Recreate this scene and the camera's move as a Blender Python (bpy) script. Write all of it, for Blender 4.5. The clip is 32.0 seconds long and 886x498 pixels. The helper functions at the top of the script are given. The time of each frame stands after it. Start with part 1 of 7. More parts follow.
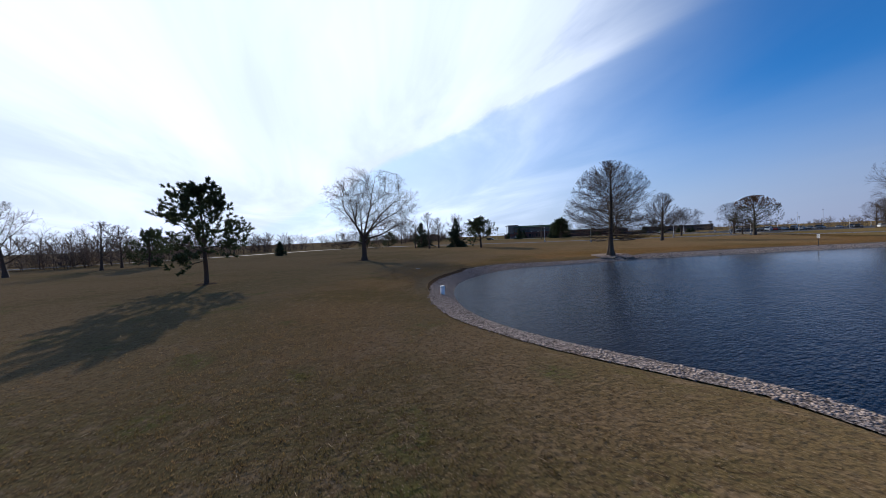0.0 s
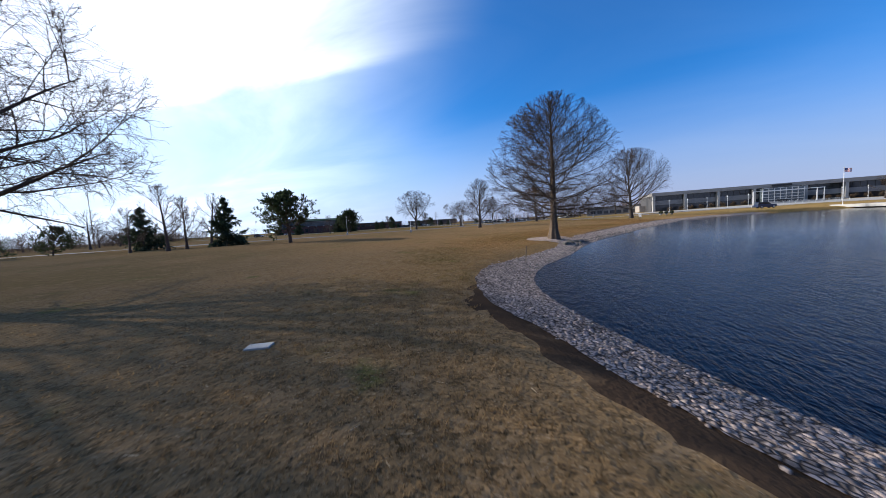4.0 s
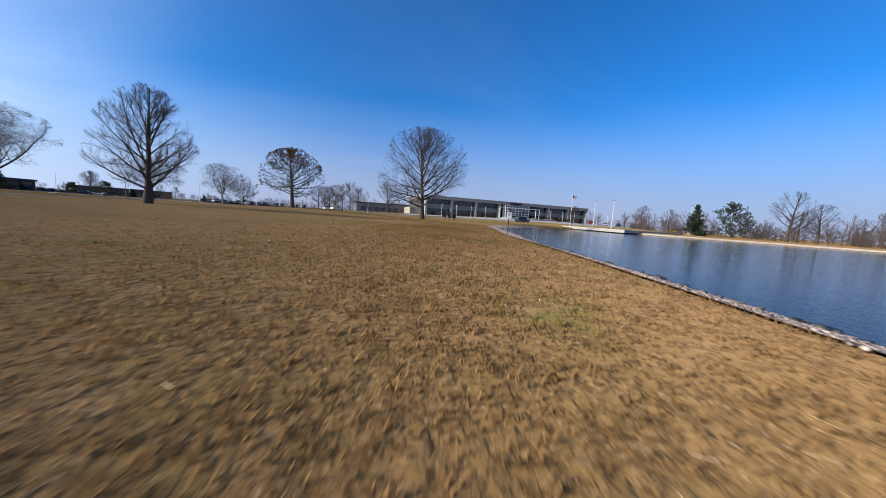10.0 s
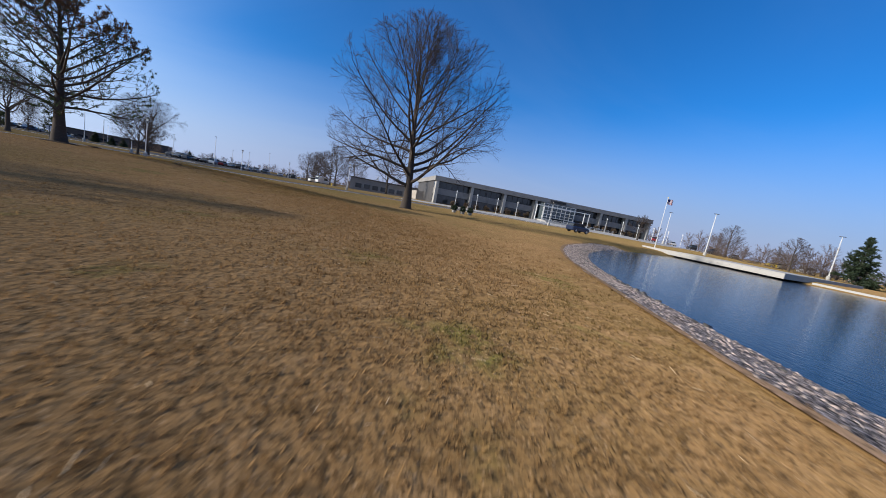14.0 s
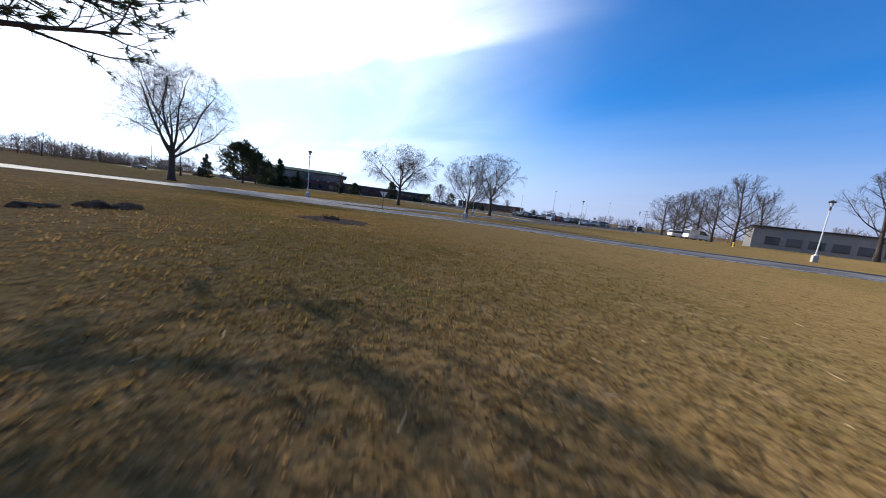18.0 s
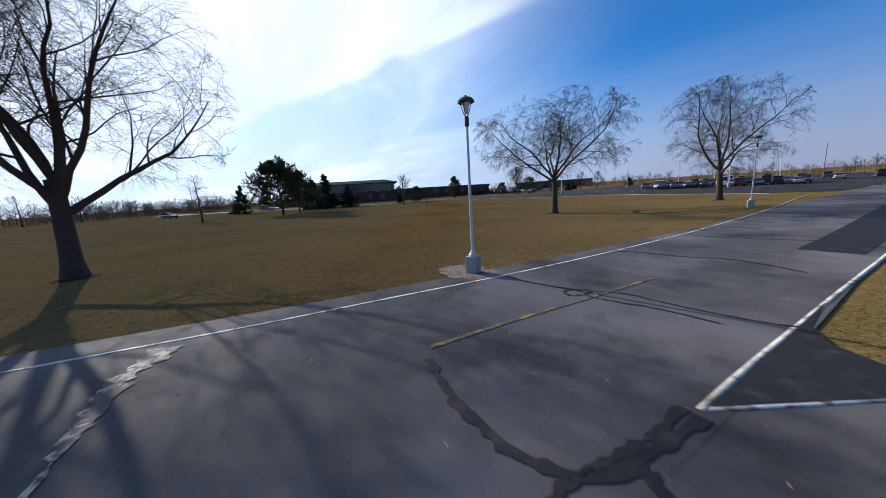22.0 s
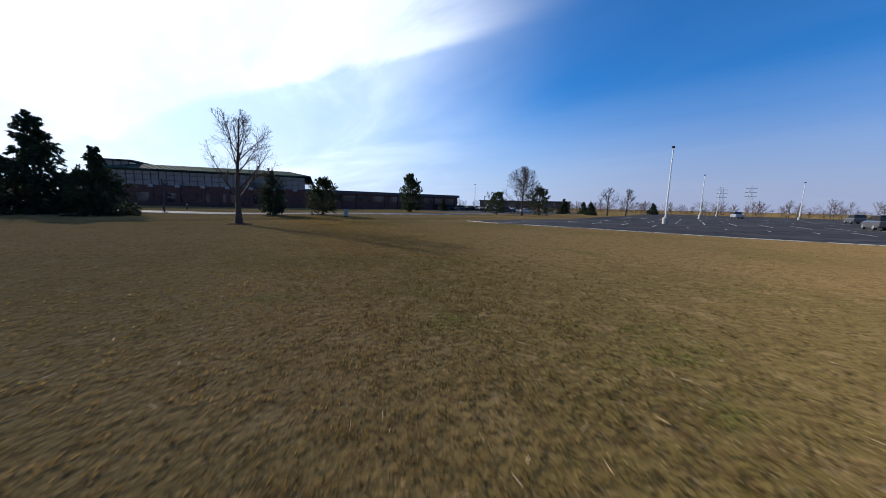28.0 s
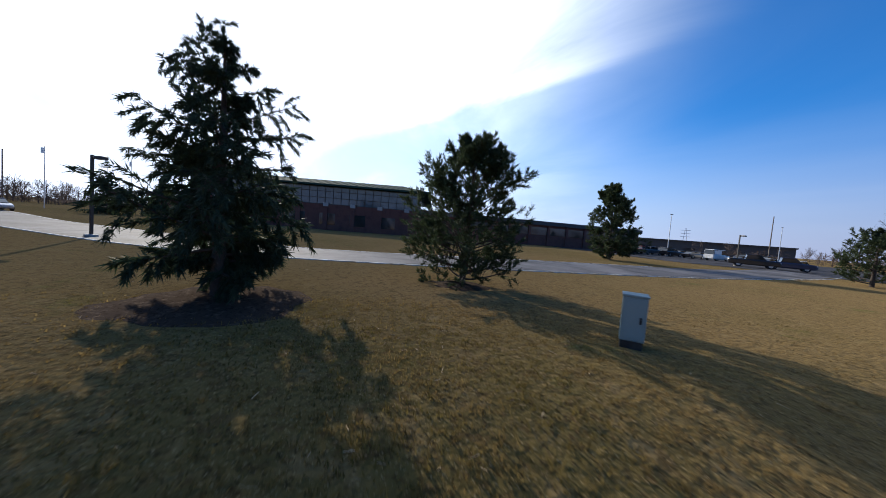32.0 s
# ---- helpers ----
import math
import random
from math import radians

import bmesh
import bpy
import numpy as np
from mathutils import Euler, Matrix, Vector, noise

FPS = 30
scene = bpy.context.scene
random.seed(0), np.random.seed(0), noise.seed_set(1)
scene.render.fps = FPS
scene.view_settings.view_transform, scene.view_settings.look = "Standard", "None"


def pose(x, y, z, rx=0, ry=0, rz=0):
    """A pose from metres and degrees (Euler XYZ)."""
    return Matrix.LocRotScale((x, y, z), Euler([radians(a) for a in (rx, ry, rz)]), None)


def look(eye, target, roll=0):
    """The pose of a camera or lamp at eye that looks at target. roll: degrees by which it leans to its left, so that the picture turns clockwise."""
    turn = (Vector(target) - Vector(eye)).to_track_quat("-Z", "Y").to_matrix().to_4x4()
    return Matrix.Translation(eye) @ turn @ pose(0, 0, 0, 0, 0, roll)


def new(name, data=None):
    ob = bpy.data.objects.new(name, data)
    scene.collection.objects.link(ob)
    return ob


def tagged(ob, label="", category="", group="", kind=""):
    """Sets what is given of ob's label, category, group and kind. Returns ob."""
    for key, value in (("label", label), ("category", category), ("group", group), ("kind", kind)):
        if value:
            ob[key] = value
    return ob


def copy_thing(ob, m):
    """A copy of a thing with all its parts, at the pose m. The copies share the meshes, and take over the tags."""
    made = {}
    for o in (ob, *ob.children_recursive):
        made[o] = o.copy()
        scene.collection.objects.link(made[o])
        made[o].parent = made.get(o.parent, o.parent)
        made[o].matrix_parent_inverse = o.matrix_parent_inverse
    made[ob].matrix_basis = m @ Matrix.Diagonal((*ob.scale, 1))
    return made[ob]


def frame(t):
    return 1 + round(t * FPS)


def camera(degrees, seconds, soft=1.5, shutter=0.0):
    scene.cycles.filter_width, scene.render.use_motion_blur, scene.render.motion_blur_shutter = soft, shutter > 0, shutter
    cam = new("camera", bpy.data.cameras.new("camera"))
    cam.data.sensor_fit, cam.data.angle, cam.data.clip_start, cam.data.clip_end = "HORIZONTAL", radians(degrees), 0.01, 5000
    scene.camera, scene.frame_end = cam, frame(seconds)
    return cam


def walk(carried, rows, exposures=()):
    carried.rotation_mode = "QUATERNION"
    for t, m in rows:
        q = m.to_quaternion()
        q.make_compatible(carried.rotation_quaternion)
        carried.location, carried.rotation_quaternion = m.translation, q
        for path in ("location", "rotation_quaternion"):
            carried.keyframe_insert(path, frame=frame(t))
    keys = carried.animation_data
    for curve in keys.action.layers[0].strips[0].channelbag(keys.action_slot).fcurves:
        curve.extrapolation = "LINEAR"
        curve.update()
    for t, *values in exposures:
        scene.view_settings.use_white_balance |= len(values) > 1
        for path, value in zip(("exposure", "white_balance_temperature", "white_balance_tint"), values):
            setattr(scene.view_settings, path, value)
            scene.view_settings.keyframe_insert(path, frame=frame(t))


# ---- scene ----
cam = camera(108.3, 32.0, soft=0.65, shutter=0.13)

PATH = [
    (0, (35.006, -7.824, 3.212), (33.205, -6.957, 3.141), -2.3),
    (0.5, (30.929, -8.354, 2.743), (29.212, -7.33, 2.682), -3.1),
    (1, (27.064, -8.366, 2.432), (25.443, -7.196, 2.364), -3.8),
    (1.5, (23.65, -7.847, 2.351), (22.128, -6.553, 2.261), -4.1),
    (2, (20.597, -6.81, 2.328), (19.182, -5.4, 2.219), -4.3),
    (2.5, (17.359, -5.562, 2.218), (16.066, -4.041, 2.099), -4.3),
    (3, (14.314, -3.941, 2.184), (13.163, -2.311, 2.049), -4.3),
    (3.5, (11.5, -1.913, 2.141), (10.516, -0.179, 1.988), -3.9),
    (4, (9.098, 0.512, 2.063), (8.291, 2.334, 1.898), -3.5),
    (4.5, (7.126, 3.266, 2.055), (6.49, 5.154, 1.877), -2.9),
    (6.5, (2.49, 15.534, 1.539), (2.479, 17.528, 1.377), -0.9),
    (7, (1.832, 18.588, 1.257), (1.98, 20.577, 1.102), 0.2),
    (7.5, (1.453, 21.676, 1.144), (1.74, 23.649, 0.992), 0.7),
    (8, (1.697, 24.652, 1.196), (2.079, 26.608, 1.028), 0.2),
    (8.5, (2.326, 27.468, 1.07), (2.782, 29.407, 0.894), 0.6),
    (9, (2.857, 30.445, 0.945), (3.375, 32.368, 0.76), 1.6),
    (9.5, (3.629, 33.587, 0.868), (4.194, 35.496, 0.673), 2.7),
    (10, (4.78, 37.005, 0.928), (5.385, 38.9, 0.724), 3.8),
    (10.5, (6.047, 40.756, 1.095), (6.685, 42.639, 0.876), 4.8),
    (11, (7.53, 44.938, 1.313), (8.196, 46.809, 1.074), 5.4),
    (11.5, (8.897, 49.197, 1.408), (9.593, 51.055, 1.152), 6.2),
    (12, (10.287, 53.361, 1.427), (11.001, 55.21, 1.157), 6.6),
    (12.5, (11.789, 57.395, 1.607), (12.509, 59.239, 1.323), 7.3),
    (13, (13.432, 61.44, 1.6), (14.141, 63.288, 1.31), 7.9),
    (13.5, (15.197, 65.627, 1.484), (15.863, 67.491, 1.198), 8.6),
    (14, (17.008, 69.882, 1.344), (17.521, 71.795, 1.067), 10.5),
    (14.5, (18.727, 74.012, 1.37), (18.896, 75.985, 1.085), 12.8),
    (15, (19.583, 78.273, 1.441), (19.351, 80.232, 1.109), 13.4),
    (15.5, (19.151, 82.644, 1.44), (18.588, 84.528, 1.073), 12.4),
    (17.5, (8.961, 98.315, 1.168), (7.771, 99.895, 0.871), 7.3),
    (18, (5.433, 101.25, 1.592), (4.163, 102.768, 1.308), 7.2),
    (18.5, (2.069, 104.205, 2.35), (0.67, 105.604, 2.06), 7.9),
    (19, (-1.454, 106.714, 2.71), (-3.005, 107.937, 2.395), 8.9),
    (19.5, (-5.592, 108.194, 3.083), (-7.228, 109.291, 2.74), 8.0),
    (20, (-9.928, 109.268, 3.213), (-11.581, 110.338, 2.86), 5.7),
    (20.5, (-14.502, 110.028, 2.968), (-16.13, 111.134, 2.611), 2.4),
    (21, (-18.82, 110.482, 2.83), (-20.389, 111.668, 2.468), -0.6),
    (21.5, (-23.223, 111.623, 2.946), (-24.739, 112.877, 2.586), -2.3),
    (22, (-27.636, 113.208, 2.986), (-29.095, 114.529, 2.632), -3.6),
    (22.5, (-32.003, 115.19, 2.879), (-33.393, 116.585, 2.528), -4.4),
    (23, (-36.235, 117.228, 2.508), (-37.553, 118.693, 2.162), -4.6),
    (23.5, (-40.333, 119.93, 2.132), (-41.579, 121.458, 1.795), -4.8),
    (24, (-43.855, 123.324, 1.841), (-45.055, 124.89, 1.516), -4.4),
    (24.5, (-46.834, 127.076, 1.69), (-47.995, 128.673, 1.37), -3.8),
    (25, (-50.297, 130.949, 1.667), (-51.429, 132.567, 1.349), -3.0),
    (25.5, (-54.095, 134.881, 1.73), (-55.203, 136.514, 1.401), -2.6),
    (27.5, (-69.335, 151.206, 1.826), (-70.486, 152.814, 1.527), 0.2),
    (28, (-73.173, 155.171, 1.825), (-74.378, 156.745, 1.554), 1.3),
    (28.5, (-77.008, 158.79, 1.909), (-78.289, 160.308, 1.672), 2.4),
    (29, (-80.841, 161.925, 2.094), (-82.202, 163.376, 1.883), 3.2),
    (29.5, (-84.841, 164.526, 2.225), (-86.26, 165.921, 2.026), 3.6),
    (30, (-88.815, 166.68, 2.146), (-90.288, 168.02, 1.969), 3.7),
    (30.5, (-92.79, 168.586, 1.949), (-94.302, 169.886, 1.799), 3.6),
    (31, (-96.715, 170.562, 1.841), (-98.279, 171.803, 1.715), 3.6),
    (31.5, (-100.828, 172.354, 1.81), (-102.448, 173.523, 1.703), 3.7),
    (32, (-104.829, 173.733, 1.955), (-106.496, 174.83, 1.834), 4.6),
]
walk(cam, [(t, look(eye, target, roll)) for t, eye, target, roll in PATH], exposures=[(0.0, 0.1), (2.0, 0.14), (4.0, 0.58), (7.0, 0.28), (9.0, 0.5), (12.0, 0.33), (14.0, 0.35), (15.0, 0.42), (18.0, 0.65), (19.0, 0.2), (20.0, 0.12), (21.0, 0.26), (22.0, 0.24), (23.0, 0.3), (25.0, 0.3), (28.0, 0.33), (29.0, 0.22), (31.0, 0.18), (32.0, 0.5)])

# ---- world, sun ----
SUN_AZ, SUN_EL = radians(92.3), radians(22.5)   # azimuth counted from +y towards -x
sun_dir = Vector((-math.sin(SUN_AZ) * math.cos(SUN_EL), math.cos(SUN_AZ) * math.cos(SUN_EL), math.sin(SUN_EL)))


def build_world():
    w = bpy.data.worlds.new("sky")
    scene.world = w
    w.use_nodes = True
    nt = w.node_tree
    n, l = nt.nodes, nt.links
    n.clear()
    out = n.new("ShaderNodeOutputWorld")
    bg = n.new("ShaderNodeBackground")
    sky = n.new("ShaderNodeTexSky")
    sky.sky_type = "NISHITA"
    sky.sun_disc = False
    sky.sun_elevation = SUN_EL
    sky.sun_rotation = -SUN_AZ
    sky.air_density, sky.dust_density, sky.ozone_density = 1.0, 0.9, 2.4
    bg.inputs["Strength"].default_value = 0.068
    def maths(op, a, b=None, clamp=False):
        m = n.new("ShaderNodeMath")
        m.operation, m.use_clamp = op, clamp
        for k, v in enumerate((a, b)):
            if v is None:
                continue
            if isinstance(v, (int, float)):
                m.inputs[k].default_value = v
            else:
                l.new(v, m.inputs[k])
        return m.outputs[0]

    def ramp(v, lo, hi, a=0.0, b=1.0):
        m = n.new("ShaderNodeMapRange")
        m.interpolation_type = "SMOOTHSTEP"
        for k, q in (("From Min", lo), ("From Max", hi), ("To Min", a), ("To Max", b)):
            m.inputs[k].default_value = q
        l.new(v, m.inputs["Value"])
        return m.outputs[0]

    def dot_with(v):
        m = n.new("ShaderNodeVectorMath")
        m.operation = "DOT_PRODUCT"
        m.inputs[1].default_value = v
        l.new(tc.outputs["Generated"], m.inputs[0])
        return m.outputs["Value"]

    tc = n.new("ShaderNodeTexCoord")
    sep = n.new("ShaderNodeSeparateXYZ")
    l.new(tc.outputs["Generated"], sep.inputs[0])
    up = sep.outputs["Z"]
    den = maths("ADD", maths("MAXIMUM", up, 0.0), 0.14)
    comb = n.new("ShaderNodeCombineXYZ")
    l.new(maths("DIVIDE", sep.outputs["X"], den), comb.inputs[0])
    l.new(maths("DIVIDE", sep.outputs["Y"], den), comb.inputs[1])
    mp = n.new("ShaderNodeMapping")
    mp.inputs["Rotation"].default_value = (0, 0, radians(CLOUD_TURN))
    mp.inputs["Scale"].default_value = (0.42, 1.0, 1.0)
    l.new(comb.outputs[0], mp.inputs[0])
    nz = n.new("ShaderNodeTexNoise")
    nz.inputs["Scale"].default_value = 0.9
    nz.inputs["Detail"].default_value = 8.0
    nz.inputs["Roughness"].default_value = 0.55
    nz.inputs["Distortion"].default_value = 0.9
    l.new(mp.outputs[0], nz.inputs["Vector"])
    wisp = ramp(nz.outputs["Fac"], 0.40, 0.70)
    # a sheet of cirrus on the sun's side of one long straight edge
    sun_near = dot_with(sun_dir)
    edge = dot_with(CIRRUS_EDGE)
    wob = maths("ADD", edge, maths("MULTIPLY", maths("SUBTRACT", nz.outputs["Fac"], 0.5), 0.10))
    sheet = maths("MULTIPLY", ramp(wob, -0.02, 0.035), ramp(sun_near, 0.30, 0.85))
    rim = maths("MULTIPLY", maths("SUBTRACT", 1.0, ramp(maths("ABSOLUTE", maths("SUBTRACT", wob, 0.01)), 0.0, 0.026)), ramp(sun_near, 0.45, 0.75, 0.0, 0.34))
    trail = maths("SUBTRACT", 1.0, ramp(maths("ABSOLUTE", dot_with(TRAIL)), 0.0, 0.004))
    trail = maths("MULTIPLY", trail, maths("MULTIPLY", ramp(edge, 0.02, 0.05), maths("SUBTRACT", 1.0, ramp(edge, 0.16, 0.22))))
    trail = maths("MULTIPLY", trail, ramp(sun_near, 0.6, 0.8, 0.0, 0.3))
    halo = ramp(sun_near, 0.33, 1.0, 0.0, 1.0)
    halo = maths("MULTIPLY", halo, maths("ADD", maths("MULTIPLY", wisp, 0.25), 0.75))
    cloud = maths("ADD", maths("MULTIPLY", sheet, maths("ADD", maths("MULTIPLY", wisp, 0.45), 0.24)), maths("MULTIPLY", rim, maths("ADD", maths("MULTIPLY", wisp, 0.6), 0.4)))
    cloud = maths("ADD", maths("ADD", cloud, trail), maths("MULTIPLY", wisp, 0.045))
    cloud = maths("ADD", cloud, halo, True)
    tint = n.new("ShaderNodeMix"); tint.data_type = "RGBA"; tint.blend_type = "MULTIPLY"
    tint.inputs["Factor"].default_value = 1.0
    tint.inputs[7].default_value = SKY_TINT
    l.new(sky.outputs[0], tint.inputs[6])
    # pale haze low over the horizon
    hz = n.new("ShaderNodeMix"); hz.data_type = "RGBA"
    l.new(ramp(up, 0.0, 0.33, 0.9, 0.0), hz.inputs["Factor"])
    l.new(tint.outputs[2], hz.inputs[6])
    bright = n.new("ShaderNodeMix"); bright.data_type = "RGBA"
    l.new(ramp(sun_near, -0.1, 0.95), bright.inputs["Factor"])
    bright.inputs[6].default_value, bright.inputs[7].default_value = HAZE, HAZE_SUN
    l.new(bright.outputs[2], hz.inputs[7])
    mix = n.new("ShaderNodeMix"); mix.data_type = "RGBA"
    l.new(cloud, mix.inputs["Factor"])
    l.new(hz.outputs[2], mix.inputs[6])
    lit = maths("MULTIPLY", ramp(sun_near, 0.35, 0.97, CLOUD_DIM, CLOUD_LIT), ramp(nz.outputs["Fac"], 0.3, 0.7, 0.84, 1.16))
    cc = n.new("ShaderNodeCombineColor")
    for k, share in enumerate((0.83, 0.96, 1.22)):
        l.new(maths("MULTIPLY", lit, share), cc.inputs[k])
    l.new(cc.outputs[0], mix.inputs[7])
    l.new(mix.outputs[2], bg.inputs["Color"])
    l.new(bg.outputs[0], out.inputs["Surface"])


CIRRUS_EDGE = (0.0594, -0.4816, 0.8744)
TRAIL = (0.613, 0.727, 0.308)   # pole of a short vapour trail's circle
HAZE = (4.5, 5.0, 7.5, 1.0)
HAZE_SUN = (7.4, 9.3, 13.2, 1.0)
CLOUD_TURN, CLOUD_DIM, CLOUD_LIT = 62.0, 7.0, 14.5
SKY_TINT = (0.21, 1.06, 1.98, 1.0)
build_world()
sun_data = bpy.data.lights.new("sun", "SUN")
sun_data.energy, sun_data.angle, sun_data.color = 5.0, radians(0.55), (1.0, 0.93, 0.82)
sun = new("sun", sun_data)
sun.matrix_world = look((0, 0, 60), Vector((0, 0, 60)) - sun_dir)


# ---- materials ----
def mat(name, base, rough=0.8, metal=0.0, vary=(), bump=0.0, bscale=40.0, coat=0.0, spec=0.5, trans=0.0, rand=0.0, alpha=1.0, space="Object", fuzz=0.0):
    """A node material: a base colour, spotted with (colour, scale, low, high) layers of noise, and a fine bump."""
    m = bpy.data.materials.new(name)
    m.use_nodes = True
    nt = m.node_tree
    n, l = nt.nodes, nt.links
    b = n["Principled BSDF"]
    b.inputs["Roughness"].default_value = rough
    b.inputs["Metallic"].default_value = metal
    b.inputs["Specular IOR Level"].default_value = spec
    b.inputs["Coat Weight"].default_value = coat
    b.inputs["Transmission Weight"].default_value = trans
    b.inputs["Alpha"].default_value = alpha
    b.inputs["Diffuse Roughness"].default_value = fuzz
    tc = n.new("ShaderNodeTexCoord")
    rgb = n.new("ShaderNodeRGB")
    rgb.outputs[0].default_value = (*base, 1)
    colour = rgb.outputs[0]
    for c, scale, lo, hi in vary:
        nz = n.new("ShaderNodeTexNoise")
        nz.inputs["Scale"].default_value = scale
        nz.inputs["Detail"].default_value = 6
        nz.inputs["Roughness"].default_value = 0.62
        l.new(tc.outputs[space], nz.inputs["Vector"])
        mr = n.new("ShaderNodeMapRange")
        mr.interpolation_type = "SMOOTHSTEP"
        mr.inputs["From Min"].default_value = lo
        mr.inputs["From Max"].default_value = hi
        l.new(nz.outputs["Fac"], mr.inputs["Value"])
        mx = n.new("ShaderNodeMix"); mx.data_type = "RGBA"
        l.new(mr.outputs[0], mx.inputs["Factor"])
        l.new(colour, mx.inputs[6])
        mx.inputs[7].default_value = (*c, 1)
        colour = mx.outputs[2]
    if rand:
        oi = n.new("ShaderNodeObjectInfo")
        gi = n.new("ShaderNodeNewGeometry")
        sm = n.new("ShaderNodeMath"); sm.operation = "ADD"
        l.new(oi.outputs["Random"], sm.inputs[0]); l.new(gi.outputs["Random Per Island"], sm.inputs[1])
        fr = n.new("ShaderNodeMath"); fr.operation = "FRACT"
        l.new(sm.outputs[0], fr.inputs[0])
        mr = n.new("ShaderNodeMapRange")
        mr.inputs["To Min"].default_value = 1 - rand
        mr.inputs["To Max"].default_value = 1 + rand
        l.new(fr.outputs[0], mr.inputs["Value"])
        hs = n.new("ShaderNodeHueSaturation")
        l.new(mr.outputs[0], hs.inputs["Value"])
        l.new(colour, hs.inputs["Color"])
        colour = hs.outputs[0]
    l.new(colour, b.inputs["Base Color"])
    if bump:
        nz = n.new("ShaderNodeTexNoise")
        nz.inputs["Scale"].default_value = bscale
        nz.inputs["Detail"].default_value = 5
        l.new(tc.outputs[space], nz.inputs["Vector"])
        bp = n.new("ShaderNodeBump")
        bp.inputs["Strength"].default_value = bump
        bp.inputs["Distance"].default_value = 0.5 / bscale
        l.new(nz.outputs["Fac"], bp.inputs["Height"])
        l.new(bp.outputs[0], b.inputs["Normal"])
    return m


M_GRASS = mat("dry_lawn", (0.232, 0.132, 0.056), 0.95, spec=0.0, fuzz=0.8, space="Object",
              vary=(((0.160, 0.102, 0.036), 0.045, 0.42, 0.62), ((0.255, 0.142, 0.064), 0.11, 0.5, 0.72),
                    ((0.125, 0.106, 0.028), 0.36, 0.58, 0.70), ((0.252, 0.150, 0.070), 1.7, 0.50, 0.68), ((0.135, 0.078, 0.033), 3.1, 0.54, 0.68),
                    ((0.125, 0.07, 0.029), 7.0, 0.52, 0.64), ((0.08, 0.046, 0.019), 15.0, 0.55, 0.66), ((0.36, 0.23, 0.12), 31.0, 0.56, 0.68)), bump=1.0, bscale=9.0)
M_GRASS.node_tree.nodes["Principled BSDF"].inputs["Sheen Weight"].default_value = 0.04
M_GRASS.node_tree.nodes["Principled BSDF"].inputs["Sheen Roughness"].default_value = 0.6
M_GRASS.node_tree.nodes["Principled BSDF"].inputs["Sheen Tint"].default_value = (0.95, 0.74, 0.5, 1.0)
M_BLADE = mat("grass_blade", (0.29, 0.17, 0.073), 0.9, spec=0.0, fuzz=0.4, vary=(((0.172, 0.115, 0.039), 0.09, 0.45, 0.62), ((0.33, 0.20, 0.09), 0.6, 0.5, 0.7), ((0.15, 0.13, 0.034), 0.36, 0.60, 0.70), ((0.19, 0.112, 0.047), 2.2, 0.5, 0.66)), rand=0.36)
M_STRAW = mat("bleached_straw", (0.42, 0.31, 0.19), 0.85, spec=0.2, vary=(((0.26, 0.18, 0.1), 1.5, 0.45, 0.65),), rand=0.4)


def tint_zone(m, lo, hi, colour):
    """Shifts a surface's colour gradually from y = lo to y = hi: the lawn turns from tan to olive, the backlit southern
    stones darker.
    """
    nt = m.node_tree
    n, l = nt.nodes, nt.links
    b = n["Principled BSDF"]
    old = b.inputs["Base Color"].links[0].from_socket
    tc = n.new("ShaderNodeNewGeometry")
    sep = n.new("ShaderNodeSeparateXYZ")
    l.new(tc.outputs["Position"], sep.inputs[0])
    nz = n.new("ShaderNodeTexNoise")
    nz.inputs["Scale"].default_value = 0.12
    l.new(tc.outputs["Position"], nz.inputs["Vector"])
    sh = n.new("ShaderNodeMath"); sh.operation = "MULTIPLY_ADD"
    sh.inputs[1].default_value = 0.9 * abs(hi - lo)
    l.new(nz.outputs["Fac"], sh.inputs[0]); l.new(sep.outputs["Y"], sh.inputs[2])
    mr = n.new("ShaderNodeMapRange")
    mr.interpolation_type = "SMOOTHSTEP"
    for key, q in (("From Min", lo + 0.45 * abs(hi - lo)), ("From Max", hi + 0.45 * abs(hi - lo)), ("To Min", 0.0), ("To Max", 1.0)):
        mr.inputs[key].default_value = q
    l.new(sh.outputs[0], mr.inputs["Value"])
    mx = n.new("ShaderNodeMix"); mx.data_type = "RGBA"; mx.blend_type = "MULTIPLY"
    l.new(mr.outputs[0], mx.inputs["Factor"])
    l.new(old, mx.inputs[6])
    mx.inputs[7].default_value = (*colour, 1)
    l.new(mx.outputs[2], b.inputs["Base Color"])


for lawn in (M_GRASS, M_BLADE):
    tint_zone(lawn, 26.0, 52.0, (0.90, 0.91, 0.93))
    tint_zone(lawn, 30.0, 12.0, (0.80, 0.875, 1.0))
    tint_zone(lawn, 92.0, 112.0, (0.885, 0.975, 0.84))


def let_light_through(m, share):
    """Thin blades glow a little with the sun behind them."""
    nt = m.node_tree
    n, l = nt.nodes, nt.links
    b = n["Principled BSDF"]
    tr = n.new("ShaderNodeBsdfTranslucent")
    l.new(b.inputs["Base Color"].links[0].from_socket, tr.inputs["Color"])
    ms = n.new("ShaderNodeMixShader")
    ms.inputs[0].default_value = share
    l.new(b.outputs[0], ms.inputs[1]); l.new(tr.outputs[0], ms.inputs[2])
    l.new(ms.outputs[0], n["Material Output"].inputs["Surface"])


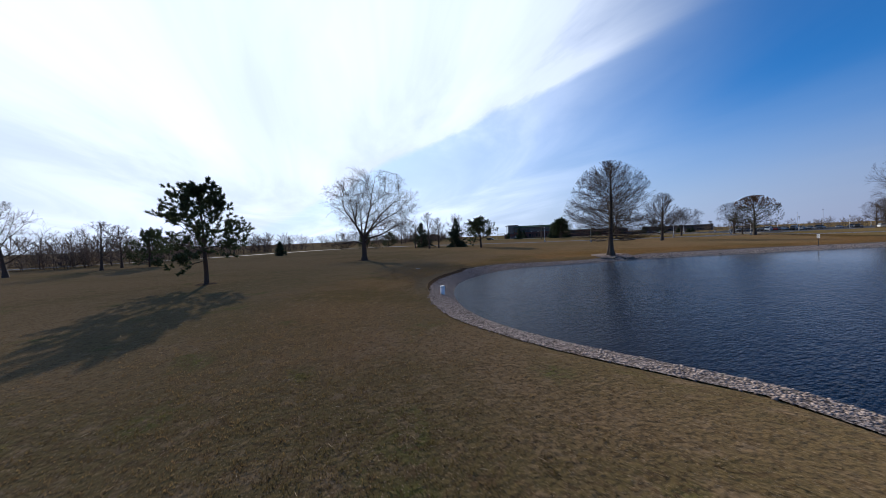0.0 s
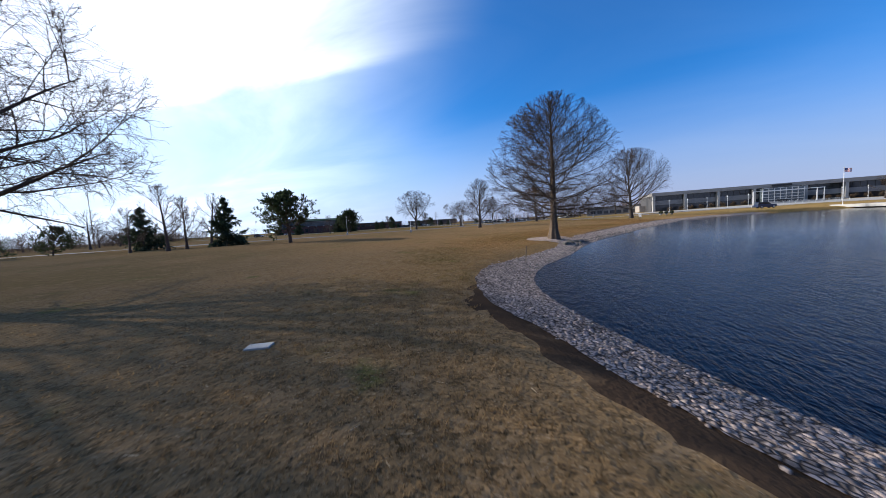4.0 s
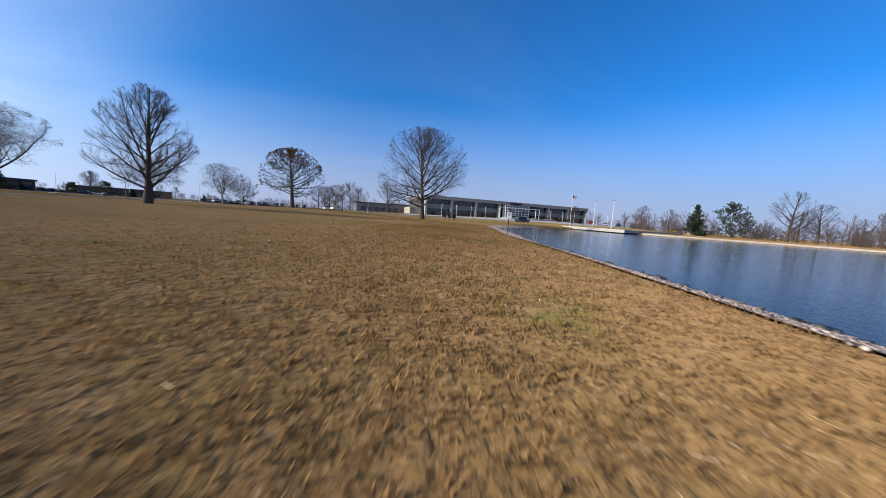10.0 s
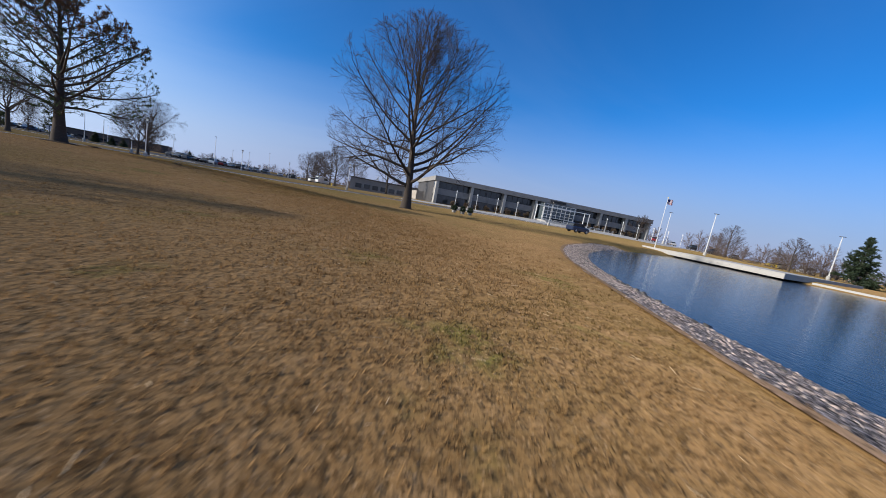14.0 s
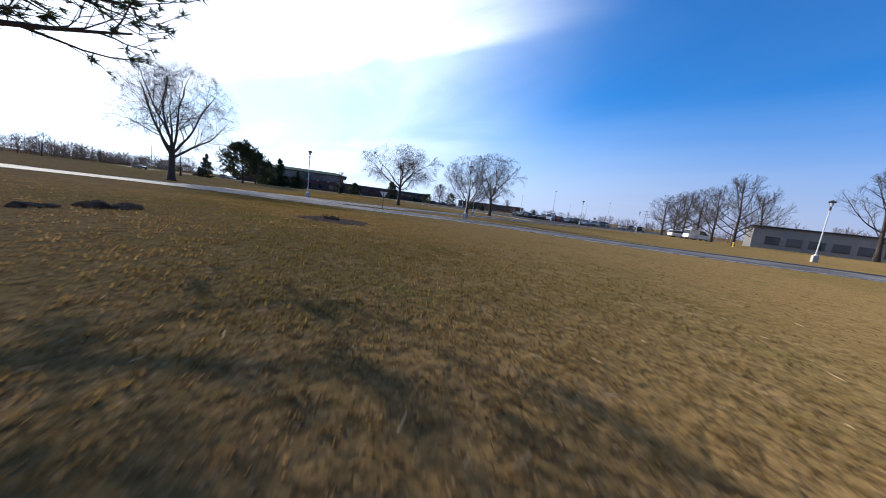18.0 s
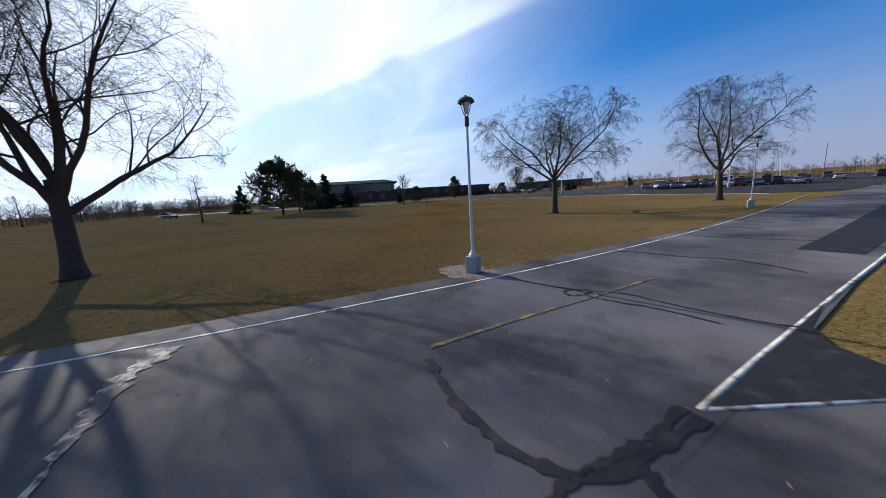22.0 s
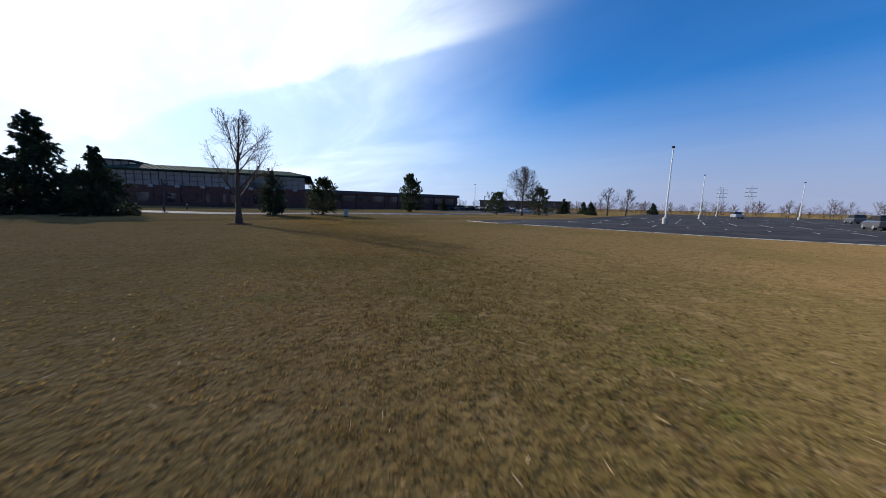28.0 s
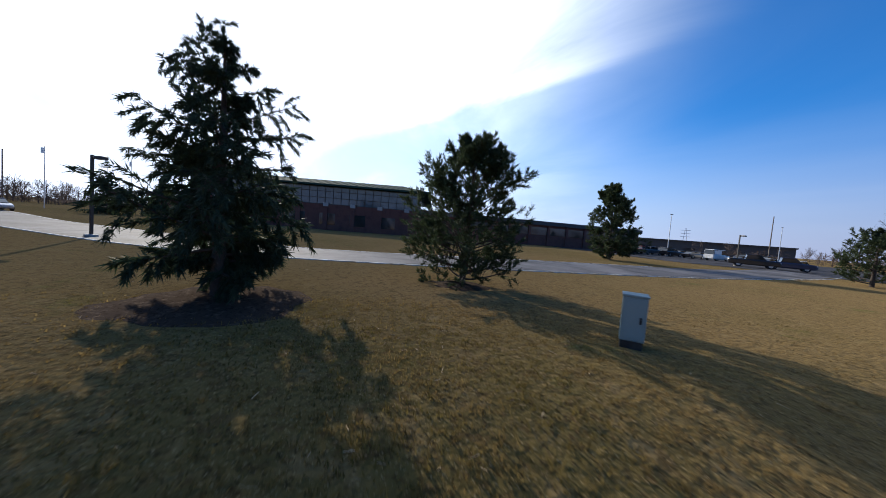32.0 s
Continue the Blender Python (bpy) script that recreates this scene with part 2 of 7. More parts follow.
let_light_through(M_BLADE, 0.36)
M_MUD = mat("bare_earth", (0.048, 0.032, 0.022), 0.95, spec=0.0, vary=(((0.08, 0.054, 0.034), 1.3, 0.5, 0.7), ((0.04, 0.027, 0.018), 7.0, 0.5, 0.7)), bump=0.8, bscale=14.0)
M_STONE = mat("pale_limestone", (0.37, 0.293, 0.252), 0.85, spec=0.05, vary=(((0.21, 0.17, 0.147), 9.0, 0.5, 0.7), ((0.48, 0.405, 0.36), 3.0, 0.5, 0.75)), rand=0.45, bump=0.4, bscale=60.0)
M_GRAVEL = mat("small_pale_gravel", (0.22, 0.182, 0.16), 0.9, spec=0.0, vary=(((0.10, 0.078, 0.06), 7.0, 0.46, 0.62), ((0.34, 0.29, 0.265), 16.0, 0.52, 0.66), ((0.07, 0.05, 0.038), 1.1, 0.58, 0.72)), bump=1.0, bscale=13.0)
# Southern stones seen against the sun: their shaded look is put into the colour.
tint_zone(M_STONE, 30.0, 14.0, (0.72, 0.72, 0.74))
tint_zone(M_GRAVEL, 30.0, 14.0, (0.66, 0.64, 0.64))
def stony(m, size):
    """Crushed stone: cells of varied tone with dark, deep joints; the shade in these is put into the colour."""
    nt = m.node_tree
    n, l = nt.nodes, nt.links
    b = n["Principled BSDF"]
    tc = n.new("ShaderNodeTexCoord")
    cells, joints = n.new("ShaderNodeTexVoronoi"), n.new("ShaderNodeTexVoronoi")
    joints.feature = "DISTANCE_TO_EDGE"
    for v in (cells, joints):
        v.inputs["Scale"].default_value = 1.0 / size
        l.new(tc.outputs["Object"], v.inputs["Vector"])
    sep = n.new("ShaderNodeSeparateColor")
    l.new(cells.outputs["Color"], sep.inputs[0])
    tone = n.new("ShaderNodeMapRange")
    tone.inputs["To Min"].default_value, tone.inputs["To Max"].default_value = 0.55, 1.5
    l.new(sep.outputs[0], tone.inputs["Value"])
    gap = n.new("ShaderNodeMapRange")
    gap.interpolation_type = "SMOOTHSTEP"
    for key, q in (("From Min", 0.02), ("From Max", 0.16), ("To Min", 0.2), ("To Max", 1.0)):
        gap.inputs[key].default_value = q
    l.new(joints.outputs["Distance"], gap.inputs["Value"])
    both = n.new("ShaderNodeMath"); both.operation = "MULTIPLY"
    l.new(tone.outputs[0], both.inputs[0]); l.new(gap.outputs[0], both.inputs[1])
    hs = n.new("ShaderNodeHueSaturation")
    l.new(b.inputs["Base Color"].links[0].from_socket, hs.inputs["Color"])
    l.new(both.outputs[0], hs.inputs["Value"])
    l.new(hs.outputs[0], b.inputs["Base Color"])
    bp = n.new("ShaderNodeBump")
    bp.inputs["Strength"].default_value, bp.inputs["Distance"].default_value = 0.9, 0.4 * size
    l.new(gap.outputs[0], bp.inputs["Height"])
    l.new(bp.outputs[0], b.inputs["Normal"])


M_SHORE = mat("crushed_limestone", (0.36, 0.298, 0.265), 0.9, spec=0.0, vary=(((0.22, 0.17, 0.14), 1.1, 0.52, 0.7),))
stony(M_SHORE, 0.11)
# The southern shore's backlit look, again as a darker colour.
tint_zone(M_SHORE, 30.0, 14.0, (0.70, 0.70, 0.72))
M_DARKSTONE = mat("wet_stone", (0.10, 0.085, 0.07), 0.55, vary=(((0.05, 0.045, 0.035), 5.0, 0.45, 0.65),), rand=0.4, bump=0.5, bscale=30.0)
M_ASPHALT = mat("worn_asphalt", (0.088, 0.083, 0.084), 0.85, spec=0.16, fuzz=0.6, vary=(((0.165, 0.155, 0.155), 0.16, 0.40, 0.64), ((0.034, 0.034, 0.037), 0.36, 0.45, 0.74), ((0.11, 0.105, 0.10), 45.0, 0.58, 0.75)), bump=0.5, bscale=70.0)
M_LOT = mat("dark_worn_asphalt", (0.036, 0.035, 0.037), 0.9, spec=0.08, fuzz=0.3, vary=(((0.06, 0.058, 0.06), 0.14, 0.45, 0.62), ((0.022, 0.022, 0.025), 0.5, 0.50, 0.60), ((0.075, 0.072, 0.07), 40.0, 0.58, 0.75)), bump=0.5, bscale=70.0)
# The pale layer stands for sun glinting on a worn road seam.
M_SEAM = mat("painted_seam_glint", (0.075, 0.07, 0.07), 0.75, spec=0.2, vary=(((0.36, 0.33, 0.31), 2.4, 0.46, 0.56), ((0.06, 0.058, 0.06), 9.0, 0.50, 0.58)), bump=0.8, bscale=22.0)
M_TAR = mat("black_sealer", (0.02, 0.02, 0.022), 0.8, spec=0.2, vary=(((0.05, 0.05, 0.052), 2.5, 0.5, 0.75),), bump=0.3, bscale=50.0)
M_CONC = mat("weathered_concrete", (0.33, 0.318, 0.298), 0.85, spec=0.3, vary=(((0.30, 0.285, 0.265), 0.5, 0.48, 0.7), ((0.22, 0.21, 0.2), 4.0, 0.56, 0.75)), bump=0.35, bscale=35.0)
M_PANEL = mat("grey_precast_panel", (0.235, 0.225, 0.215), 0.8, spec=0.3, vary=(((0.19, 0.182, 0.175), 0.35, 0.48, 0.7), ((0.13, 0.13, 0.13), 5.0, 0.57, 0.75)), bump=0.2, bscale=30.0)
M_WHITEP = mat("white_road_paint", (0.56, 0.55, 0.52), 0.8, spec=0.1, vary=(((0.30, 0.28, 0.25), 0.7, 0.46, 0.62), ((0.16, 0.14, 0.12), 3.0, 0.52, 0.64)), bump=0.2, bscale=60.0)
M_YELLOWP = mat("yellow_road_paint", (0.30, 0.205, 0.05), 0.8, spec=0.15, vary=(((0.15, 0.12, 0.07), 1.2, 0.40, 0.60), ((0.08, 0.077, 0.072), 5.0, 0.44, 0.54)))
M_GLASS = mat("dark_window_glass", (0.018, 0.022, 0.026), 0.06, spec=0.7, vary=(((0.035, 0.04, 0.045), 0.3, 0.45, 0.65),))
M_BLUEGLASS = mat("pale_tinted_glass", (0.075, 0.095, 0.11), 0.08, spec=0.7, vary=(((0.05, 0.065, 0.075), 0.4, 0.45, 0.65),))
M_WHITEMETAL = mat("white_painted_steel", (0.58, 0.58, 0.57), 0.4, vary=(((0.5, 0.49, 0.47), 2.5, 0.58, 0.78),))
M_DARKMETAL = mat("dark_bronze_metal", (0.035, 0.033, 0.032), 0.45, metal=0.4, vary=(((0.06, 0.055, 0.05), 3.0, 0.5, 0.7),))
M_ALU = mat("brushed_aluminium", (0.55, 0.55, 0.56), 0.38, metal=0.8, vary=(((0.4, 0.4, 0.41), 4.0, 0.5, 0.7),))
M_BRICK = mat("red_brick", (0.135, 0.058, 0.046), 0.9, spec=0.25, vary=(((0.095, 0.042, 0.035), 0.8, 0.45, 0.65), ((0.18, 0.09, 0.07), 9.0, 0.56, 0.75)), bump=0.4, bscale=25.0)
M_GREENROOF = mat("green_metal_roof", (0.022, 0.05, 0.042), 0.9, spec=0.03, vary=(((0.02, 0.042, 0.037), 0.5, 0.45, 0.65),))
M_DARKWALL = mat("dark_cladding", (0.05, 0.047, 0.047), 0.7, vary=(((0.05, 0.048, 0.05), 0.3, 0.45, 0.65), ((0.095, 0.09, 0.09), 2.0, 0.55, 0.72)))
M_TANWALL = mat("tan_block_wall", (0.33, 0.29, 0.25), 0.85, vary=(((0.26, 0.225, 0.19), 0.5, 0.45, 0.65),), bump=0.3, bscale=20.0)
M_BARK = mat("grey_brown_bark", (0.06, 0.049, 0.041), 0.95, spec=0.2, vary=(((0.06, 0.047, 0.038), 3.0, 0.45, 0.65), ((0.115, 0.096, 0.08), 12.0, 0.55, 0.72)), bump=1.0, bscale=18.0)
M_CYPBARK = mat("reddish_fibrous_bark", (0.081, 0.060, 0.046), 0.92, spec=0.2, vary=(((0.047, 0.034, 0.026), 2.5, 0.42, 0.65), ((0.122, 0.101, 0.079), 9.0, 0.52, 0.72)), bump=1.0, bscale=14.0)
M_TWIG = mat("bare_twigs", (0.058, 0.044, 0.038), 0.9, spec=0.08, vary=(((0.056, 0.043, 0.036), 2.0, 0.45, 0.65),))
M_CYPTRUNK = mat("fluted_tan_bark", (0.12, 0.084, 0.058), 0.92, spec=0.2, vary=(((0.095, 0.068, 0.05), 1.6, 0.42, 0.65), ((0.175, 0.128, 0.094), 7.0, 0.5, 0.7), ((0.075, 0.072, 0.04), 0.8, 0.55, 0.72)), bump=1.0, bscale=16.0)
M_CYPTWIG = mat("russet_twigs", (0.064, 0.044, 0.036), 0.9, spec=0.2, vary=(((0.045, 0.032, 0.026), 2.0, 0.45, 0.65),))
M_PINE = mat("pine_needles", (0.045, 0.064, 0.026), 0.75, spec=0.25, vary=(((0.05, 0.066, 0.03), 1.2, 0.5, 0.68), ((0.022, 0.03, 0.013), 3.0, 0.5, 0.7)), rand=0.3)
M_SPRUCE = mat("spruce_needles", (0.03, 0.047, 0.024), 0.75, spec=0.25, vary=(((0.045, 0.064, 0.036), 1.2, 0.5, 0.68), ((0.018, 0.026, 0.014), 3.0, 0.5, 0.7)), rand=0.3)
M_BROWNNEEDLE = mat("dying_brown_needles", (0.13, 0.06, 0.025), 0.85, spec=0.2, vary=(((0.06, 0.045, 0.02), 1.5, 0.5, 0.68),), rand=0.3)
# Paler than the near twigs: the haze of distance is put into the colour.
M_FARWOOD = mat("hazed_bare_wood", (0.105, 0.078, 0.066), 0.95, spec=0.1, vary=(((0.075, 0.056, 0.047), 0.1, 0.45, 0.65),), rand=0.3)
M_EARTH = mat("dry_crumbled_earth", (0.17, 0.115, 0.078), 0.95, spec=0.0, fuzz=1.0, vary=(((0.13, 0.09, 0.065), 2.5, 0.48, 0.66), ((0.065, 0.043, 0.028), 6.0, 0.5, 0.66), ((0.14, 0.10, 0.05), 0.9, 0.55, 0.7)), bump=1.0, bscale=12.0)
M_MULCH = mat("brown_mulch", (0.052, 0.040, 0.032), 0.95, spec=0.0, vary=(((0.10, 0.078, 0.062), 6.0, 0.5, 0.7), ((0.03, 0.022, 0.017), 14.0, 0.5, 0.66)), bump=0.9, bscale=25.0)
for needle in (M_PINE, M_SPRUCE):
    let_light_through(needle, 0.25)
M_TYRE = mat("tyre_rubber", (0.018, 0.018, 0.018), 0.85)
M_RIM = mat("alloy_rim", (0.45, 0.45, 0.46), 0.35, metal=0.8)
M_LAMPGLASS = mat("frosted_lamp_lens", (0.7, 0.7, 0.68), 0.3)
M_REDLENS = mat("red_lamp_lens", (0.35, 0.012, 0.01), 0.25)
M_SIGNWHITE = mat("white_sign_face", (0.78, 0.78, 0.77), 0.5, vary=(((0.6, 0.6, 0.58), 5.0, 0.6, 0.8),))
M_SIGNINK = mat("dark_sign_print", (0.09, 0.09, 0.1), 0.6)
M_CABINET = mat("pale_green_cabinet_paint", (0.23, 0.28, 0.26), 0.6, vary=(((0.17, 0.2, 0.185), 3.0, 0.55, 0.75),), bump=0.1, bscale=40.0)
M_PVC = mat("white_pvc", (0.78, 0.78, 0.76), 0.4, vary=(((0.6, 0.59, 0.56), 4.0, 0.55, 0.75),))
M_WOODSTAKE = mat("grey_weathered_wood", (0.16, 0.12, 0.09), 0.9, vary=(((0.1, 0.075, 0.055), 8.0, 0.45, 0.65),), bump=0.5, bscale=50.0)
M_YELLOW = mat("yellow_paint", (0.62, 0.42, 0.03), 0.45, vary=(((0.5, 0.33, 0.02), 2.0, 0.5, 0.7),))
M_FLAGRED = mat("red_flag_cloth", (0.42, 0.03, 0.035), 0.85)
M_FLAGWHITE = mat("white_flag_cloth", (0.75, 0.75, 0.75), 0.85)
M_FLAGBLUE = mat("blue_flag_cloth", (0.03, 0.045, 0.16), 0.85)


def water_material():
    m = mat("pond_water", (0.003, 0.005, 0.012), 0.10, spec=0.20)
    nt = m.node_tree
    n, l = nt.nodes, nt.links
    b = n["Principled BSDF"]
    b.inputs["IOR"].default_value = 1.33
    tc = n.new("ShaderNodeTexCoord")
    last = None
    sep = n.new("ShaderNodeSeparateXYZ")
    l.new(tc.outputs["Object"], sep.inputs[0])
    for scale, stretch, windy, calm, dist in ((1.1, 2.2, 0.30, 0.03, 0.16), (3.4, 3.0, 0.8, 0.10, 0.085), (9.0, 2.2, 0.6, 0.12, 0.025)):
        wind = n.new("ShaderNodeMapRange")
        wind.interpolation_type = "SMOOTHSTEP"
        for key, q in (("From Min", 12.0), ("From Max", 46.0), ("To Min", windy), ("To Max", calm)):
            wind.inputs[key].default_value = q
        l.new(sep.outputs["Y"], wind.inputs["Value"])
        mp = n.new("ShaderNodeMapping")
        mp.inputs["Rotation"].default_value = (0, 0, radians(20))
        mp.inputs["Scale"].default_value = (stretch, 1, 1)
        l.new(tc.outputs["Object"], mp.inputs[0])
        nz = n.new("ShaderNodeTexNoise")
        nz.inputs["Scale"].default_value = scale
        nz.inputs["Detail"].default_value = 3
        nz.inputs["Distortion"].default_value = 0.4
        l.new(mp.outputs[0], nz.inputs["Vector"])
        bp = n.new("ShaderNodeBump")
        l.new(wind.outputs[0], bp.inputs["Strength"])
        bp.inputs["Distance"].default_value = dist
        l.new(nz.outputs["Fac"], bp.inputs["Height"])
        if last:
            l.new(last, bp.inputs["Normal"])
        last = bp.outputs[0]
    l.new(last, b.inputs["Normal"])
    return m


M_WATER = water_material()


# ---- mesh helpers ----
def mesh_of(name, verts, faces, material, smooth=False):
    me = bpy.data.meshes.new(name)
    me.from_pydata([tuple(v) for v in verts], [], [tuple(f) for f in faces])
    me.materials.append(material)
    if smooth:
        me.polygons.foreach_set("use_smooth", [True] * len(me.polygons))
    me.update()
    return me


def quick_mesh(name, v, f, material, smooth=False):
    """A mesh from an (n, 3) array of points and an (m, k) array of faces, or a tuple of such arrays."""
    groups = [np.asarray(g, np.int32) for g in (f if isinstance(f, tuple) else (f,))]
    v = np.asarray(v, np.float32)
    me = bpy.data.meshes.new(name)
    me.vertices.add(len(v))
    me.vertices.foreach_set("co", v.ravel())
    flat = np.concatenate([g.ravel() for g in groups])
    totals = np.concatenate([np.full(len(g), g.shape[1], np.int32) for g in groups])
    me.loops.add(len(flat))
    me.loops.foreach_set("vertex_index", flat)
    me.polygons.add(len(totals))
    me.polygons.foreach_set("loop_start", (np.cumsum(totals) - totals).astype(np.int32))
    me.polygons.foreach_set("loop_total", totals)
    me.update(calc_edges=True)
    me.materials.append(material)
    if smooth:
        me.polygons.foreach_set("use_smooth", np.ones(len(totals), bool))
    return me


def empty(name, x, y, z, rz=0.0, **tags):
    ob = new(name)
    ob.empty_display_size = 0.3
    ob.matrix_world = pose(x, y, z, 0, 0, rz)
    return tagged(ob, **tags)


def part_mesh(name, me, parent, label="", m=None):
    ob = new(name, me)
    ob.parent = parent
    if m is not None:
        ob.matrix_basis = m
    if label:
        ob["label"] = label
    return ob


def part(name, bm, material, parent, label="", smooth=False, m=None):
    me = bpy.data.meshes.new(name)
    bm.to_mesh(me)
    bm.free()
    me.materials.append(material)
    if smooth:
        me.polygons.foreach_set("use_smooth", [True] * len(me.polygons))
    return part_mesh(name, me, parent, label, m)


def box(bm, x0, x1, y0, y1, z0, z1, bevel=0.0):
    r = bmesh.ops.create_cube(bm, size=1.0)
    for v in r["verts"]:
        v.co = Vector(((x0 + x1) / 2 + v.co.x * (x1 - x0), (y0 + y1) / 2 + v.co.y * (y1 - y0), (z0 + z1) / 2 + v.co.z * (z1 - z0)))
    if bevel:
        es = list({e for v in r["verts"] for e in v.link_edges})
        bmesh.ops.bevel(bm, geom=es, offset=bevel, segments=2, affect="EDGES", profile=0.5)
    return bm


def boxed(x0, x1, y0, y1, z0, z1, bevel=0.0):
    return box(bmesh.new(), x0, x1, y0, y1, z0, z1, bevel)


def rod(bm, p, q, r0, r1=None, n=10):
    p, q = Vector(p), Vector(q)
    d = q - p
    m = Matrix.Translation((p + q) / 2) @ d.to_track_quat("Z", "Y").to_matrix().to_4x4()
    bmesh.ops.create_cone(bm, cap_ends=True, segments=n, radius1=r0, radius2=r0 if r1 is None else r1, depth=d.length, matrix=m)
    return bm


def rodded(p, q, r0, r1=None, n=10):
    return rod(bmesh.new(), p, q, r0, r1, n)


def lathe(profile, n=14):
    """A turned solid from (radius, height) pairs."""
    bm = bmesh.new()
    rings = [[bm.verts.new((r * math.cos(2 * math.pi * k / n), r * math.sin(2 * math.pi * k / n), z)) for k in range(n)] for r, z in profile]
    for a, b in zip(rings, rings[1:]):
        for k in range(n):
            bm.faces.new((a[k], a[(k + 1) % n], b[(k + 1) % n], b[k]))
    bm.faces.new(rings[0][::-1])
    bm.faces.new(rings[-1])
    return bm


# ---- the lie of the land ----
WATER_Z = -0.48
POND = [(33.2, 2.5), (30.0, 1.3), (27.0, 0.2), (24.0, -0.35), (20.6, -0.1), (16.6, 1.4), (12.5, 3.9), (10.1, 6.9), (8.1, 10.2), (6.95, 13.2), (6.85, 17.2), (7.7, 20.4), (8.3, 23.4),
        (8.65, 26.4), (9.2, 30), (10.1, 33.6), (10.9, 36.8), (12.4, 40.8), (15.0, 48), (16.6, 53.6), (18.9, 59.2), (21.1, 64), (23.5, 70.4), (25.3, 75.2),
        (28.8, 84), (34.6, 92), (40, 97), (45.6, 102), (58, 108.5), (66, 111), (72, 115), (77, 113), (76, 107), (77, 101), (76, 93), (87, 82), (98, 68), (106, 45), (107, 16), (97, -4), (78, -10), (54, -3)]


def smooth_ring(pts, rounds=3):
    p = np.array(pts, float)
    for _ in range(rounds):
        q = np.roll(p, -1, 0)
        p = np.stack([0.75 * p + 0.25 * q, 0.25 * p + 0.75 * q], 1).reshape(-1, 2)
    return p


RING = smooth_ring(POND)


def exact_distance(x, y):
    """Distance to the waterline, negative over the water; arrays."""
    p = np.stack([np.ravel(x), np.ravel(y)], 1)
    best = np.full(len(p), 1e9)
    inside = np.zeros(len(p), bool)
    for a, b in zip(RING, np.roll(RING, -1, 0)):
        ab, ap = b - a, p - a
        t = np.clip(ap @ ab / (ab @ ab), 0, 1)
        best = np.minimum(best, np.hypot(*(ap - t[:, None] * ab).T))
        cross = (a[1] > p[:, 1]) != (b[1] > p[:, 1])
        with np.errstate(divide="ignore", invalid="ignore"):
            inside ^= cross & (p[:, 0] < (b[0] - a[0]) * (p[:, 1] - a[1]) / (b[1] - a[1]) + a[0])
    return np.where(inside, -best, best).reshape(np.shape(x))


GX, GY = np.arange(-30, 150, 0.75), np.arange(-50, 160, 0.75)
GRID = exact_distance(*np.meshgrid(GX, GY))


def shore_distance(x, y):
    """The same, read from a table; far off it stays at what the table's edge says."""
    fx = np.clip((np.asarray(x, float) - GX[0]) / 0.75, 0, len(GX) - 1.001)
    fy = np.clip((np.asarray(y, float) - GY[0]) / 0.75, 0, len(GY) - 1.001)
    i, j = fx.astype(int), fy.astype(int)
    u, v = fx - i, fy - j
    return (GRID[j, i] * (1 - u) + GRID[j, i + 1] * u) * (1 - v) + (GRID[j + 1, i] * (1 - u) + GRID[j + 1, i + 1] * u) * v


MOUNDS = [(-4, 98, 0.75, 12), (52, 180, 1.0, 32), (85, 180, 1.0, 32), (120, 180, 1.0, 32), (-28, 32, 0.7, 16)]


SWALE = [(-114, 150), (-108.6, 160), (-106.6, 168), (-104.9, 176.5), (-102.6, 185), (-100.0, 193), (-97, 205)]


def land(x, y, d=None):
    """Height of the ground; arrays or numbers."""
    x, y = np.asarray(x, float), np.asarray(y, float)
    if d is None:
        d = shore_distance(x, y)
    z = 0.10 * np.sin(x * 0.061 + 1.0) * np.sin(y * 0.047) + 0.05 * np.sin(x * 0.19 + y * 0.13)
    for cx, cy, h, s in MOUNDS:
        z = z + h * np.exp(-((x - cx) ** 2 + (y - cy) ** 2) / (2 * s * s))
    far = np.full(np.shape(x), 1e9)
    for (ax, ay), (bx, by) in zip(SWALE, SWALE[1:]):
        t = np.clip(((x - ax) * (bx - ax) + (y - ay) * (by - ay)) / ((bx - ax) ** 2 + (by - ay) ** 2), 0, 1)
        far = np.minimum(far, np.hypot(x - ax - t * (bx - ax), y - ay - t * (by - ay)))
    z = z - 0.46 * np.exp(-((far / 1.25) ** 2))
    bank = np.clip(d / 2.5, -1.2, 1.0)
    k = np.clip(d / 9.0, 0, 1)
    dip = np.where(bank < 1, WATER_Z * (1 - bank) - 0.0, 0.0)
    return np.where(d < 9, z * k, z) + dip


def gz(x, y):
    return float(land(np.array([x]), np.array([y]))[0])


def build_ground():
    xs = np.concatenate([[-3500, -1500, -800, -500, -380], np.concatenate([np.arange(-300, -125, 3.0), np.arange(-125, 60, 1.0), np.arange(60, 232, 2.0)]), [260, 330, 450, 800, 1500, 3500]])
    ys = np.concatenate([[-3500, -1500, -800, -450, -250, -160], np.concatenate([np.arange(-110, -30, 2.0), np.arange(-30, 200, 1.0), np.arange(200, 330, 3.0)]), [360, 420, 560, 800, 1500, 3500]])
    X, Y = np.meshgrid(xs, ys)
    D = shore_distance(X, Y)
    Z = land(X, Y, D)
    v = np.stack([X, Y, Z], -1).reshape(-1, 3)
    w, h = len(xs), len(ys)
    i = (np.arange(h - 1)[:, None] * w + np.arange(w - 1)).ravel()
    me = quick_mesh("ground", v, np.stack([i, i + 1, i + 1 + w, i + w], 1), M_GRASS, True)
    return tagged(new("ground", me), "dormant tan and olive mown lawn, gently rolling", "ground", kind="structure")


build_ground()


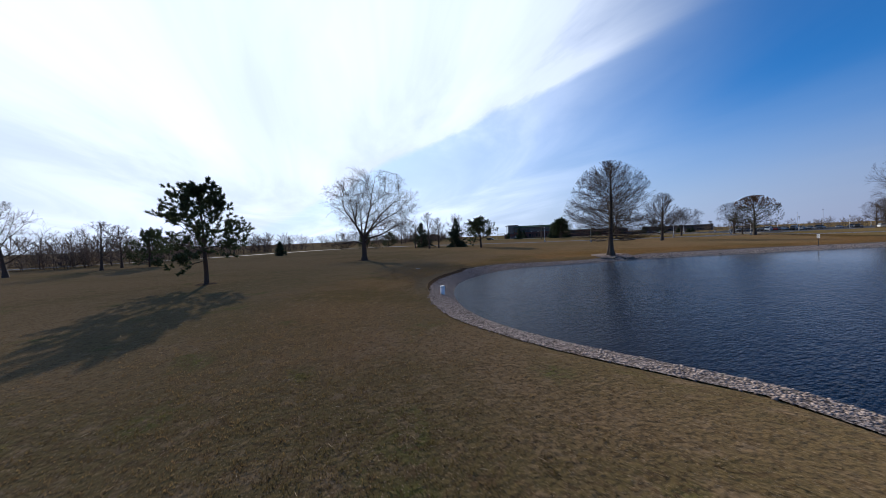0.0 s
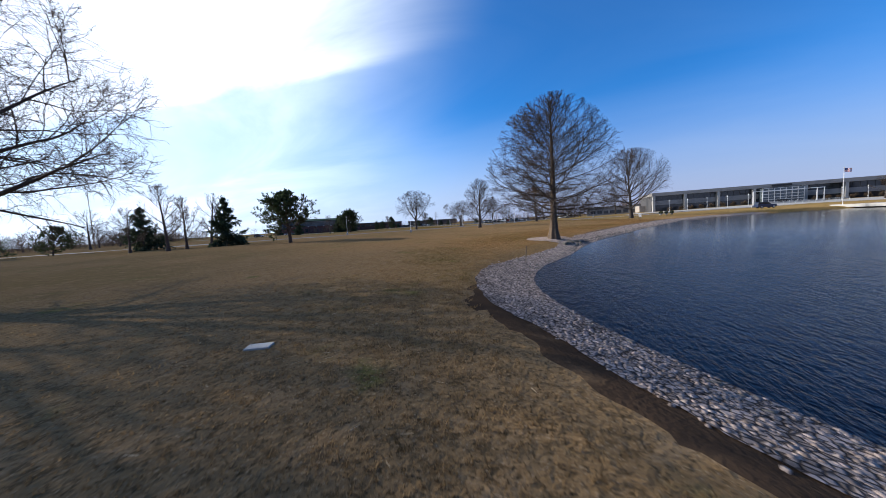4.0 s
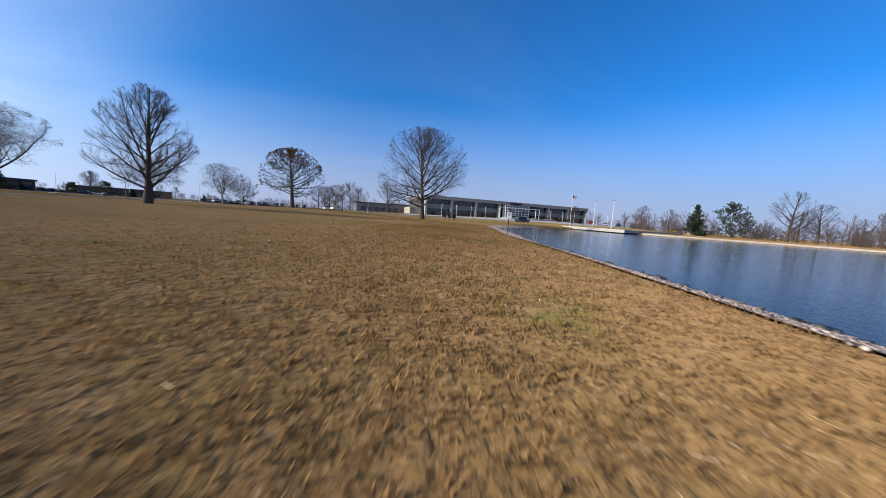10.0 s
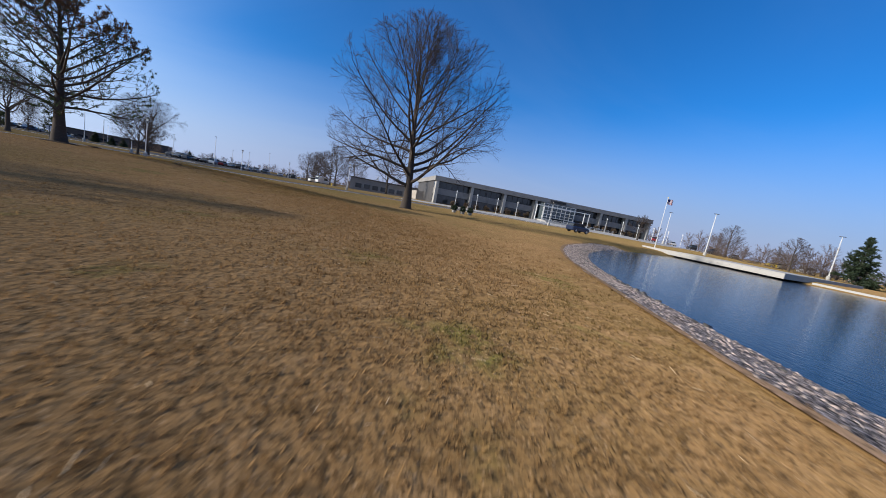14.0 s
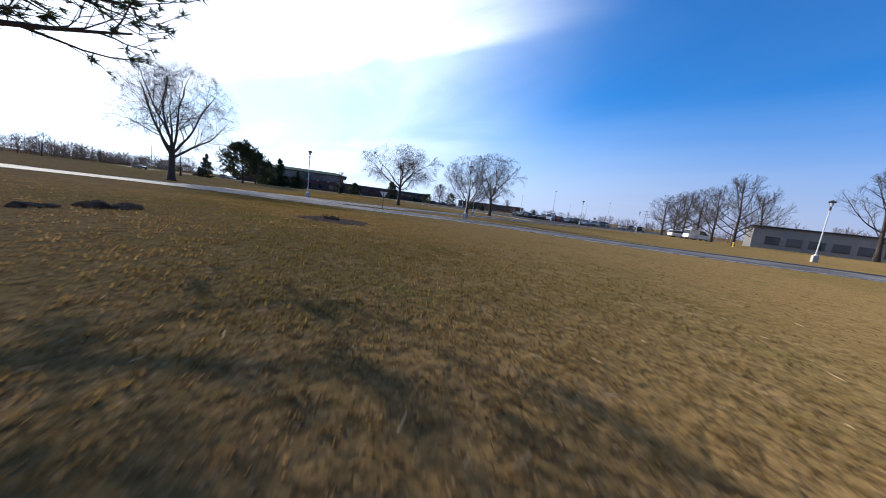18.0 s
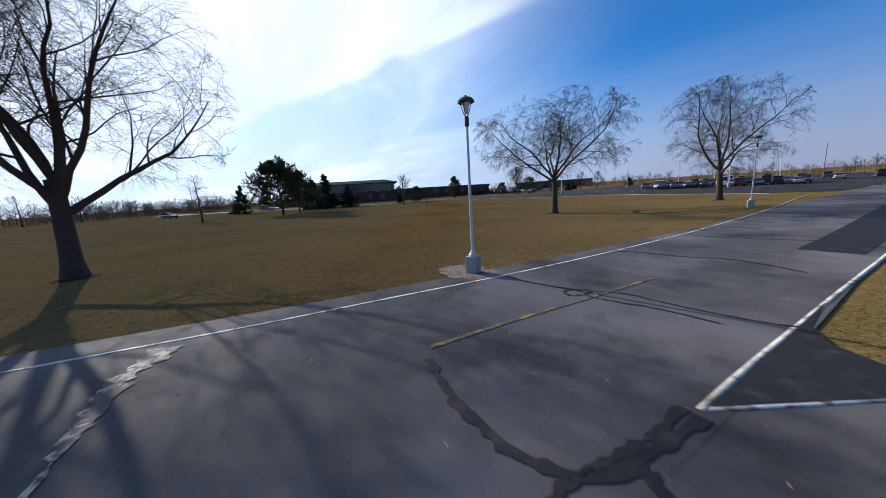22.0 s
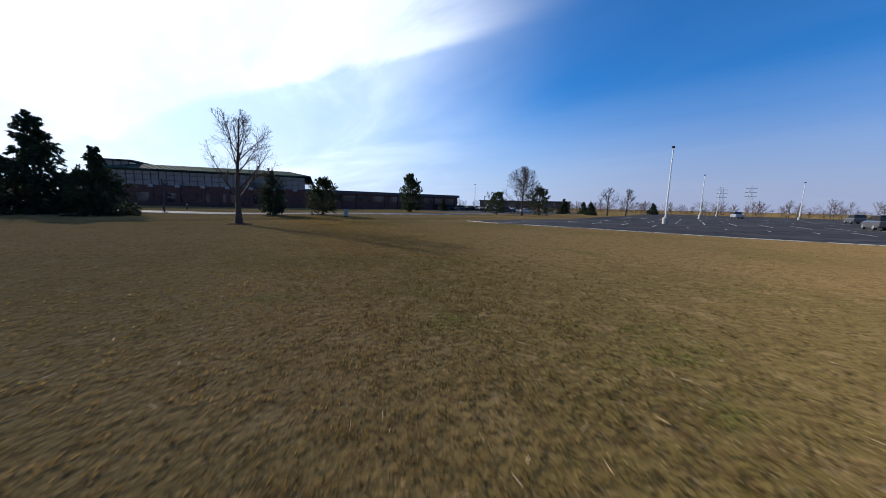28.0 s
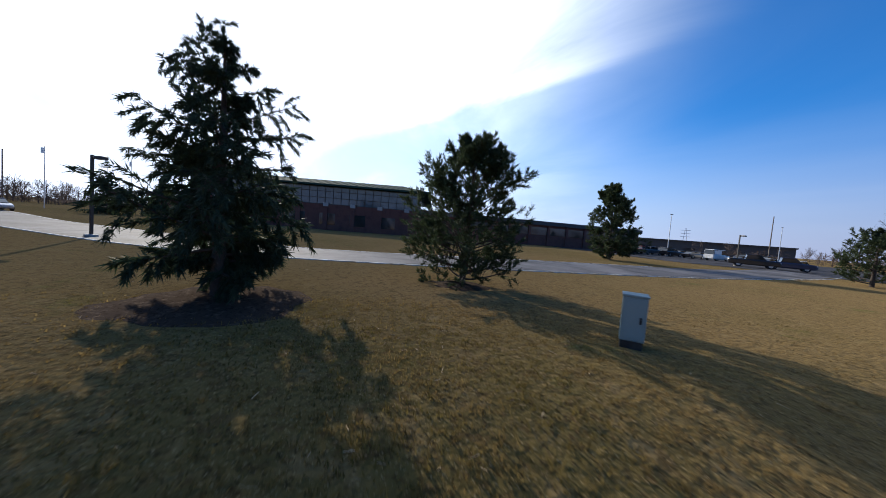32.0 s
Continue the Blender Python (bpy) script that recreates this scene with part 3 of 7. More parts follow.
def offset_ring(ring, d):
    """The ring moved outwards by d (the ring runs clockwise or not: outwards is told by the shore distance)."""
    t = np.roll(ring, -1, 0) - np.roll(ring, 1, 0)
    n = np.stack([t[:, 1], -t[:, 0]], 1) / np.linalg.norm(t, axis=1)[:, None]
    if np.mean(shore_distance(*(ring + n * 0.5).T)) < 0:
        n = -n
    return ring + n * d


ring = offset_ring(RING, 1.2)
water = new("water", mesh_of("water", [(x, y, WATER_Z) for x, y in ring], [range(len(ring))], M_WATER))
tagged(water, "dark blue wind-rippled pond water", "pond", kind="structure")


# ---- roads ----
def ribbon(name, line, width, material, lift, label, category="road", kind="structure", parent=None, step=1.5, ragged=0.0):
    """A paved strip along a line of points, laid a little above the lawn."""
    p = smooth_line(line, step)
    t = np.gradient(p, axis=0)
    n = np.stack([-t[:, 1], t[:, 0]], 1) / np.linalg.norm(t, axis=1)[:, None]
    w = np.interp(np.linspace(0, 1, len(p)), np.linspace(0, 1, len(width)), width) if isinstance(width, (list, tuple)) else np.full(len(p), width)
    cols = 5
    offs = np.linspace(-0.5, 0.5, cols)
    if ragged:
        rng = np.random.default_rng(len(p))
        w = w * np.clip(1 + ragged * rng.normal(0, 0.8, len(p)), 0.12, 2.2)
        p = p + n * (w * ragged * rng.normal(0, 0.3, len(p)))[:, None]
    v = p[:, None] + n[:, None] * (offs[None, :] * w[:, None])[..., None]
    z = land(v[..., 0], v[..., 1]) + lift
    v = np.concatenate([v, z[..., None]], -1).reshape(-1, 3)
    i = (np.arange(len(p) - 1)[:, None] * cols + np.arange(cols - 1)).ravel()
    me = quick_mesh(name, v, np.stack([i, i + 1, i + 1 + cols, i + cols], 1)[:, ::-1], material)
    ob = new(name, me)
    if parent:
        ob.parent = parent
        return ob
    return tagged(ob, label, category, kind=kind)


def smooth_line(line, step=1.5):
    p = np.array(line, float)
    for _ in range(3):
        q = np.stack([0.75 * p[:-1] + 0.25 * p[1:], 0.25 * p[:-1] + 0.75 * p[1:]], 1).reshape(-1, 2)
        p = np.concatenate([p[:1], q, p[-1:]])
    s = np.r_[0, np.cumsum(np.linalg.norm(np.diff(p, axis=0), axis=1))]
    u = np.linspace(0, s[-1], max(2, int(s[-1] / step) + 1))
    return np.stack([np.interp(u, s, p[:, 0]), np.interp(u, s, p[:, 1])], 1)


def patch(name, outline, material, lift, label="", category="road", kind="structure", parent=None, cell=3.0):
    """A paved area inside an outline, cut from a grid that follows the ground."""
    o = np.array(outline, float)
    bm = bmesh.new()
    f = bm.faces.new([bm.verts.new((x, y, 0)) for x, y in o])
    lo, hi = o.min(0), o.max(0)
    for ax in (0, 1):
        for c in np.arange(lo[ax] + cell, hi[ax], cell):
            co, no = [0, 0, 0], [0, 0, 0]
            co[ax], no[ax] = c, 1
            bmesh.ops.bisect_plane(bm, geom=bm.verts[:] + bm.edges[:] + bm.faces[:], plane_co=co, plane_no=no)
    xy = np.array([v.co[:2] for v in bm.verts])
    zz = land(xy[:, 0], xy[:, 1]) + lift
    for v, z in zip(bm.verts, zz):
        v.co.z = z
    bmesh.ops.recalc_face_normals(bm, faces=bm.faces[:])
    if bm.faces[0 if len(bm.faces) else 0].normal.z < 0:
        bmesh.ops.reverse_faces(bm, faces=bm.faces[:])
    me = bpy.data.meshes.new(name)
    bm.to_mesh(me)
    bm.free()
    me.materials.append(material)
    ob = new(name, me)
    if parent:
        ob.parent = parent
        return ob
    return tagged(ob, label, category, kind=kind)


def kerb(line, name="kerb", label="low whitewashed concrete kerb along the asphalt", h=0.04, w=0.1, material=None):
    """A real step: a bar that follows the line."""
    p = smooth_line(line, 1.0)
    t = np.gradient(p, axis=0)
    n = np.stack([-t[:, 1], t[:, 0]], 1) / np.linalg.norm(t, axis=1)[:, None]
    z = land(p[:, 0], p[:, 1])
    a, b = p + n * w / 2, p - n * w / 2
    rows = [np.c_[a, z - 0.1], np.c_[a, z + h], np.c_[b, z + h], np.c_[b, z - 0.1]]
    v = np.stack(rows, 1).reshape(-1, 3)
    i = np.arange(len(p) - 1)[:, None] * 4 + np.arange(3)
    i = i.ravel()
    me = quick_mesh(name, v, np.stack([i, i + 1, i + 5, i + 4], 1), material or M_WHITEP)
    return tagged(new(name, me), label, "kerb", kind="structure")


ROAD_A = [(-88, 48), (-62, 75), (-48, 89), (-38.5, 99.5), (-30.4, 110.8), (-23.1, 118.6), (-15.7, 125.3), (-8.2, 129.0), (0, 132.0), (16, 136.5), (36, 141), (75, 144)]
ribbon("road", ROAD_A, [8.5, 8.4, 8.0, 6.6, 6.2, 6.2, 6.2], M_ASPHALT, 0.03, "worn patched grey asphalt road with a faded yellow line")
ROAD_B = [(-35, 108), (-32.6, 115), (-31.2, 121), (-29.6, 128.5), (-27.9, 136), (-25.2, 150), (-21.8, 168), (-15, 196), (-6, 235), (4, 290)]
ribbon("road", ROAD_B, [8.4, 7.2, 6.5, 6.2, 6.3, 7.4, 9.0, 9.0, 9.0, 9.0], M_ASPHALT, 0.034, "worn grey asphalt side road leading to a car park")
LOT = [(-93.6, 186.8), (-87.8, 184.4), (-75, 186.3), (-59.2, 187.6), (-48, 185.2), (-38, 180.8), (-24, 176), (-17, 195), (-6, 250), (4, 330), (-86, 330), (-88.5, 250), (-90, 215)]
patch("car_park", LOT, M_LOT, 0.038, "large cracked asphalt car park with white bay lines", "car park", cell=6.0)
DRIVE = [(-210, 118), (-185, 134), (-160, 150), (-141, 162), (-128.5, 172), (-122.5, 181), (-119.5, 190), (-116.5, 205), (-113, 225), (-116, 260)]
ribbon("road", DRIVE, [9.0, 8.5, 7.0, 6.4, 6.0, 6.0], M_ASPHALT, 0.032, "pale sunlit asphalt drive past the brick building")
FARLOT = [(-150, 232), (-124, 226), (-108, 232), (-100, 262), (-120, 320), (-190, 320), (-170, 250)]
patch("car_park", FARLOT, M_LOT, 0.036, "distant asphalt car park beside a low building", "car park", cell=8.0)
FORECOURT = [(24, 152), (40, 146), (75, 141), (96, 139), (126, 148), (128, 158), (30, 160)]
patch("forecourt", FORECOURT, M_CONC, 0.036, "pale concrete forecourt before the office building", "pavement", cell=5.0)
SOUTHROAD = [(-60, -120), (-66, -60), (-82, -30), (-100, -8), (-112, 18), (-104, 36), (-88, 48)]
ribbon("road", SOUTHROAD, 6.5, M_ASPHALT, 0.03, "pale asphalt road curving away behind the lawn")


# ---- trees ----
def unit(v):
    return v / np.maximum(np.linalg.norm(v, axis=-1, keepdims=True), 1e-9)


def outside(p, env):
    """More than 1 outside the crown's outline (radius, foot, widest height, top, bluntness)."""
    R, z0, zm, H, blunt = env
    z = p[..., 2]
    up = np.clip((z - zm) / (H - zm), 0, 3) ** blunt
    dn = np.clip((zm - z) / (zm - z0), 0, 3) ** 2
    return (p[..., 0] ** 2 + p[..., 1] ** 2) / R ** 2 + up + dn


def grow(rng, height, radius, levels, lean=(0, 0), env=None):
    """Branches level by level. Each level: n children a parent, where on it they start, their angle, length, bend and wiggle.
    Limbs reach out to the crown's outline env, and twigs stop there. Gives a list of (points, radii), one pair of arrays a level."""
    start = np.zeros((1, 3)); way = unit(np.array([[lean[0], lean[1], 1.0]])); length = np.array([height]); rad = np.array([radius])
    out = []
    for k, s in enumerate(levels):
        if k:
            pts, rr = out[-1]
            nb, np_ = len(pts), pts.shape[1] - 1
            n = s["n"]
            i = np.arange(n)[None, :]
            t = s["a"] + (s["b"] - s["a"]) * (i + rng.uniform(0, 1, (nb, n))) / n
            x = t * np_
            j = np.minimum(x.astype(int), np_ - 1)
            fr = (x - j)[..., None]
            bi = np.arange(nb)[:, None]
            p0, p1 = pts[bi, j], pts[bi, j + 1]
            start = (p0 + fr * (p1 - p0)).reshape(-1, 3)
            pd = unit(p1 - p0).reshape(-1, 3)
            pr = (rr[bi, j] + fr[..., 0] * (rr[bi, j + 1] - rr[bi, j])).ravel()
            plen = np.repeat(length, n)
            az = (i * 2.39996 + rng.uniform(0, 6.28, (nb, 1)) + rng.normal(0, s.get("azr", 0.5), (nb, n))).ravel()
            ref = np.where(np.abs(pd[:, 2:]) < 0.9, np.array([[0, 0, 1.0]]), np.array([[1.0, 0, 0]]))
            u = unit(np.cross(pd, ref)); w = np.cross(pd, u)
            tt = t.ravel()
            ang = np.radians(s["ang"][0] + (s["ang"][1] - s["ang"][0]) * (tt - s["a"]) / max(s["b"] - s["a"], 1e-6) + rng.normal(0, s.get("angr", 8), len(tt)))
            side = u * np.cos(az)[:, None] + w * np.sin(az)[:, None]
            if "flat" in s:
                side = unit(side * [1, 1, s["flat"]])
            way = unit(pd * np.cos(ang)[:, None] + side * np.sin(ang)[:, None])
            shape = np.interp(tt, s["shape"][0], s["shape"][1]) if "shape" in s else s.get("len", 1.0)
            length = plen * shape * rng.uniform(*s.get("lenr", (0.75, 1.2)), len(tt))
            rad = np.minimum(pr * s.get("rr", 0.55), pr * 0.9)
            if "rmin" in s:
                rad = np.maximum(rad, s["rmin"])
            keep = rng.uniform(0, 1, len(tt)) < s.get("keep", 1.0)
            if env is not None and k > 1:
                keep &= outside(start, env) < 1.02
            if env is not None and k == 2:
                keep &= rng.uniform(0, 1, len(tt)) < np.clip(1.5 * plen / plen.max(), 0.2, 1)
            start, way, length, rad = start[keep], way[keep], length[keep], rad[keep]
        seg = s["seg"]
        steps = [np.zeros_like(start)]
        d = way
        for q in range(seg):
            d = unit(d + rng.normal(0, s["wig"], d.shape) + np.array([0, 0, 1.0]) * s.get("up", 0) * (1 if "late" not in s else (q / seg)))
            steps.append(steps[-1] + d / seg)
        steps = np.stack(steps, 1)
        if env is not None and k:
            lo, hi = np.full(len(start), 0.02), np.full(len(start), 2.5 * height)
            for _ in range(12):
                mid = (lo + hi) / 2
                far = outside(start + steps[:, -1] * mid[:, None], env) > 1
                hi, lo = np.where(far, mid, hi), np.where(far, lo, mid)
            reach = lo * rng.uniform(0.82, 1.03, len(lo))
            length = reach if s.get("fill") else np.maximum(np.minimum(length, reach), 0.25 * length)
        pts = start[:, None] + steps * length[:, None, None]
        taper = np.linspace(1, s.get("tip", 0.25), seg + 1)
        out.append((pts, rad[:, None] * taper[None, :]))
    return out


def tubes(levels, sides, spikes=False):
    """One mesh's points and faces from grown levels; with spikes, the last level's twigs run out to points, as triangles."""
    V, F, base, tri = [], [], 0, None
    for k, ((pts, rad), n) in enumerate(zip(levels, sides)):
        B, K = pts.shape[:2]
        t = unit(np.gradient(pts, axis=1))
        ref = np.where(np.abs(t[..., 2:]) < 0.9, np.array([0, 0, 1.0]), np.array([1.0, 0, 0]))
        u = unit(np.cross(t, ref)); w = np.cross(t, u)
        a = np.arange(n) * 2 * np.pi / n
        if spikes and k == len(levels) - 1:
            ring = pts[:, :1] + rad[:, :1, None] * (u[:, :1] * np.cos(a)[:, None] + w[:, :1] * np.sin(a)[:, None])
            V.append(np.concatenate([ring, pts[:, -1:]], 1).reshape(-1, 3))
            b = np.arange(B)[:, None] * (n + 1)
            kk = np.arange(n)[None]
            tri = (np.stack([b + kk, b + (kk + 1) % n, np.broadcast_to(b + n, (B, n))], -1) + base).reshape(-1, 3)
            break
        ring = pts[:, :, None] + rad[:, :, None, None] * (u[:, :, None] * np.cos(a)[:, None] + w[:, :, None] * np.sin(a)[:, None])
        V.append(ring.reshape(-1, 3))
        b = (np.arange(B)[:, None, None] * K + np.arange(K - 1)[None, :, None]) * n
        k1 = np.arange(n)[None, None, :]
        k2 = (k1 + 1) % n
        F.append((np.stack([b + k1, b + k2, b + n + k2, b + n + k1], -1) + base).reshape(-1, 4))
        base += B * K * n
    quads = np.concatenate(F) if F else np.zeros((0, 4), int)
    return np.concatenate(V), (quads, tri) if spikes else quads


def flare(levels, amount, h):
    """Root flare: widens the trunk's foot."""
    pts, rad = levels[0]
    z = pts[0, :, 2]
    rad[0] *= 1 + amount * np.exp(-z / h)


def bare_tree(name, seed, trunk_height, radius, env, levels, bark, twig, label, x, y, rz=0.0, flare_by=(0.5, 0.4), sides=(12, 5, 4, 3, 3, 3), group="", flutes=0.0):
    rng = np.random.default_rng(seed)
    lv = grow(rng, trunk_height, radius, levels, env=env)
    flare(lv, *flare_by)
    ob = empty(name, x, y, gz(x, y) - 0.05, rz, label=label, category="tree", group=group)
    v, f = tubes(lv[:1], sides[:1])
    if flutes:
        th = np.arctan2(v[:, 1], v[:, 0])
        v[:, :2] *= (1 + flutes * np.exp(-v[:, 2] / 1.3) * np.cos(7 * th + 0.6 * np.sin(2 * th)))[:, None]
    part_mesh("trunk", quick_mesh("trunk", v, f, M_CYPTRUNK if flutes else bark, True), ob)
    v, (f, tri) = tubes(lv[1:], sides[1:], True)
    me = quick_mesh("crown", v, (f, tri), bark, True)
    me.materials.append(twig)
    limbs = lv[1][0].shape[0] * (lv[1][0].shape[1] - 1) * sides[1]
    me.polygons.foreach_set("material_index", (np.arange(len(me.polygons)) >= limbs).astype(np.int32))
    tagged(part_mesh("crown", me, ob), kind="stuff")
    return ob


def tuft_mesh(rng, centres, dirs, size, blades, spread, material, width=0.09, lift=0.0):
    """Many tufts of thin needles: a fan of slim triangles at each point."""
    n = len(centres)
    d = unit(np.asarray(dirs)[:, None] + rng.normal(0, spread, (n, blades, 3)) + np.array([0, 0, lift]))
    size = np.broadcast_to(np.asarray(size, float), n)[:, None, None]
    ln = size * rng.uniform(0.6, 1.15, (n, blades, 1))
    side = unit(np.cross(d, rng.normal(0, 1, (n, blades, 3)))) * ln * width
    c = np.asarray(centres)[:, None] + rng.normal(0, 0.12, (n, blades, 3)) * size
    v = np.stack([c - side, c + side, c + d * ln], 2).reshape(-1, 3)
    f = np.arange(n * blades * 3).reshape(-1, 3)
    return v, f


def crown(ob, bv, bf, v, f, needles):
    """Boughs and needles as the one crown of a conifer."""
    me = quick_mesh("crown", np.concatenate([bv, v]), (bf, f + len(bv)), M_BARK)
    me.materials.append(needles)
    me.polygons.foreach_set("material_index", (np.arange(len(bf) + len(f)) >= len(bf)).astype(np.int32))
    return tagged(part_mesh("crown", me, ob), kind="stuff")


def along(pts, fractions):
    """Points at those fractions of each branch, and the branch's direction there."""
    k = pts.shape[1] - 1
    P, D = [], []
    for q in fractions:
        i = min(int(q * k), k - 1)
        P.append(pts[:, i] + (q * k - i) * (pts[:, i + 1] - pts[:, i]))
        D.append(unit(pts[:, i + 1] - pts[:, i]))
    return np.concatenate(P), np.concatenate(D)


def conifer(name, seed, height, radius, label, x, y, kind="spruce", needles=None, sparse=1.0, rz=0.0, group="", base=0.1, wide=0.3, brown=0.0, n1=70, blades=26, ragged=(0.75, 1.2), mid=0.62, fine=1.0, shape=None, hang=-0.16):
    """spruce: drooping sprays on level boughs. pine: rounded clumps at the ends of rising limbs."""
    rng = np.random.default_rng(seed)
    ob = empty(name, x, y, gz(x, y) - 0.05, rz, label=label, category="tree", group=group)
    if kind == "spruce":
        lv = grow(rng, height, radius, [
            dict(seg=10, wig=0.01, tip=0.12),
            dict(n=n1, a=base, b=0.98, ang=(98, 55), shape=shape or ((base, 0.2, 0.5, 1), (wide, wide * 0.95, wide * mid, 0.04)), seg=5, wig=0.06, up=0.05, late=1, rr=0.3, tip=0.3, azr=0.9, lenr=ragged),
            dict(n=13, a=0.10, b=0.98, ang=(70, 40), len=0.32, seg=3, wig=0.10, up=hang, rr=0.5, tip=0.3, azr=1.5, keep=sparse)])
        v, f = tubes(lv[:1], (9,))
        part_mesh("trunk", quick_mesh("trunk", v, f, M_BARK, True), ob)
        bv, bf = tubes(lv[1:], (4, 3))
        p, d = along(lv[2][0], np.linspace(0.3, 1.0, 5 if fine < 1.5 else 3))
        p1, d1 = along(lv[1][0], np.linspace(0.45, 1.0, 6))
        p, d = np.concatenate([p, p1]), np.concatenate([d, d1])
        size = (0.021 * height + 0.075) * max(fine, 0.8)
        v, f = tuft_mesh(rng, p, d, size * np.clip(1.25 - 0.7 * p[:, 2] / height, 0.5, 1.15), max(6, blades // 2), 0.55, None, width=0.10 if fine < 1.2 else 0.15, lift=-0.3)
        crown(ob, bv, bf, v, f, needles or M_SPRUCE)
    elif kind == "open_pine":
        lv = grow(rng, height, radius, [
            dict(seg=9, wig=0.03, tip=0.16),
            dict(n=n1, a=base, b=0.97, ang=(84, 30), angr=9, seg=7, wig=0.07, up=0.05, late=1, rr=0.42, tip=0.22, azr=0.9, rmin=0.035, fill=1),
            dict(n=9, a=0.24, b=0.98, ang=(48, 34), len=0.36, seg=4, wig=0.12, up=0.10, rr=0.5, tip=0.35, azr=1.2, rmin=0.02, flat=0.6),
            dict(n=5, a=0.2, b=1.0, ang=(48, 30), len=0.42, seg=2, wig=0.12, up=0.15, rr=0.6, tip=0.5, azr=1.2, rmin=0.011)],
            env=(wide * height, base * 0.7 * height, 0.52 * height, 1.02 * height, 1.9))
        flare(lv, 0.5, 0.8)
        v, f = tubes(lv[:1], (14,))
        part_mesh("trunk", quick_mesh("trunk", v, f, M_BARK, True), ob)
        bv, bf = tubes(lv[1:], (6, 4, 3))
        p, d = along(lv[3][0], (0.8, 1.0))
        brown_zone = height * (1 - brown) + rng.normal(0, 0.5, len(p))
        top = p[:, 2] > brown_zone
        keep = rng.uniform(0, 1, len(p)) < np.where(top, 0.9, sparse)
        for chosen, needle in ((keep & ~top, M_PINE), (keep & top, M_BROWNNEEDLE)):
            v, f = tuft_mesh(rng, p[chosen], d[chosen], 0.21 * rng.uniform(0.6, 1.25, chosen.sum()), blades, 0.7, None, width=0.085, lift=0.1)
            if needle is M_PINE:
                crown(ob, bv, bf, v, f, needle)
            else:
                part_mesh("dying_foliage", quick_mesh("dying_foliage", v, f, needle), ob, "brown dying needles at the top")
    else:
        lv = grow(rng, height, radius, [
            dict(seg=9, wig=0.035, tip=0.2),
            dict(n=n1, a=base, b=0.99, ang=(90, 36), shape=((base, base + 0.12, 0.55, 0.8, 1), (wide * 0.8, wide, wide * 0.95, wide * 0.6, wide * 0.25)), seg=5, wig=0.10, up=0.06, rr=0.34, tip=0.3, azr=0.9),
            dict(n=6, a=0.35, b=1.0, ang=(55, 30), len=0.36, seg=3, wig=0.14, up=0.12, rr=0.55, tip=0.35, azr=1.2),
            dict(n=4, a=0.3, b=1.0, ang=(50, 30), len=0.5, seg=2, wig=0.12, up=0.15, rr=0.6, tip=0.5, azr=1.2, keep=sparse)])
        v, f = tubes(lv[:1], (10,))
        part_mesh("trunk", quick_mesh("trunk", v, f, M_BARK, True), ob)
        bv, bf = tubes(lv[1:], (5, 3, 3))
        p, d = along(lv[3][0], (0.35, 0.55, 0.75, 0.95) if fine < 1.2 else (0.45, 0.85))
        size = (0.017 * height + 0.085) * min(fine, 1.6)
        v, f = tuft_mesh(rng, p, d, size, blades, 0.62, None, width=0.075 if fine < 1.2 else 0.13, lift=0.15)
        crown(ob, bv, bf, v, f, needles or M_PINE)
    return ob


def cypress_levels():
    return [dict(seg=14, wig=0.010, tip=0.08),
            dict(n=118, a=0.165, b=0.985, ang=(88, 34), angr=6, seg=9, wig=0.055, up=0.055, late=1, rr=0.22, tip=0.2, azr=0.7, rmin=0.03, fill=1),
            dict(n=13, a=0.16, b=0.99, ang=(46, 34), len=0.34, seg=4, wig=0.10, up=0.02, rr=0.5, tip=0.4, azr=1.4, rmin=0.014, flat=0.5),
            dict(n=8, a=0.10, b=1.0, ang=(42, 30), len=0.42, seg=2, wig=0.13, up=0.02, rr=0.55, tip=0.5, azr=1.5, rmin=0.007, flat=0.7),
            dict(n=4, a=0.12, b=1.0, ang=(46, 32), len=0.5, seg=1, wig=0.12, up=0.02, rr=0.75, azr=1.5, rmin=0.0048)]


def locust_levels(n=7, ang=(58, 14), droop=-0.04, thick=1.0, start=0.62, last=4):
    return [dict(seg=5, wig=0.02, tip=0.74),
            dict(n=n, a=start, b=1.0, ang=ang, angr=6, seg=10, wig=0.12, up=0.02, rr=0.55, tip=0.12, azr=0.3, fill=1),
            dict(n=10, a=0.2, b=0.97, ang=(50, 36), len=0.46, seg=6, wig=0.15, up=0.03, rr=0.46, tip=0.22, azr=0.9, rmin=0.022 * thick),
            dict(n=8, a=0.14, b=1.0, ang=(54, 36), len=0.42, seg=4, wig=0.16, up=droop, rr=0.5, tip=0.35, azr=1.2, rmin=0.013 * thick),
            dict(n=6, a=0.12, b=1.0, ang=(54, 36), len=0.46, seg=2, wig=0.14, up=2.5 * droop, rr=0.55, tip=0.5, azr=1.3, rmin=0.008 * thick),
            dict(n=last, a=0.15, b=1.0, ang=(50, 36), len=0.62, seg=1, wig=0.12, up=4 * droop, rr=0.8, azr=1.3, rmin=0.0065 * thick)]


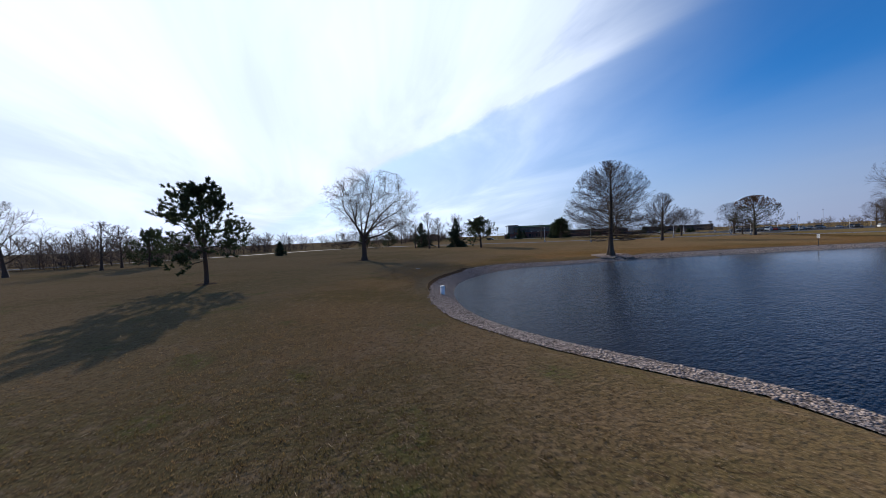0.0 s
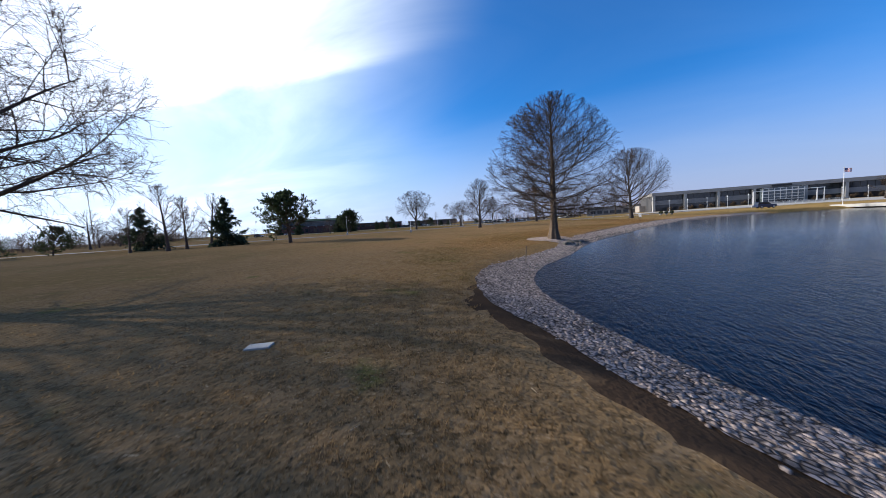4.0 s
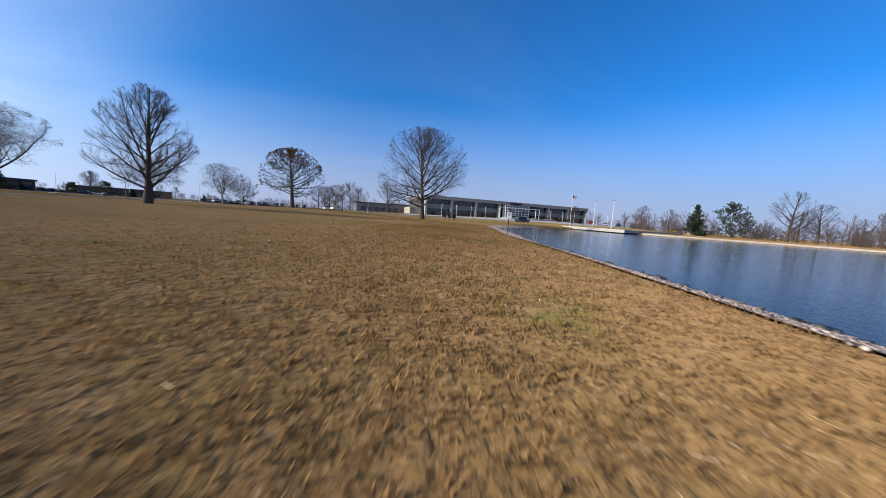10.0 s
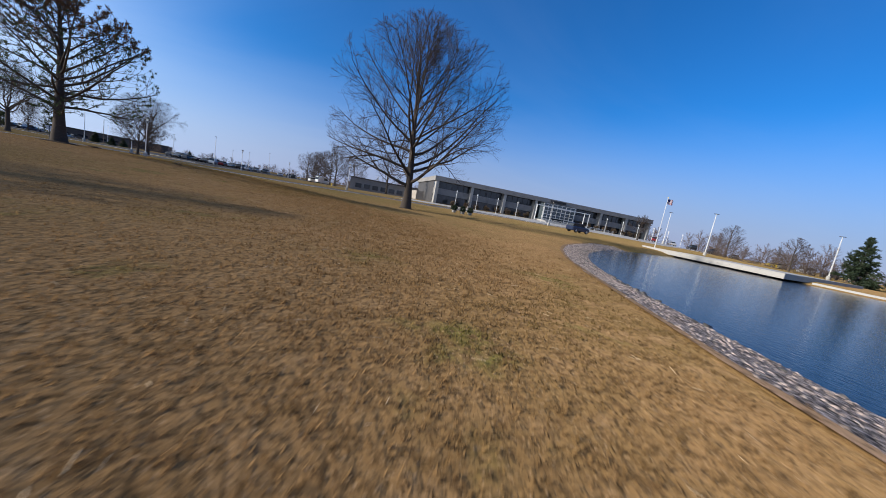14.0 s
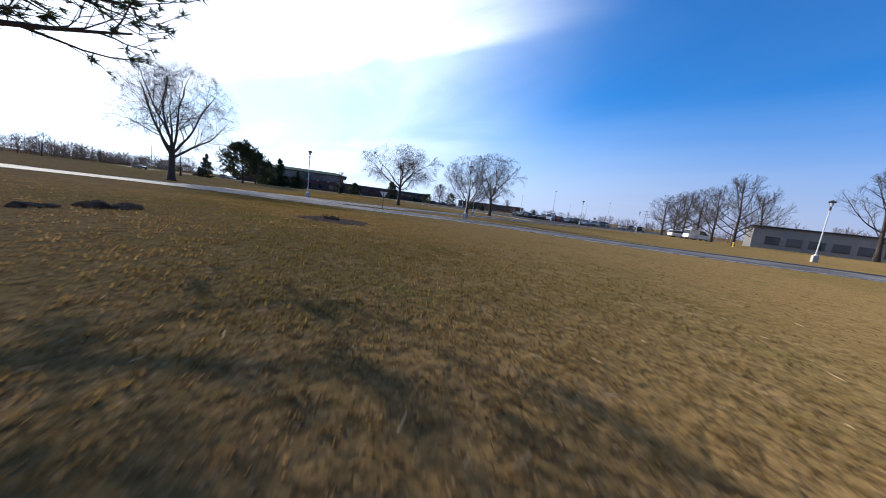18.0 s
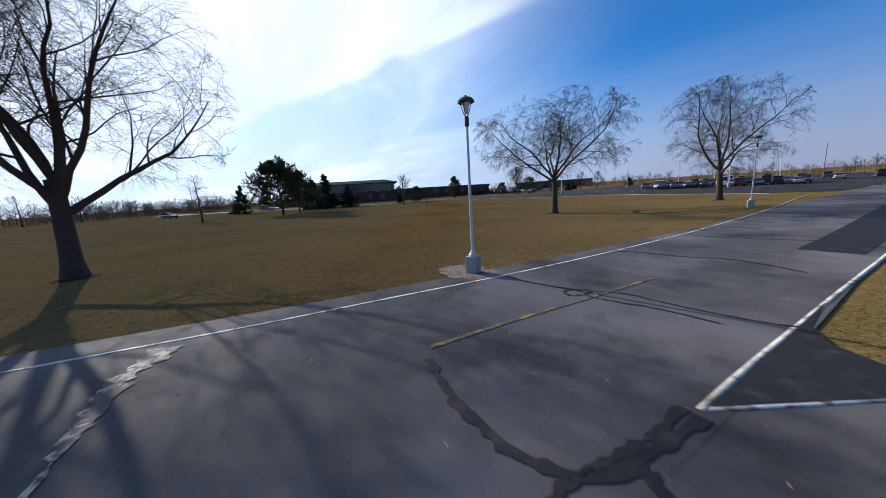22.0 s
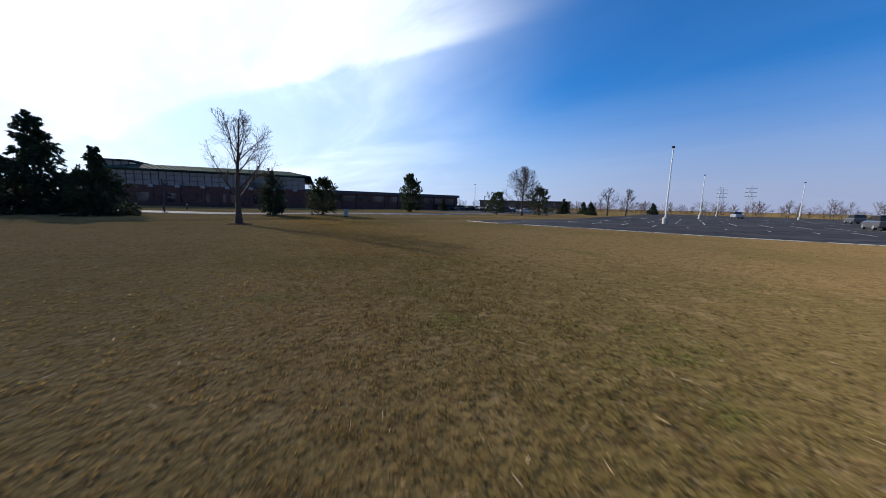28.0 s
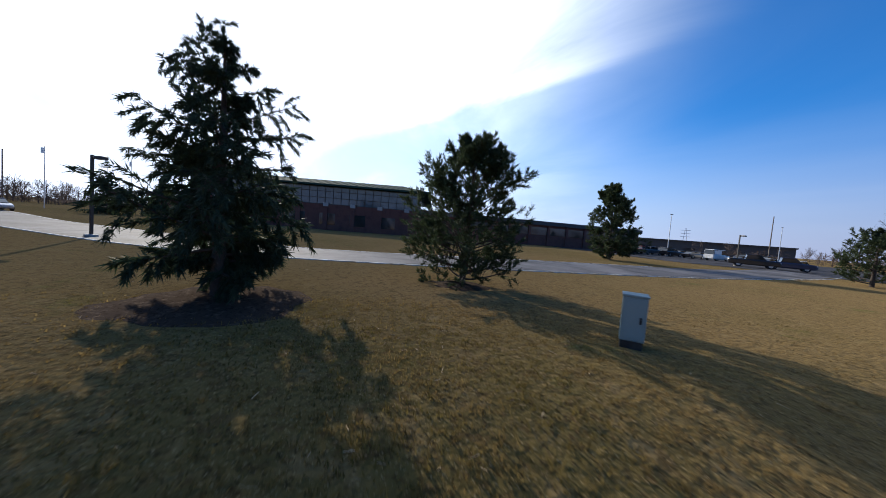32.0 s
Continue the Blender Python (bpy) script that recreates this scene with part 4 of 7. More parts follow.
def round_levels(low=0.1, n=34, more=8, thick=1.0, last=5):
    return [dict(seg=10, wig=0.02, tip=0.08),
            dict(n=n, a=low, b=0.98, ang=(62, 20), angr=6, seg=7, wig=0.05, up=0.05, rr=0.42, tip=0.15, azr=0.7, fill=1),
            dict(n=more, a=0.18, b=0.98, ang=(42, 28), len=0.36, seg=4, wig=0.08, up=0.05, rr=0.5, tip=0.3, azr=1.2, rmin=0.022 * thick),
            dict(n=7, a=0.10, b=1.0, ang=(44, 28), len=0.44, seg=2, wig=0.09, up=0.04, rr=0.6, tip=0.45, azr=1.3, rmin=0.011 * thick),
            dict(n=last, a=0.12, b=1.0, ang=(44, 28), len=0.6, seg=1, wig=0.09, up=0.03, rr=0.8, azr=1.3, rmin=0.008 * thick)]


def vase_levels(low=0.16, n=20, more=9, thick=1.0, last=5, ang=(66, 20)):
    return [dict(seg=8, wig=0.035, tip=0.12),
            dict(n=n, a=low, b=0.97, ang=ang, angr=7, seg=8, wig=0.07, up=0.05, rr=0.5, tip=0.14, azr=0.6, fill=1),
            dict(n=more, a=0.2, b=0.98, ang=(44, 30), len=0.42, seg=5, wig=0.10, up=0.04, rr=0.5, tip=0.25, azr=1.0, rmin=0.024 * thick),
            dict(n=8, a=0.12, b=1.0, ang=(45, 32), len=0.42, seg=2, wig=0.11, up=0.02, rr=0.55, tip=0.45, azr=1.2, rmin=0.011 * thick),
            dict(n=last, a=0.12, b=1.0, ang=(46, 32), len=0.55, seg=1, wig=0.11, up=0.02, rr=0.8, azr=1.2, rmin=0.008 * thick)]


# the large trees along the way
bare_tree("bald_cypress", 3, 12.0, 0.33, (6.1, 1.7, 3.8, 12.4, 1.75), cypress_levels(), M_CYPBARK, M_CYPTWIG, "bare russet bald cypress with a flared trunk on the stony shore", 6.7, 30.2, 140, (0.62, 0.7), (42, 6, 3, 3, 3), flutes=0.16)
bare_tree("honeylocust", 11, 4.0, 0.42, (10.4, 1.4, 7.2, 14.8, 2.0), locust_levels(8, (72, 14), -0.02, 1.35), M_BARK, M_TWIG, "broad bare honeylocust with crooked rising limbs on the lawn", -16.6, 3.0, 0, (0.4, 0.4), group="honeylocusts")
bare_tree("shade_tree", 21, 12.2, 0.34, (4.8, 0.2, 4.6, 12.6, 1.5), round_levels(0.11, 36, 9), M_BARK, M_TWIG, "rounded bare linden standing alone on the dry lawn", -15.2, 79.6, 0)
bare_tree("shade_tree", 22, 17.0, 0.46, (10.2, 0.8, 9.2, 19.8, 2.5), vase_levels(0.14, 38, 10, 1.2, 6, (78, 24)), M_BARK, M_TWIG, "tall bare elm with upswept limbs before the office building", 21.7, 107.2, 40)
conifer("pine_tree", 31, 9.9, 0.3, "open-crowned pine with bare limbs and a brown dying top", -3.6, 98.3, "open_pine", base=0.2, wide=0.52, brown=0.27, n1=46, sparse=0.6, blades=15)
bare_tree("honeylocust", 12, 4.6, 0.40, (8.0, 2.2, 8.8, 15.2, 2.0), locust_levels(8, (60, 12), -0.06, last=5), M_BARK, M_TWIG, "bare honeylocust with forking limbs beside the road", -50.2, 110.3, 70, (0.4, 0.4), group="honeylocusts")
bare_tree("honeylocust", 13, 4.2, 0.32, (8.6, 2.4, 8.2, 12.2, 2.2), locust_levels(8, (72, 20), -0.11, 0.9, start=0.75, last=7), M_BARK, M_TWIG, "flat-topped bare honeylocust with drooping twigs", -45.0, 145.4, 150, (0.4, 0.35), group="honeylocusts")
bare_tree("honeylocust", 14, 4.2, 0.34, (7.2, 2.2, 8.0, 13.6, 2.0), locust_levels(7, (64, 16), -0.08, start=0.7, last=5), M_BARK, M_TWIG, "spreading bare honeylocust near the car park", -33.6, 162.4, 10, (0.4, 0.35), group="honeylocusts")
bare_tree("honeylocust", 15, 2.2, 0.19, (3.9, 0.9, 4.8, 8.4, 2.0), locust_levels(9, (70, 14), 0.01, 0.8, start=0.5, last=2), M_BARK, M_TWIG, "low-branching young bare tree on the road island", -21.0, 136.8, 200, (0.4, 0.3), group="honeylocusts")
bare_tree("maple_tree", 23, 7.5, 0.2, (3.3, 0.9, 4.5, 8.1, 2.0), vase_levels(0.2, 15, 8, 0.7, 4, (60, 16)), M_BARK, M_TWIG, "small bare maple in a ring of dark mulch", -99.1, 164.6, 0)
bare_tree("shade_tree", 24, 10.4, 0.2, (4.7, 0.7, 4.8, 10.9, 1.9), round_levels(0.1, 44, 9, 0.95), M_BARK, M_TWIG, "rounded bare ash among low conifers", -103.4, 223.5, 0)
conifer("pine_tree", 32, 8.2, 0.2, "dark irregular pine on the sunlit lawn", 0.0, -14.6, "pine", base=0.27, wide=0.39, n1=40, blades=18, fine=1.25, sparse=0.95)
conifer("pine_tree", 33, 5.9, 0.26, "broad dark pine with a flat crown", -27.2, 31.8, "pine", base=0.3, wide=0.55, n1=56, blades=13, fine=1.4)
conifer("spruce_tree", 34, 5.35, 0.16, "ragged blue-green spruce with drooping boughs in a mulch ring", -113.1, 173.5, "spruce", base=0.10, n1=64, sparse=0.92, blades=30, ragged=(0.45, 1.25), fine=1.0, hang=-0.3,
        shape=((0.1, 0.3, 0.6, 0.8, 0.93, 1.0), (0.25, 0.31, 0.31, 0.19, 0.12, 0.06)))
conifer("pine_tree", 35, 4.7, 0.12, "bushy young green pine on the lawn", -113.6, 180.4, "pine", base=0.03, wide=0.38, n1=84, blades=12, fine=0.95)
conifer("pine_tree", 36, 8.2, 0.2, "upright dense green pine beside the drive", -125.6, 210.9, "pine", base=0.05, wide=0.3, n1=70, blades=13, fine=1.4)
conifer("pine_tree", 37, 9.8, 0.3, "large dark pine near the drive", -103, 135.2, "pine", base=0.22, wide=0.55, n1=80, blades=20, fine=1.45)
conifer("pine_tree", 38, 8.6, 0.22, "dark pine standing close behind another", -110, 141, "pine", base=0.18, wide=0.5, n1=60, blades=19, fine=1.45)
conifer("spruce_tree", 39, 10.6, 0.22, "tall dark spruce of a dense row", -129.0, 156.2, "spruce", base=0.03, wide=0.38, n1=80, blades=18, mid=0.56, fine=1.4, ragged=(0.86, 1.1), hang=-0.24, group="dark spruces")
conifer("spruce_tree", 40, 8.8, 0.2, "dark conical spruce of a dense row", -124.4, 150.5, "spruce", base=0.03, wide=0.42, n1=72, blades=18, mid=0.56, fine=1.4, ragged=(0.86, 1.1), hang=-0.24, group="dark spruces")
conifer("spruce_tree", 41, 7.0, 0.16, "smaller dark spruce beside the drive", -121.8, 160.1, "spruce", base=0.03, wide=0.42, n1=60, blades=18, mid=0.56, fine=1.4, ragged=(0.86, 1.1), hang=-0.24, group="dark spruces")

# further off
for k, (x, y, h, kind, w, label) in enumerate((
        (-47.4, 36.2, 8.3, "spruce", 0.32, "narrow dark spruce behind a pine"), (-73.7, 36, 8.8, "spruce", 0.42, "dark spruce among bare trees"),
        (-97, 21.5, 5.2, "pine", 0.6, "low dark bushy pine by the road"), (-95, 29.5, 5.4, "pine", 0.55, "low dark round pine beside its like"), (-37.5, -29.8, 5.6, "pine", 0.5, "dark pine at the wood's edge"),
        (-66, -10, 4.0, "spruce", 0.4, "small dark spruce by the road"),
        (111, 110, 9.6, "spruce", 0.30, "green spruce on the far bank"), (123, 107, 9.6, "pine", 0.45, "irregular dark pine on the far bank"),
        (-139.6, 134.4, 8.4, "spruce", 0.3, "dark spruce beside the drive"), (-107.4, 219.2, 4.4, "pine", 0.5, "round green pine beside a car park"),
        (-102.6, 232, 6.0, "pine", 0.44, "dark conifer beside a bare ash"), (-103.5, 254, 4.6, "spruce", 0.36, "conifer beyond the car park"),
        (-101.5, 268, 4.0, "spruce", 0.4, "low conifer beyond the car park"), (-95, 250, 3.6, "spruce", 0.42, "low bushy conifer at the car park"),
        (-170.5, 164.3, 6.6, "spruce", 0.36, "dark conical spruce before a canopy"), (-180.1, 156.0, 5.0, "spruce", 0.5, "broad dark spruce beside the drive"), (-137, 238, 3.8, "spruce", 0.4, "small conifer by the long wing"), (-84, 292, 4.2, "spruce", 0.4, "small conifer behind the car park"))):
    conifer(kind + "_tree", 60 + k, h, 0.16, label, x, y, kind, base=0.06, wide=w, n1=40 if kind == "pine" else 46, blades=9, fine=2.0)
for k, (x, y, h, low, wide, label) in enumerate((
        (-50.5, 29, 10.8, 0.2, 0.75, "tall slim bare tree among conifers"), (-65.8, 44.5, 12.5, 0.2, 0.6, "tall slim bare tree behind the lawn"), (-57.4, 35.2, 9.8, 0.18, 0.9, "tall bare tree behind the lawn"), (-63, 45.8, 11.0, 0.2, 0.6, "tall slim bare tree beside a dark spruce"), (-67, 31, 8.5, 0.2, 0.8, "bare tree beside a dark conifer"),
        (135, 150, 11.0, 0.2, 1.1, "wide bare tree beyond the pond"), (118, 124, 8.5, 0.2, 1.0, "bare tree behind the pond"), (133, 96, 9.5, 0.2, 1.1, "bare tree on the far bank"),
        (141, 82, 10.0, 0.2, 1.1, "bare tree on the far bank"), (-92, 256, 8.0, 0.2, 1.0, "bare tree beyond the car park"), (-88.5, 264, 8.0, 0.2, 1.0, "bare tree beyond the car park"),
        (23.5, 178, 13.5, 0.2, 1.2, "bare tree before the low annex"), (-31, -43.2, 10.6, 0.22, 1.35, "spreading bare tree at the wood's edge"), (-35.5, -35.2, 8.0, 0.2, 1.3, "bare tree with several stems"),
        (-160, 57, 15.0, 0.2, 1.15, "wide bare tree near the far road"), (-196, 72, 11.0, 0.22, 1.2, "bare tree of a row along the far road"), (-203, 82, 10.5, 0.22, 1.2, "bare tree of a row along the far road"), (-209, 95, 10.0, 0.22, 1.2, "bare tree of a row along the far road"),
        (-42, -35, 7.8, 0.2, 1.2, "bare tree at the lawn's edge"), (132.4, 97.9, 15.5, 0.16, 1.0, "large bare tree on the far bank"), (134, 92, 11.5, 0.2, 1.1, "crooked bare tree on the far bank"), (94, 146, 7.5, 0.2, 1.1, "bare tree beside the office building"))):
    env = (0.42 * wide * h, 0.05 * h, 0.42 * h, h, 1.8)
    bare_tree("shade_tree", 80 + k, 0.94 * h, 0.024 * h, env, vase_levels(low, 16, 6, 1.2, 4) if k % 2 else round_levels(low * 0.7, 20, 6, 1.2, 4), M_BARK, M_TWIG, label, x, y, 37 * k, sides=(8, 4, 3, 3, 3))
# a clump of alike trees north of the side road
first = bare_tree("clump_tree", 95, 11.0, 0.26, (5.8, 0.4, 5.4, 12.2, 1.9), vase_levels(0.1, 22, 7, 1.1, 4), M_BARK, M_TWIG, "bare tree of a close clump beyond the road", 7.6, 175, 0, group="clump beyond the road")
for k, (x, y) in enumerate(((4.5, 191), (1.5, 198), (-1.5, 205), (-4, 211), (-7.4, 217), (12, 199))):
    copy_thing(first, pose(x, y, gz(x, y) - 0.05, 0, 0, 61 * (k + 1)))
bare_tree("dead_conifer", 97, 8.8, 0.18, None, [dict(seg=8, wig=0.015, tip=0.15), dict(n=60, a=0.16, b=0.98, ang=(88, 60), shape=((0.16, 0.5, 1), (0.42, 0.36, 0.08)), seg=5, wig=0.1, up=0.01, rr=0.3, tip=0.3, rmin=0.014),
          dict(n=9, a=0.2, b=1, ang=(55, 40), len=0.34, seg=2, wig=0.12, rr=0.5, rmin=0.011), dict(n=4, a=0.2, b=1, ang=(50, 40), len=0.5, seg=1, wig=0.1, rr=0.7, rmin=0.009)], M_BARK, M_TWIG, "dead leafless conifer with level boughs", -103.4, 120.8, 0)


def woods(name, line, n, depth, h, seed, label):
    """Distant woodland: many small bare trees in one mesh."""
    rng = np.random.default_rng(seed)
    templates = []
    for k in range(4):
        lv = grow(np.random.default_rng(200 + k), 1.0, 0.013, [dict(seg=3, wig=0.05, tip=0.2),
                  dict(n=11, a=0.05, b=0.98, ang=(62, 18), fill=1, seg=1, wig=0.09, up=0.07, rr=0.5, tip=0.3, rmin=0.006),
                  dict(n=15, a=0.12, b=1.0, ang=(50, 30), len=0.5, seg=1, wig=0.12, up=0.04, rr=0.6, rmin=0.0045)], env=(0.46, 0.02, 0.45, 1.0, 1.8))
        templates.append(tubes(lv, (4, 3, 3), True))
    p = smooth_line(line, 1.0)
    V, F, T, base = [], [], [], 0
    for k in range(n):
        c = p[rng.integers(len(p))] + rng.normal(0, depth, 2)
        v, (f, tri) = templates[k % 4]
        scrub = k % 3 == 0
        a, s = rng.uniform(0, 6.28), h * rng.uniform(0.6, 1.2) * (0.5 if scrub else 1.0)
        rot = np.array([[math.cos(a), -math.sin(a), 0], [math.sin(a), math.cos(a), 0], [0, 0, 1]])
        V.append((v * [s * (2.0 if scrub else 1.15), s * (2.0 if scrub else 1.15), s]) @ rot.T + [c[0], c[1], -0.3]); F.append(f + base); T.append(tri + base); base += len(v)
    tagged(new(name, quick_mesh(name, np.concatenate(V), (np.concatenate(F), np.concatenate(T)), M_FARWOOD)), label, "woods", kind="stuff")


woods("woods", [(-75, -75), (-95, -45), (-120, -30), (-150, -5)], 170, 9, 8.0, 1, "dense bare woodland behind the lawn")
woods("woods", [(-50, -66), (-55, -48), (-68, -30)], 110, 3.5, 5.2, 8, "dense low bare scrub at the lawn's edge")
woods("woods", [(-190, 20), (-240, 70), (-290, 140), (-300, 180)], 230, 14, 8.5, 2, "distant bare woodland on the horizon")
woods("woods", [(128, 40), (138, 75), (140, 100), (132, 124), (126, 145)], 200, 5, 5.5, 3, "bare thicket behind the far bank")
woods("woods", [(150, 10), (165, 90), (160, 150), (150, 220), (100, 260)], 170, 14, 9.0, 4, "bare woodland beyond the pond")
woods("woods", [(-330, 420), (-230, 440), (-100, 450), (40, 440), (160, 380)], 140, 18, 8.0, 5, "distant bare woodland on the horizon")
woods("woods", [(-150, 335), (-100, 338), (-60, 328), (-30, 306), (0, 288), (15, 264)], 150, 5, 5.5, 9, "low bare thicket behind the car park")
woods("woods", [(20, 250), (50, 290), (90, 300)], 60, 12, 9.0, 6, "bare trees behind the annex")
woods("woods", [(-330, 160), (-270, 120), (-215, 95)], 190, 8, 7.0, 7, "bare shrubs beyond the drive")


# ---- buildings ----
def headquarters():
    """Two long grey storeys behind deep concrete fins, with a glazed entrance in the middle."""
    ob = empty("office_building", 77, 164, 0.75, 0, label="long two-storey grey concrete office building with dark window bands", category="building")
    L, R, H, D = -40.5, 39.5, 8.3, 34.0
    part("roof", boxed(L - 0.4, R + 0.4, -0.2, D, H - 1.35, H), M_PANEL, ob, "grey precast parapet band")
    part("wall", boxed(L, R, 2.6, D - 1, -1.5, H - 1.35), M_DARKWALL, ob)
    part("spandrel", boxed(L, R, 1.2, 2.7, 3.1, 4.9), M_PANEL, ob, "grey panel band between the storeys")
    part("upper_glazing", boxed(L, R, 1.8, 2.7, 4.9, H - 1.35), M_GLASS, ob, "dark recessed window band")
    part("lower_glazing", boxed(L, R, 2.0, 2.7, 0.5, 3.1), M_GLASS, ob, "dark recessed window band")
    for x in (-40, -29, -18, -7.0, 7.6, 18.2, 28.9, 39):
        part("fin", boxed(x - 0.45, x + 0.45, -0.05, 2.6, -1.2, H - 1.35, 0.04), M_CONC, ob, "pale concrete fin")
    for x in np.arange(L + 1.8, R, 1.85):
        part("mullion", boxed(x - 0.035, x + 0.035, 1.7, 1.8, 4.9, H - 1.35), M_DARKMETAL, ob)
    # entrance
    ent = part("entrance", boxed(-5.4, 6.0, -2.2, 2.6, -1.0, 6.6), M_BLUEGLASS, ob, "pale glazed two-storey entrance hall")
    for x in np.arange(-5.4, 6.1, 1.63):
        part("mullion", boxed(x - 0.06, x + 0.06, -2.32, -2.2, -0.9, 6.6), M_WHITEMETAL, ent)
    for z in (0.0, 2.4, 3.3, 4.4, 5.5, 6.6):
        part("transom", boxed(-5.45, 6.05, -2.34, -2.2, z - 0.06, z + 0.06), M_WHITEMETAL, ent)
    for x in (-1.5, 0.2):
        part("door", boxed(x, x + 1.5, -2.4, -2.34, -0.9, 2.3), M_GLASS, ent, "dark glass entrance door")
    for x in (-8.8, -6.2, 8.6, 10.4):
        part("porch_post", rodded((x, -4.0, -1.0), (x, -4.0, 5.6), 0.14, 0.14, 10), M_WHITEMETAL, ob, "white steel entrance post")
    part("porch_beam", boxed(-9.0, 10.6, -4.1, -3.9, 5.5, 5.75), M_WHITEMETAL, ob, "white steel beam")
    part("entrance_sign", boxed(-2.2, 3.4, -0.5, -0.22, H - 1.05, H - 0.35), M_DARKMETAL, ob, "dark lettering panel on the parapet")
    return ob


headquarters()


def annex():
    ob = empty("annex_building", 26, 196, 0.6, 0, label="low flat grey block annex with a row of dark windows", category="building")
    part("wall", boxed(-15, 14, 0, 26, -1.0, 4.3), M_PANEL, ob)
    part("roof", boxed(-15.3, 14.2, -0.3, 26.2, 4.3, 4.6), M_DARKMETAL, ob)
    for k in range(7):
        x = -13.0 + k * 3.1
        w = part("window", boxed(x, x + 2.2, -0.06, 0.03, 1.0, 2.5), M_GLASS, ob, "dark window")
        part("frame", boxed(x - 0.08, x + 2.28, -0.1, -0.02, 0.9, 1.0), M_DARKMETAL, w)
    part("garage_wall", boxed(8, 20, -14, 0.1, -1.0, 3.6), M_TANWALL, ob, "tan block side wall")
    return ob


annex()


def brick_campus():
    """Brick ground floor, a pale glass band and a green hipped metal roof."""
    ax, ay, bx, by = -186.5, 168.0, -163.0, 206.0
    ln = math.hypot(bx - ax, by - ay)
    rz = math.degrees(math.atan2(by - ay, bx - ax))
    ob = empty("brick_building", ax, ay, 0.2, rz, label="red brick building with glazed upper band and green hipped roof", category="building")
    D = 40
    part("wall", boxed(0, ln, 0, D, -0.6, 5.0), M_BRICK, ob)
    part("glazing", boxed(0.3, ln - 0.3, 0.35, D - 0.3, 5.0, 9.0), M_BLUEGLASS, ob, "band of pale tinted glass")
    for k in range(28):
        x = 0.4 + k * (ln - 0.8) / 27
        part("mullion", boxed(x - 0.05, x + 0.05, 0.25, 0.35, 5.0, 9.0), M_DARKMETAL, ob)
    for z in (5.05, 6.35, 7.65, 8.9):
        part("transom", boxed(0.3, ln - 0.3, 0.24, 0.34, z - 0.06, z + 0.06), M_DARKMETAL, ob)
    for k in range(8):
        x = 3 + k * (ln - 6) / 7
        part("pier", boxed(x - 0.45, x + 0.45, -0.25, 0.02, -0.6, 4.6), M_BRICK, ob)
        part("pier_cap", boxed(x - 0.5, x + 0.5, -0.3, 0.3, 4.6, 5.3), M_CONC, ob, "pale stone cap")
    for k in range(6):
        x = 5.5 + k * (ln - 14) / 5
        part("window", boxed(x, x + 3.2, -0.05, 0.03, 0.9, 3.2), M_GLASS, ob, "dark ground-floor window")
    e = 1.4
    v = [(-e, -e, 9.0), (ln + e, -e, 9.0), (ln + e, D, 9.0), (-e, D, 9.0), (4, 6, 10.6), (ln - 5, 6, 10.6), (ln - 5, D - 6, 10.6), (4, D - 6, 10.6)]
    v += [(x, y, z - 0.35) for x, y, z in v[:4]]
    f = [(0, 1, 5, 4), (1, 2, 6, 5), (2, 3, 7, 6), (3, 0, 4, 7), (4, 5, 6, 7), (0, 8, 9, 1), (1, 9, 10, 2), (2, 10, 11, 3), (3, 11, 8, 0), (11, 10, 9, 8)]
    roof = part_mesh("roof", mesh_of("roof", v, f, M_GREENROOF), ob, "dark green standing-seam metal roof")
    for k in range(44):
        x = k * ln / 43
        top = (min(max(x, 4), ln - 5), 6, 10.63)
        part("seam", rodded((x, -e, 9.03), top, 0.03, 0.03, 4), M_GREENROOF, roof)
    # glazed tower at the near end
    tw = part("tower", boxed(-5, 3, 4, 26, -0.6, 11.0), M_BLUEGLASS, ob, "glazed entrance tower")
    for x in np.arange(-5, 3.1, 1.6):
        part("mullion", boxed(x - 0.08, x + 0.08, 3.9, 4.0, -0.6, 11.0), M_DARKMETAL, tw)
    for z in np.arange(1.5, 11.0, 2.4):
        part("transom", boxed(-5, 3, 3.9, 4.0, z - 0.08, z + 0.08), M_DARKMETAL, tw)
    part("tower_roof", boxed(-5.8, 4.0, 3, 27, 11.0, 11.3), M_DARKMETAL, tw, "dark flat metal roof")
    cp = part("canopy", boxed(-15.0, -8.6, -3.0, -2.7, 3.9, 4.2), M_DARKMETAL, ob, "dark slatted entrance canopy")
    part("beam", boxed(-15.0, -8.6, 4.7, 5.0, 3.9, 4.2), M_DARKMETAL, cp)
    for k in range(12):
        x = -14.9 + k * 0.56
        part("slat", boxed(x, x + 0.12, -3.2, 5.2, 4.2, 4.42), M_DARKMETAL, cp)
    for x in (-14.6, -9.0):
        part("canopy_post", rodded((x, -2.85, -0.6), (x, -2.85, 4.0), 0.16, 0.16, 8), M_DARKMETAL, cp)
    part("entrance_wall", boxed(-8.4, 0.0, -0.2, 1.0, -0.6, 3.6), M_BRICK, ob, "low brick entrance wall")
    return ob


brick_campus()


